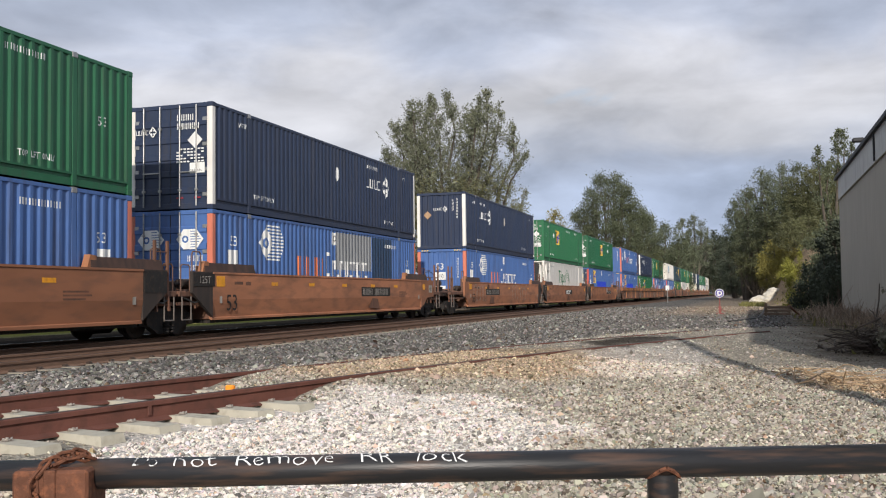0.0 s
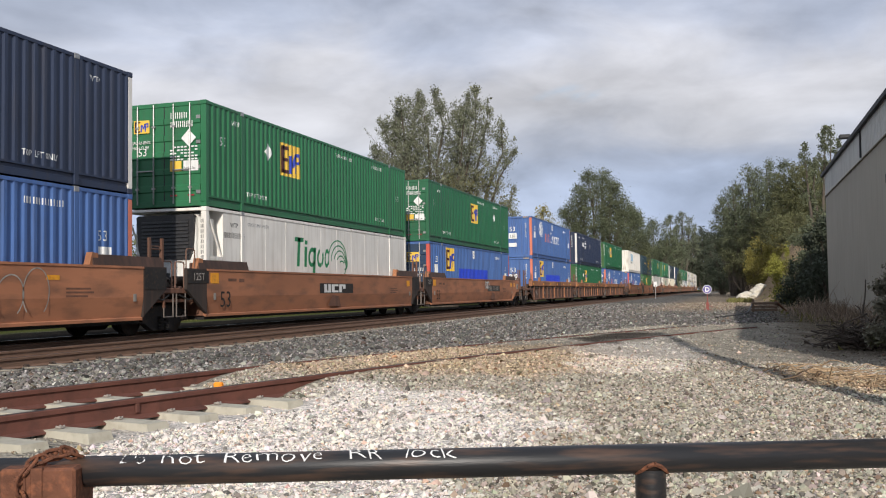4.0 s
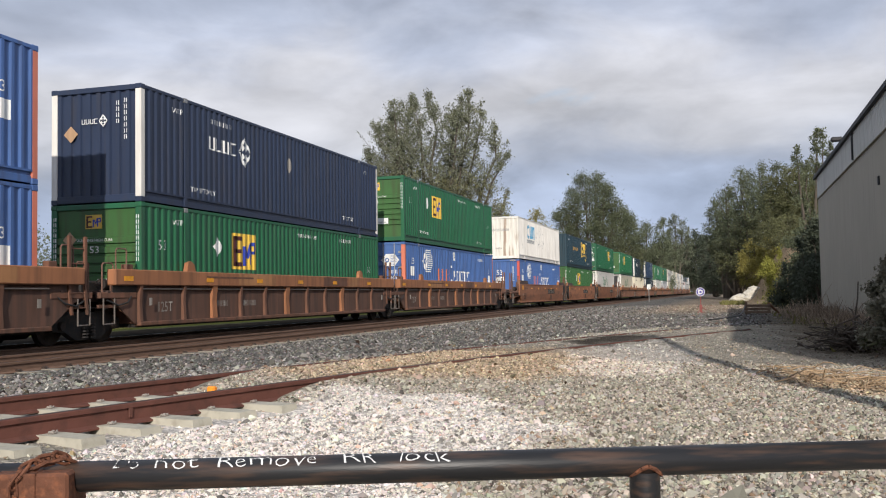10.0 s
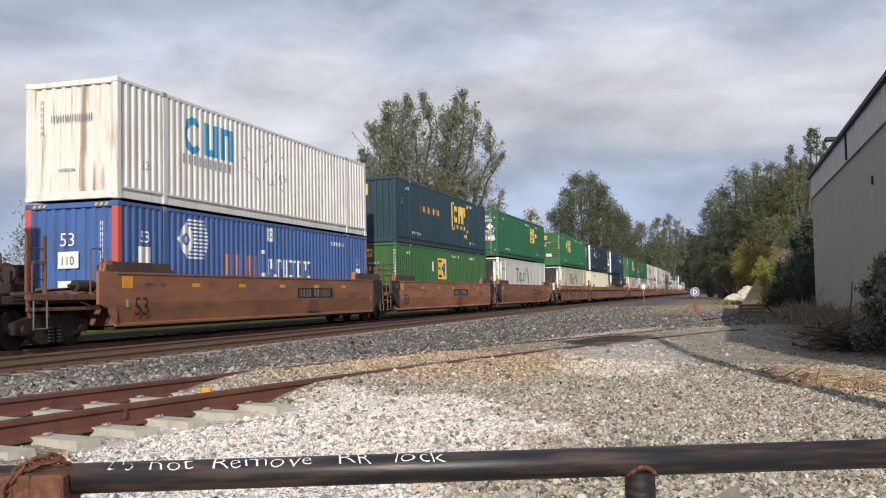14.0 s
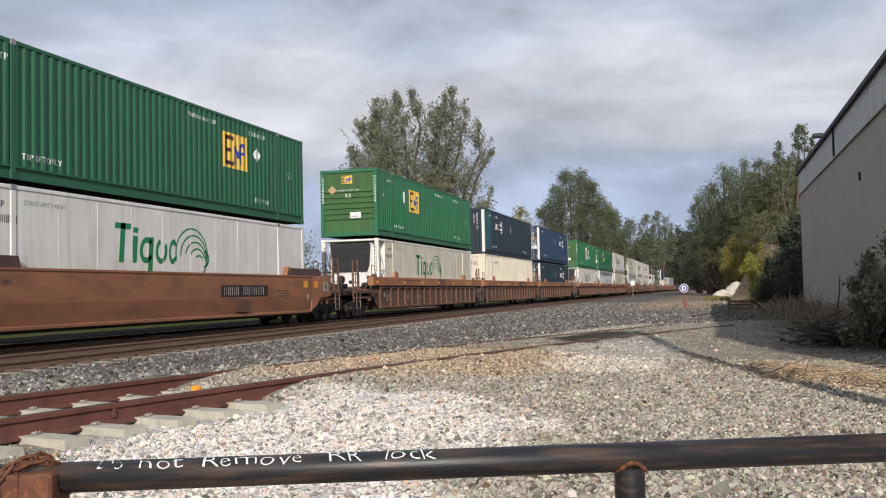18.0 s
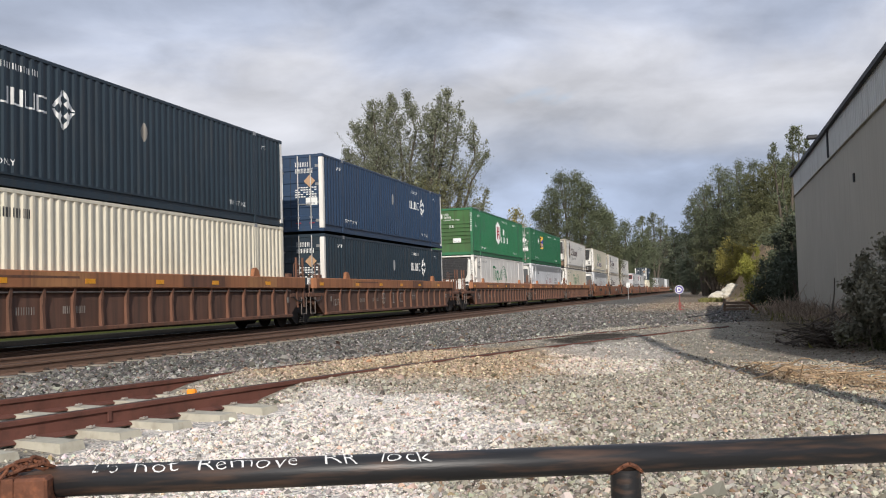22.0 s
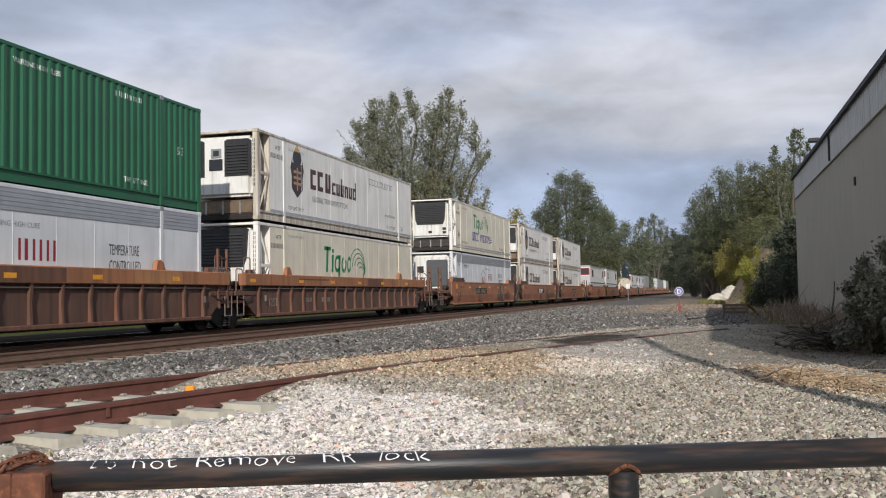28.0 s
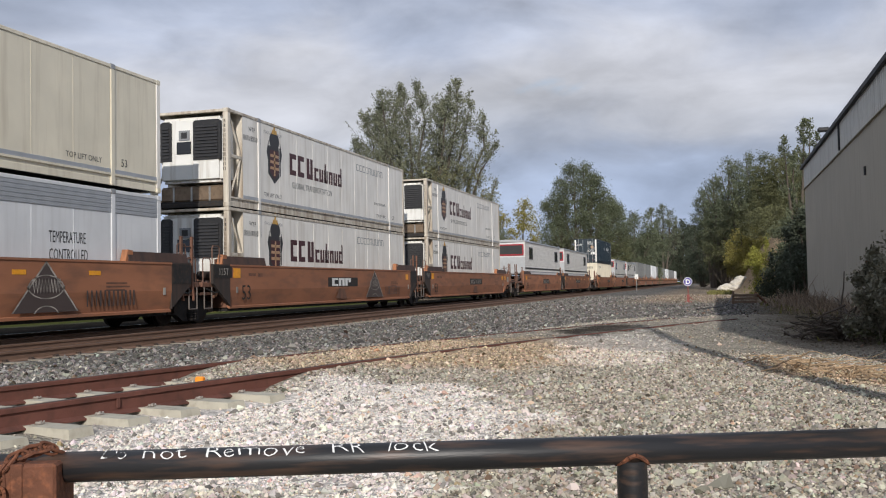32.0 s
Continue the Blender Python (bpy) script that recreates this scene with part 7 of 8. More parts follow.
def tree(x, y, height, stems, label, mat, seed, count=9000, size=0.16, second=None, second_share=0.0, foot=0.25, clump=0.9, upright=1.5, density=22, trunk=True, spire=False, boughs=0):
    """A tree: stems are (dx, dy, top share of the height, crown radius); crowns are many clumps strung along each stem."""
    g = np.random.default_rng(seed)
    t = thing("tree", pose(x, y, float(ground_height(np.array([x * 1.0]), np.array([y * 1.0]))[0]) - 0.1), label, "tree", "trees by the line")
    wood, C, S = Form(), [], []
    for dx, dy, share, rad in stems:
        top = height * share
        base = Vector((dx * 0.12, dy * 0.12, 0))
        pts = [base]
        for i in range(1, 7):
            f = i / 6
            pts.append(Vector((dx * (0.12 + 0.88 * f ** 0.7) + g.normal(0, 0.12) * rad * (0.9 if spire else 0.3), dy * (0.12 + 0.88 * f ** 0.7) + g.normal(0, 0.12) * rad * 0.3, top * f)))
        r0 = 0.018 * height
        for i in range(6):
            wood.tube(pts[i], pts[i + 1], r0 * (1 - i / 6.3), r0 * (1 - (i + 1) / 6.3), 7, False)
        if boughs:
            # rounded heads of many small leafy sprays at the ends of boughs
            mid_z, half = top * (0.5 + foot / 2), top * (0.5 - foot / 2)
            for k in range(boughs):
                dz = g.uniform(-0.85, 1.0)
                az = g.uniform(0, 2 * math.pi)
                w = math.sqrt(max(0.02, 1 - dz * dz)) * rad * (0.9 + 0.18 * math.sin(3 * az + seed + 4 * dz))
                e = g.uniform(0.35, 1.0) ** 0.6
                end = Vector((dx + w * e * math.cos(az), dy + w * e * math.sin(az), mid_z + half * dz * (0.94 + 0.06 * e)))
                i = max(0, min(5, int(6 * (end.z / top - 0.2))))
                root = pts[i]
                if k % 3 == 0:
                    bend = root.lerp(end, 0.6) + Vector((0, 0, -0.1 * rad))
                    wood.tube(root, bend, r0 * 0.22, r0 * 0.12, 5, False)
                    wood.tube(bend, end, r0 * 0.12, r0 * 0.03, 4, False)
                out = (end - Vector((dx, dy, mid_z * 0.8))).normalized()
                for j in range(7):
                    c = end + out * g.uniform(-0.25, 0.12) * rad + Vector(g.normal(0, 0.11 * rad, 3))
                    C.append(tuple(c))
                    q = clump * g.uniform(0.45, 1.15)
                    S.append((q, q, q * upright))
            continue
        n = max(4, int(density * rad * top * (1 - foot) / 22))
        for k in range(n):
            f = foot + (1 - foot) * g.random() ** 0.85
            u = (f - foot) / (1 - foot)
            ring_r = rad * (math.sin(math.pi * min(1.0, 0.18 + 0.82 * u)) ** 0.75 * 0.9 + 0.10) * (g.random() ** 0.45)
            az = g.uniform(0, 2 * math.pi)
            i = min(5, int(f * 6))
            p = pts[i].lerp(pts[i + 1], f * 6 - i)
            c = Vector((p.x + ring_r * math.cos(az), p.y + ring_r * math.sin(az), p.z + ring_r * 0.25 + g.normal(0, 0.2)))
            if spire:
                root = p
                reach = rad * (1.02 - u ** 1.8) ** 0.75 * g.uniform(0.3, 1.2)
                tip = root + Vector((reach * math.cos(az), reach * math.sin(az), reach * g.uniform(0.5, 1.1) + 0.25))
                for j in range(7):
                    e = 0.25 + 0.75 * j / 6
                    c2 = root.lerp(tip, e) + Vector((0, 0, -0.25 * reach * (1 - e) * e))
                    C.append(tuple(c2))
                    q = clump * (1.15 - 0.8 * e) * g.uniform(0.7, 1.3)
                    S.append((q, q, q * upright))
                if k % 2 == 0:
                    wood.tube(root, tip, r0 * 0.14 * (1.2 - u), r0 * 0.03, 4, False)
                continue
            C.append(tuple(c))
            q = clump * (0.55 + 0.55 * (1 - u)) * g.uniform(0.6, 1.25)
            S.append((q, q, q * upright))
            if k % 2 == 0:
                lo = pts[max(0, i - 1)].lerp(pts[i], g.random())
                mid = lo.lerp(c, 0.55) + Vector((0, 0, 0.15 * ring_r))
                wood.tube(lo, mid, r0 * 0.3 * (1 - u * 0.6), r0 * 0.18 * (1 - u * 0.6), 5, False)
                wood.tube(mid, c, r0 * 0.18 * (1 - u * 0.6), r0 * 0.06, 5, False)
        C.append(tuple(pts[-1]))
        S.append((clump * 0.3, clump * 0.3, clump * 0.8))
    if trunk:
        part("trunk", wood, M_BARK, t)
    C, S = np.array(C), np.array(S)
    V = leaves(g, C, S, int(count * 1.5), size)
    if second is not None:
        low = V.reshape(-1, 4, 3)
        pick = (low[:, 0, 2] < height * second_share * g.uniform(0.6, 1.3, len(low)))
        put("crown", leaf_mesh("crown", low[pick].reshape(-1, 3), second), t, "lighter lower leaves")
        V = low[~pick].reshape(-1, 3)
    put("crown", leaf_mesh("crown", V, mat), t)
    return t


def bearing(az, d):
    """A place d metres off at az degrees right of the track's direction."""
    return d * math.sin(radians(az)), d * math.cos(radians(az))


def build_trees():
    x, y = bearing(-17.2, 76)
    tree(x, y, 17.9, [(-6.4, 0, 0.66, 3.3), (-5.6, 0.6, 0.74, 3.6), (-4.8, 0.4, 0.86, 3.7), (-4.1, 0.2, 0.90, 3.4), (-3.3, -0.6, 0.95, 3.5), (-2.1, 0.6, 0.985, 3.4), (-1.1, -0.4, 0.93, 3.0), (0.3, -0.5, 0.97, 3.5), (1.2, 0.9, 0.90, 3.1), (2.1, -0.6, 0.95, 3.1), (2.9, 0.3, 0.975, 3.1), (3.6, 0.6, 0.88, 2.9), (5.0, 0.2, 0.82, 2.6), (5.6, -0.4, 0.68, 2.3), (6.1, 0.4, 0.52, 1.9), (-2.8, -1.2, 0.66, 3.8), (0.6, -1.4, 0.64, 3.6)],
         "tall grey-green tree with several pointed tops", L_PINE, 11, 98000, 0.085, L_AUTUMN, 0.5, 0.12, 0.36, 1.5, 58, spire=True)
    x, y = bearing(-11.7, 105)
    tree(x, y, 10.3, [(-1.5, 0, 0.9, 1.7), (1.3, 0, 1.0, 1.6)], "small yellow-green tree behind the train", L_YELLOW, 12, 7000, 0.12, None, 0, 0.2, 0.45, 1.0, 40, boughs=45)
    x, y = bearing(-13.2, 100)
    tree(x, y, 10.8, [(0, 0, 1.0, 1.8)], "small pale green tree behind the train", L_PALE, 19, 4500, 0.10, None, 0, 0.2, 0.4, 1.0, 40, boughs=45)
    x, y = bearing(-7.8, 158)
    tree(x, y, 21.3, [(-4.6, 0, 0.74, 2.6), (-3.0, 0.5, 0.87, 2.8), (-0.9, -0.4, 0.98, 3.0), (1.0, 0.5, 1.0, 2.9), (2.6, -0.3, 0.92, 2.6), (4.4, 0, 0.78, 2.4), (6.2, 0, 0.66, 2.2)], "broad dark olive tree", L_DARK, 13, 92000, 0.13, L_OLIVE, 0.35, 0.08, 0.75, 0.9, 26, boughs=120)
    x, y = bearing(-4.9, 240)
    tree(x, y, 21.5, [(-3.5, 0, 1.0, 4.2), (1.6, 0, 0.85, 4.2), (5.5, 0, 0.7, 3.6)], "dark olive tree behind the train", L_DARK, 14, 24000, 0.2, None, 0, 0.05, 0.9, 1.0, 30, boughs=80)
    x, y = bearing(-3.05, 385)
    tree(x, y, 32.5, [(-3.6, 0, 0.93, 4.2), (1.2, 0, 1.0, 4.0), (4.4, 0, 0.9, 3.6)], "thin pale tree with gaps", L_PALE, 15, 9000, 0.28, None, 0, 0.35, 0.9, 1.0, 16, boughs=32)
    for k, (az, d, h, r) in enumerate(((-2.5, 430, 25.0, 5.6), (-1.8, 420, 27.0, 6.0), (-1.2, 430, 25.0, 6.0), (-0.5, 450, 20.0, 6.0), (0.2, 450, 20.5, 6.2), (-3.9, 400, 20.0, 6.0), (0.9, 430, 24, 6.5), (-3.3, 420, 22.0, 6.0), (-4.6, 380, 19.0, 6.0))):
        x, y = bearing(az, d)
        tree(x, y, h, [(-3.4, 0, 0.92, r * 0.8), (0.4, 0, 1.0, r * 0.85), (4.0, 0, 0.86, r * 0.8)], "dark distant tree closing the view along the line", L_DEEP, 30 + k, 14000, 0.36, None, 0, 0.02, 1.3, 0.9, 44, boughs=60)
    for k, (az, d, h, r, m, foot) in enumerate(((-0.1, 150, 17.0, 2.5, L_DARK, 0.42), (0.55, 138, 18.2, 3.0, L_DARK, 0.12), (1.5, 134, 18.6, 3.1, L_DARK, 0.05), (2.5, 130, 17.8, 3.0, L_DARK, 0.05), (3.4, 128, 17.0, 3.0, L_OLIVE, 0.05), (4.3, 126, 17.6, 3.0, L_OLIVE, 0.05), (5.1, 124, 17.2, 3.0, L_OLIVE, 0.05),
                                                  (1.2, 165, 14.0, 4.0, L_DEEP, 0.02), (2.9, 155, 13.5, 4.0, L_DEEP, 0.02), (0.2, 172, 14.5, 3.6, L_DEEP, 0.02), (-0.7, 190, 13.5, 3.0, L_DEEP, 0.02), (2.0, 118, 7.6, 1.6, L_YELLOW, 0.02), (1.55, 126, 6.6, 1.3, L_YELLOW, 0.02), (3.0, 112, 9.5, 2.2, L_OLIVE, 0.02))):
        x, y = bearing(az, d)
        z = float(ground_height(np.array([x]), np.array([y]))[0])
        tree(x, y, h - z, [(-1.3, 0, 0.88, r * 0.8), (0.9, 0.3, 1.0, r * 0.85), (0.1, -0.6, 0.7, r)], "green tree on the bank beside the shed", m, 50 + k, 24000 if h > 10 else 7000, 0.1, L_OLIVE if m is L_DARK else None, 0.4, foot, 0.42, 0.8, 40, boughs=80 if h > 10 else 40)
    x, y = bearing(4.8, 74)
    tree(x, y, 12.9, [(-1.15, 0, 0.90, 0.95), (-0.4, 0, 0.80, 0.9), (0.3, 0, 1.0, 0.95), (0.75, 0, 0.98, 0.8), (1.3, 0, 0.92, 0.8)], "thin bare-branched tree behind the shed", L_DARK, 70, 6500, 0.085, None, 0, 0.45, 0.26, 1.0, 80, spire=True)
    # bushes
    for k, (bx, by, h, r, m, n, s) in enumerate(((3.7, 60, 2.7, 0.9, L_DEEP, 6200, 0.09), (4.5, 58, 4.6, 1.1, L_DEEP, 8500, 0.09), (5.0, 66, 5.6, 1.5, L_DARK, 7200, 0.10), (3.2, 73, 3.9, 0.75, L_BUSH, 6500, 0.07), (5.0, 56, 5.6, 1.1, L_DEEP, 6200, 0.09))):
        tree(bx, by, h, [(-0.4, 0, 0.85, r), (0.5, 0.2, 1.0, r), (0, -0.4, 0.7, r)], "dense dark bush at the corner of the shed", m, 80 + k, n, s, None, 0, 0.02, 0.5, 1.0, 60)
    for k, (bx, by, h, r) in enumerate(((3.1, 18.9, 1.75, 0.6), (3.4, 17.4, 2.0, 0.75), (2.75, 17.0, 0.95, 0.55), (2.95, 18.1, 1.35, 0.6))):
        tree(bx, by, h, [(-0.25, 0.1, 0.9, r), (0.25, -0.1, 1.0, r)], "sprawling grey-green bush against the shed wall", L_SCRUB, 90 + k, 5200, 0.045, L_OLIVE, 0.3, 0.05, 0.22, 1.0, 120)


def far_woods():
    """A low belt of trees far off behind the train."""
    g = np.random.default_rng(7)
    C, S = [], []
    for k in range(1000):
        az = g.uniform(-60, -21)
        d = g.uniform(150, 240)
        x, y = bearing(az, d)
        h = (9.5 + 3.5 * math.sin(az * 0.9) + 2.6 * math.sin(az * 2.3 + 1) + 1.2 * math.sin(az * 6.1)) * min(1.0, 0.35 + (-21 - az) / 6)
        for j in range(4):
            C.append((x + g.normal(0, 1.2), y, max(0.6, h * g.random() ** 0.8)))
            q = g.uniform(0.7, 1.6)
            S.append((q, q, q))
    V = leaves(g, np.array(C), np.array(S), 90000, 0.26)
    tagged(new("far_woods", leaf_mesh("far_woods", V, L_DARK)), "low dark woods far behind the train", "woods", kind="stuff")
    V = []
    for k in range(620):
        y = g.uniform(60, 420)
        V.append((-24 - g.random() * 22 - 0.09 * y, y, g.random() * (0.9 + 0.008 * y)))
    V = leaves(g, np.array(V), np.full((len(V), 3), 1.0) * np.array((1, 1, 0.45)), 36000, 0.17)
    tagged(new("trackside_scrub", leaf_mesh("trackside_scrub", V, L_OLIVE)), "scrub along the far side of the line", "scrub", kind="stuff")


def grass_tufts():
    """Grass blades along the far side of the line, by the shed and at the edges of the yard."""
    g = np.random.default_rng(9)
    P, H = [], []
    for _ in range(9000):
        P.append((-24.5 - g.random() ** 1.5 * 6, g.uniform(8, 110)))
        H.append(g.uniform(0.04, 0.14))
    for _ in range(160):
        x, y = 3.1 + g.normal(0, 0.7), g.uniform(18, 48)
        if x < 4.1:
            P.append((x, y))
            H.append(g.uniform(0.05, 0.22))
    for _ in range(500):
        P.append((g.uniform(-0.6, 1.2), g.uniform(78, 86)))
        H.append(g.uniform(0.15, 0.4))
    P, H = np.array(P), np.array(H)
    n = len(P)
    z = ground_height(P[:, 0], P[:, 1])
    a = g.uniform(0, 2 * np.pi, n)
    w = 0.02 + 0.0012 * P[:, 1]
    lean = g.normal(0, 0.35, (n, 2)) * H[:, None]
    base = np.stack([P[:, 0], P[:, 1], z - 0.01], 1)
    dv = np.stack([np.cos(a) * w, np.sin(a) * w, np.zeros(n)], 1)
    tip = base + np.stack([lean[:, 0], lean[:, 1], H], 1)
    V = np.stack([base - dv, base + dv, tip], 1).reshape(-1, 3)
    tagged(new("grass", raw_mesh("grass", V, np.arange(3 * n).reshape(n, 3), M_GRASS)), "yellow-green grass beside the line", "grass", kind="stuff")


def dead_weeds():
    """Dry brown stalks and brambles along the foot of the shed wall and beside the brush."""
    g = np.random.default_rng(15)
    n = 5200
    y = g.uniform(18, 50, n)
    x = 4.1 - np.abs(g.normal(0, 0.75, n)) * (0.6 + 0.5 * np.sin(y * 0.9) ** 2)
    keep = (x > 1.4) & (np.hypot(x - 2.0, y - 18.4) > 0.3)
    x, y = x[keep], y[keep]
    n = len(x)
    tall = g.lognormal(np.log(0.24), 0.5, n) * np.clip((x - 1.0) / 2.2, 0.25, 1.0)
    base = np.stack([x, y, ground_height(x, y) - 0.02], 1)
    lean = g.normal(0, 0.4, (n, 2)) * tall[:, None]
    mid = base + np.stack([lean[:, 0] * 0.35, lean[:, 1] * 0.35, tall * 0.6], 1)
    tip = base + np.stack([lean[:, 0], lean[:, 1], tall], 1)
    a = g.uniform(0, 2 * np.pi, n)
    wide = 0.006 + 0.0003 * y
    dv = np.stack([np.cos(a) * wide, np.sin(a) * wide, np.zeros(n)], 1)
    V = np.stack([base - dv, base + dv, mid + dv * 0.7, mid - dv * 0.7, mid - dv * 0.7, mid + dv * 0.7, tip + dv * 0.2, tip - dv * 0.2], 1).reshape(-1, 3)
    tagged(new("dead_weeds", raw_mesh("dead_weeds", V, np.arange(8 * n).reshape(2 * n, 4), M_WEEDS)), "dry brown weeds along the foot of the shed wall", "weeds", kind="stuff")


M_WEEDS = material("dry_brown_weeds", (0.25, 0.19, 0.14), 0.9, 0, 0.3, 0.8, island=0.45)
M_GRASS = material("yellow_green_grass", (0.16, 0.15, 0.045), 0.8, 0, 0.3, 0.4, island=0.4)
build_trees()
far_woods()
grass_tufts()
dead_weeds()


# ---- yard clutter ----
def stick(f, a, b, r, g, bend=0.15, n=4):
    a, b = Vector(a), Vector(b)
    prev = a
    for i in range(1, n + 1):
        p = a.lerp(b, i / n)
        if i < n:
            p += Vector(g.normal(0, bend, 3)) * (b - a).length * 0.2
        f.tube(prev, p, r * (1 - 0.6 * (i - 1) / n), r * (1 - 0.6 * i / n), 5, i == n)
        prev = p


M_TWIG = material("dry_grey_twigs", (0.075, 0.058, 0.046), 0.9, 0, 0.3, 6, island=0.35)
M_STRAW = material("dry_straw_stalks", (0.40, 0.28, 0.17), 0.9, 0, 0.2, 6, island=0.3)


def build_brush():
    g = np.random.default_rng(21)
    pile = thing("brush_pile", pose(1.98, 18.4, 0), "heap of dead grey branches on the ground", "brush pile")
    for k in range(130):
        a = g.uniform(0, math.pi)
        L = g.uniform(0.35, 0.95)
        c = Vector((g.normal(0, 0.3), g.normal(0, 0.3), 0.06 + abs(g.normal(0, 0.2))))
        d = Vector((math.cos(a), math.sin(a) * 0.7, g.normal(0, 0.35))).normalized() * L / 2
        f = Form()
        p0, p1 = c - d, c + d
        p0.z, p1.z = max(0.02, p0.z), max(0.02, p1.z)
        stick(f, p0, p1, g.uniform(0.006, 0.022), g)
        part("branch", f, M_TWIG if k % 4 else M_BARK, pile)
    f = Form()
    stick(f, (0.15, 0.3, 0), (0.3, 0.35, 1.25), 0.025, g, 0.03)
    part("branch", f, M_BARK, pile)
    dry = Form()
    for k in range(85):
        q = g.random()
        x, y = 0.35 + 1.5 * q + g.normal(0, 0.22), 13.6 - 2.0 * q + g.normal(0, 0.55)
        a = -0.75 + g.normal(0, 0.7)
        L = g.uniform(0.15, 1.2)
        z = float(ground_height(np.array([x]), np.array([y]))[0]) + 0.035
        stick(dry, (x, y, z), (x + L * math.cos(a), y + L * math.sin(a), z + abs(g.normal(0, 0.03))), g.uniform(0.004, 0.011), g, 0.3, 4)
    tagged(new("dry_stalks", dry.mesh("dry_stalks", M_STRAW, tidy=False)), "dry straw-coloured stalks lying on the gravel", "dry stalks", kind="stuff")


def build_sign():
    s = thing("track_sign", pose(-1.42, 52.0, 0), "round violet sign with a white letter on a red stand", "railway sign")
    part("stand", Form().soft_box(-0.07, 0.07, -0.06, 0.06, -0.05, 0.42, 0.01).tube((0, 0, 0.4), (0, 0, 0.95), 0.025), M_SIGN_RED, s, "red switch stand")
    part("lever", Form().tube((0.05, -0.02, 0.3), (0.28, -0.1, 0.12), 0.018).soft_box(-0.18, 0.18, -0.12, 0.12, -0.02, 0.05, 0.01), M_SIGN_RED, s)
    part("disc", Form().tube((0, -0.02, 1.1), (0, 0.0, 1.1), 0.235, n=32), M_SIGN_RIM, s, "violet-blue sign disc")
    part("disc_rim", Form().add([(r * math.cos(t), -0.024, 1.1 + r * math.sin(t)) for t in [2 * math.pi * k / 32 for k in range(32)] for r in (0.2, 0.235)],
         [(2 * k, 2 * k + 1, (2 * k + 3) % 64, (2 * k + 2) % 64) for k in range(32)]), D_GREYWHITE, s, "pale rim")
    f = Form()
    for p in moved(letters_from("D", 0.34, -0.014), -0.12, 1.1 - 0.12):
        f.add([(u, -0.026, w) for u, w in p], [tuple(range(len(p)))])
    part("letter", f, D_WHITE, s, "white letter")
    # a low marker post between the tracks farther on
    p = thing("marker_post", pose(-9.3, 118, 0), "thin white marker post beside the line", "post")
    part("shaft", Form().tube((0, 0, -0.1), (0, 0, 1.7), 0.05), M_STEEL, p)
    part("plate", Form().soft_box(-0.22, 0.22, -0.03, 0.03, 1.5, 2.1, 0.01), D_WHITE, p)


M_SIGN_RED = material("faded_red_sign_paint", (0.26, 0.07, 0.06), 0.7, 0, 0.2, 6, RUST, 0.5)
M_SIGN_RIM = material("violet_blue_sign_paint", (0.10, 0.08, 0.33), 0.5, 0, 0.08, 6)
D_GREYWHITE = material("pale_rim_paint", (0.55, 0.55, 0.62), 0.5, 0, 0.06, 5)
M_ROCK = material("pale_rock", (0.58, 0.54, 0.46), 0.95, 0, 0.15, 2, (0.35, 0.3, 0.23), 0.5, bump=0.6, bump_scale=12)


def boulder(parent, x, y, z, sx, sy, sz, seed):
    g = random.Random(seed)
    b = bmesh.new()
    bmesh.ops.create_icosphere(b, subdivisions=3, radius=1)
    o = Vector((g.random() * 20, g.random() * 20, g.random() * 20))
    for v in b.verts:
        n = noise.noise(v.co * 1.3 + o) * 0.35 + noise.noise(v.co * 3.5 + o) * 0.14
        v.co = Vector((v.co.x * sx, v.co.y * sy, v.co.z * sz)) * (1 + n)
    f = Form()
    b.verts.index_update()
    f.add([v.co for v in b.verts], [[v.index for v in p.verts] for p in b.faces])
    b.free()
    part("boulder", f, M_ROCK, parent, m=pose(x, y, z, 0, 0, seed * 37))


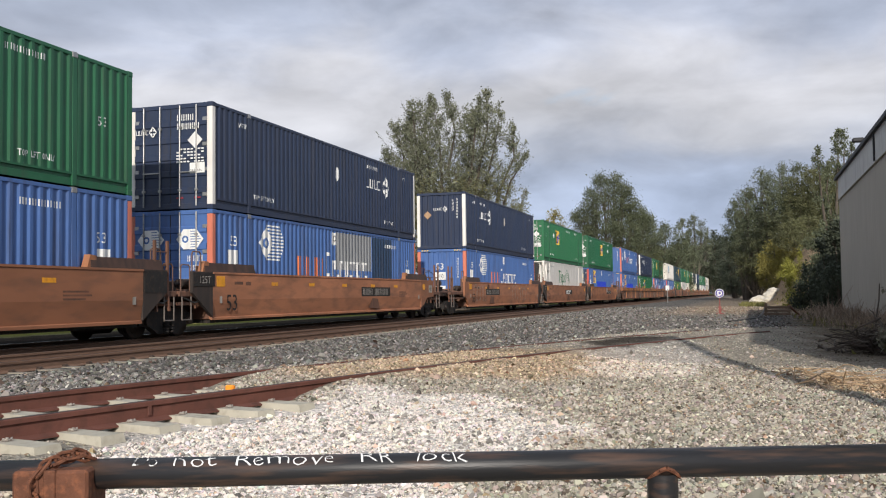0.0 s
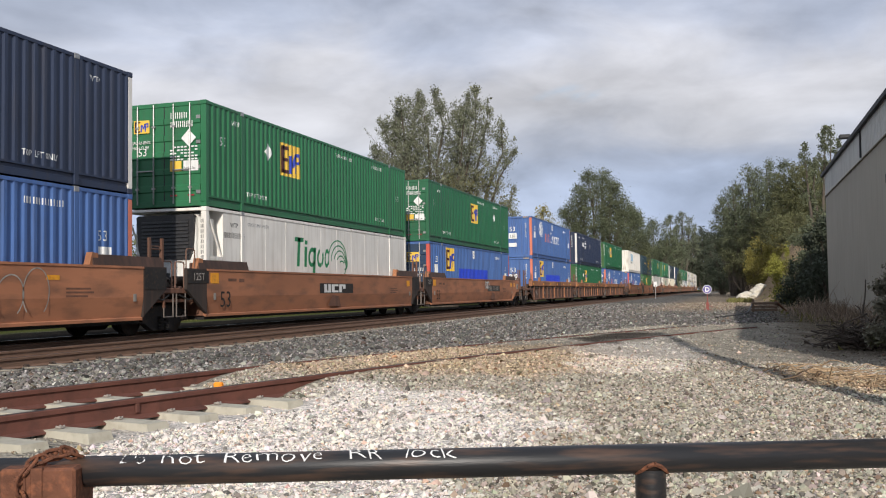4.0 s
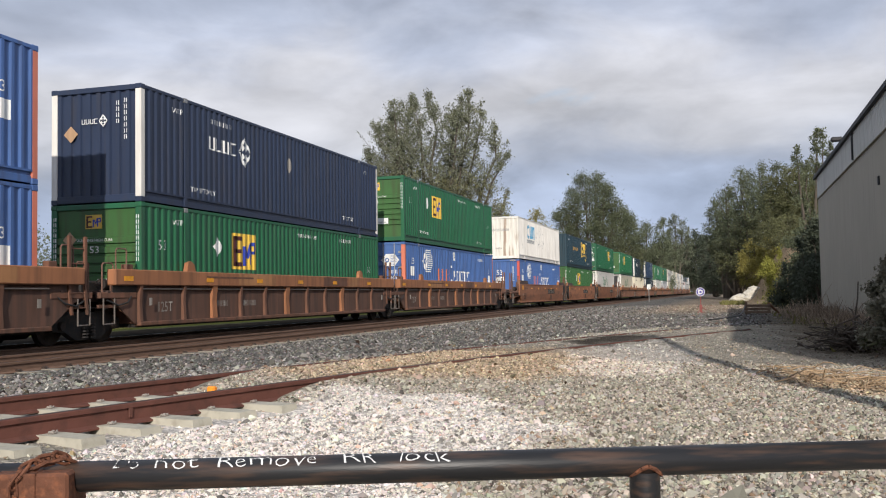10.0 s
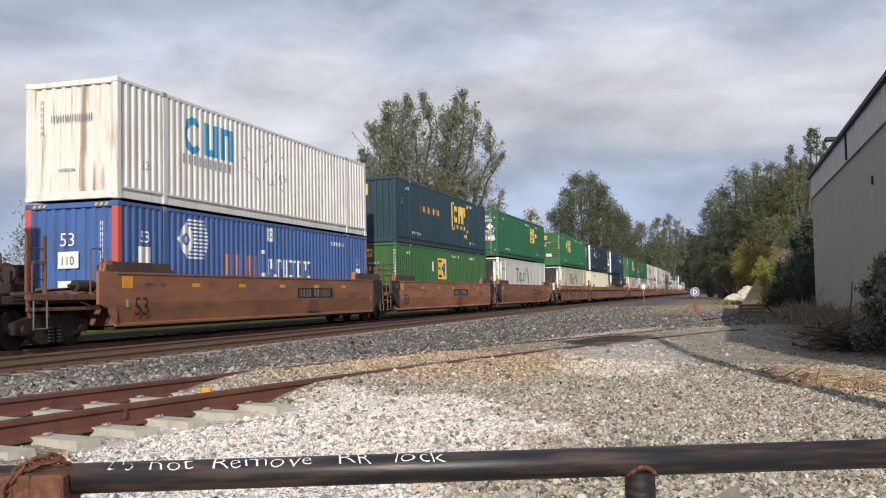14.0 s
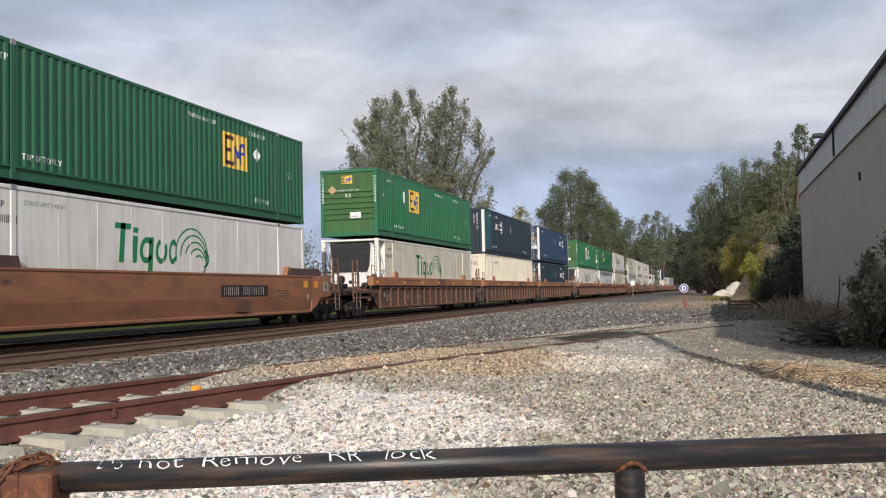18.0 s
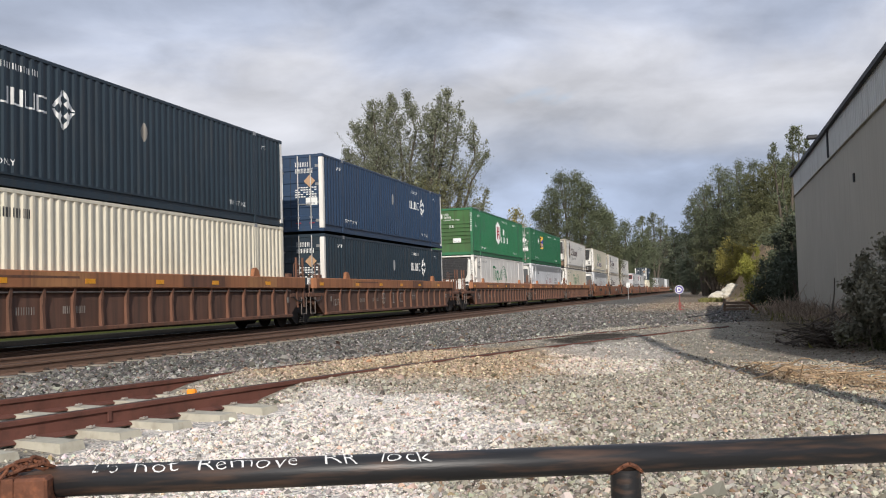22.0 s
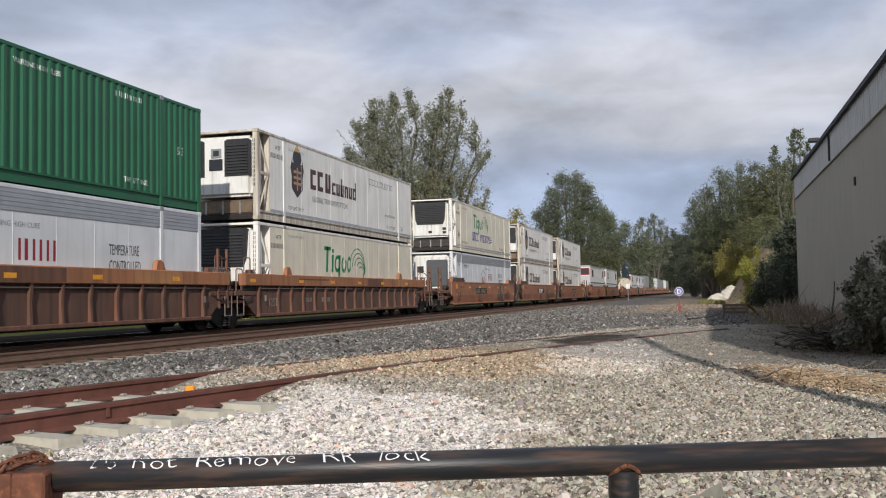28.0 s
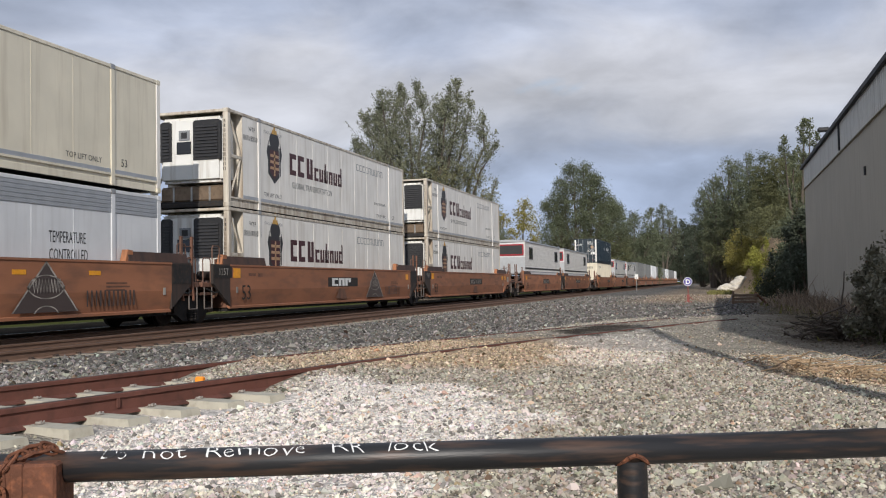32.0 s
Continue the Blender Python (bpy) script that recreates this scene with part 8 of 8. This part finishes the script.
def build_rocks():
    r = thing("rock_pile", pose(1.75, 108, 0), "pile of pale broken rock at the foot of the bank", "rock pile")
    for k, (x, y, z, a, b, c) in enumerate(((-0.6, 0, 0.35, 0.9, 0.8, 0.55), (0.5, 0.2, 0.75, 0.9, 0.8, 0.6), (1.2, 0.6, 0.6, 0.7, 0.7, 0.5), (-1.1, -0.4, 0.2, 0.5, 0.5, 0.3), (0.3, -0.5, 0.25, 0.7, 0.5, 0.4), (0.9, 1.2, 1.3, 0.7, 0.7, 0.5), (1.4, -0.3, 0.2, 0.5, 0.4, 0.3))):
        boulder(r, x * 1.05, y, z * 0.9, a * 0.9, b, c * 0.9, k + 1)
    bump = thing("bumping_post", pose(1.28, 46.5, 0), "old timber and steel bumping post across a track end", "bumping post")
    for x in (-0.5, 0.5):
        part("upright", Form().soft_box(x - 0.05, x + 0.05, -0.06, 0.06, -0.1, 0.62 if x < 0 else 0.5, 0.012), M_TIMBER, bump)
        part("strut", Form().tube((x, 0.0, 0.5), (x + 0.05 + 0.5 * (x > 0), 1.9, 0.0), 0.06), M_RUSTY, bump)
    for k in range(3):
        part("plank", Form().soft_box(-0.58, 0.58, -0.13, -0.08, 0.06 + 0.15 * k, 0.17 + 0.15 * k, 0.01), M_TIMBER, bump)
    cable = thing("loose_cable", None, "dark cable curling over the gravel", "cable")
    f, prev = Form(), None
    for k in range(25):
        t = k / 24
        p = Vector((-0.75 + 1.5 * t, 37.5 + 9 * t ** 1.6, 0.04 + 6.0 * max(0, t - 0.75) ** 2))
        if prev is not None:
            f.tube(prev, p, 0.03, n=6)
        prev = p
    part("cable", f, M_BLACK_PL, cable)
    # bright marker on the siding rail
    mk = thing("rail_flag", pose(siding_x(8.9) - 0.62, 9.1, 0.0), "small orange plastic marker beside the rail", "marker")
    part("flag", Form().soft_box(-0.05, 0.05, -0.035, 0.035, 0.1, 0.19, 0.015), M_FLAG, mk)


M_FLAG = material("orange_plastic", (0.9, 0.28, 0.02), 0.5, 0, 0.1, 20, (0.9, 0.5, 0.05), 0.5)
build_brush()
build_sign()
build_rocks()

motions()
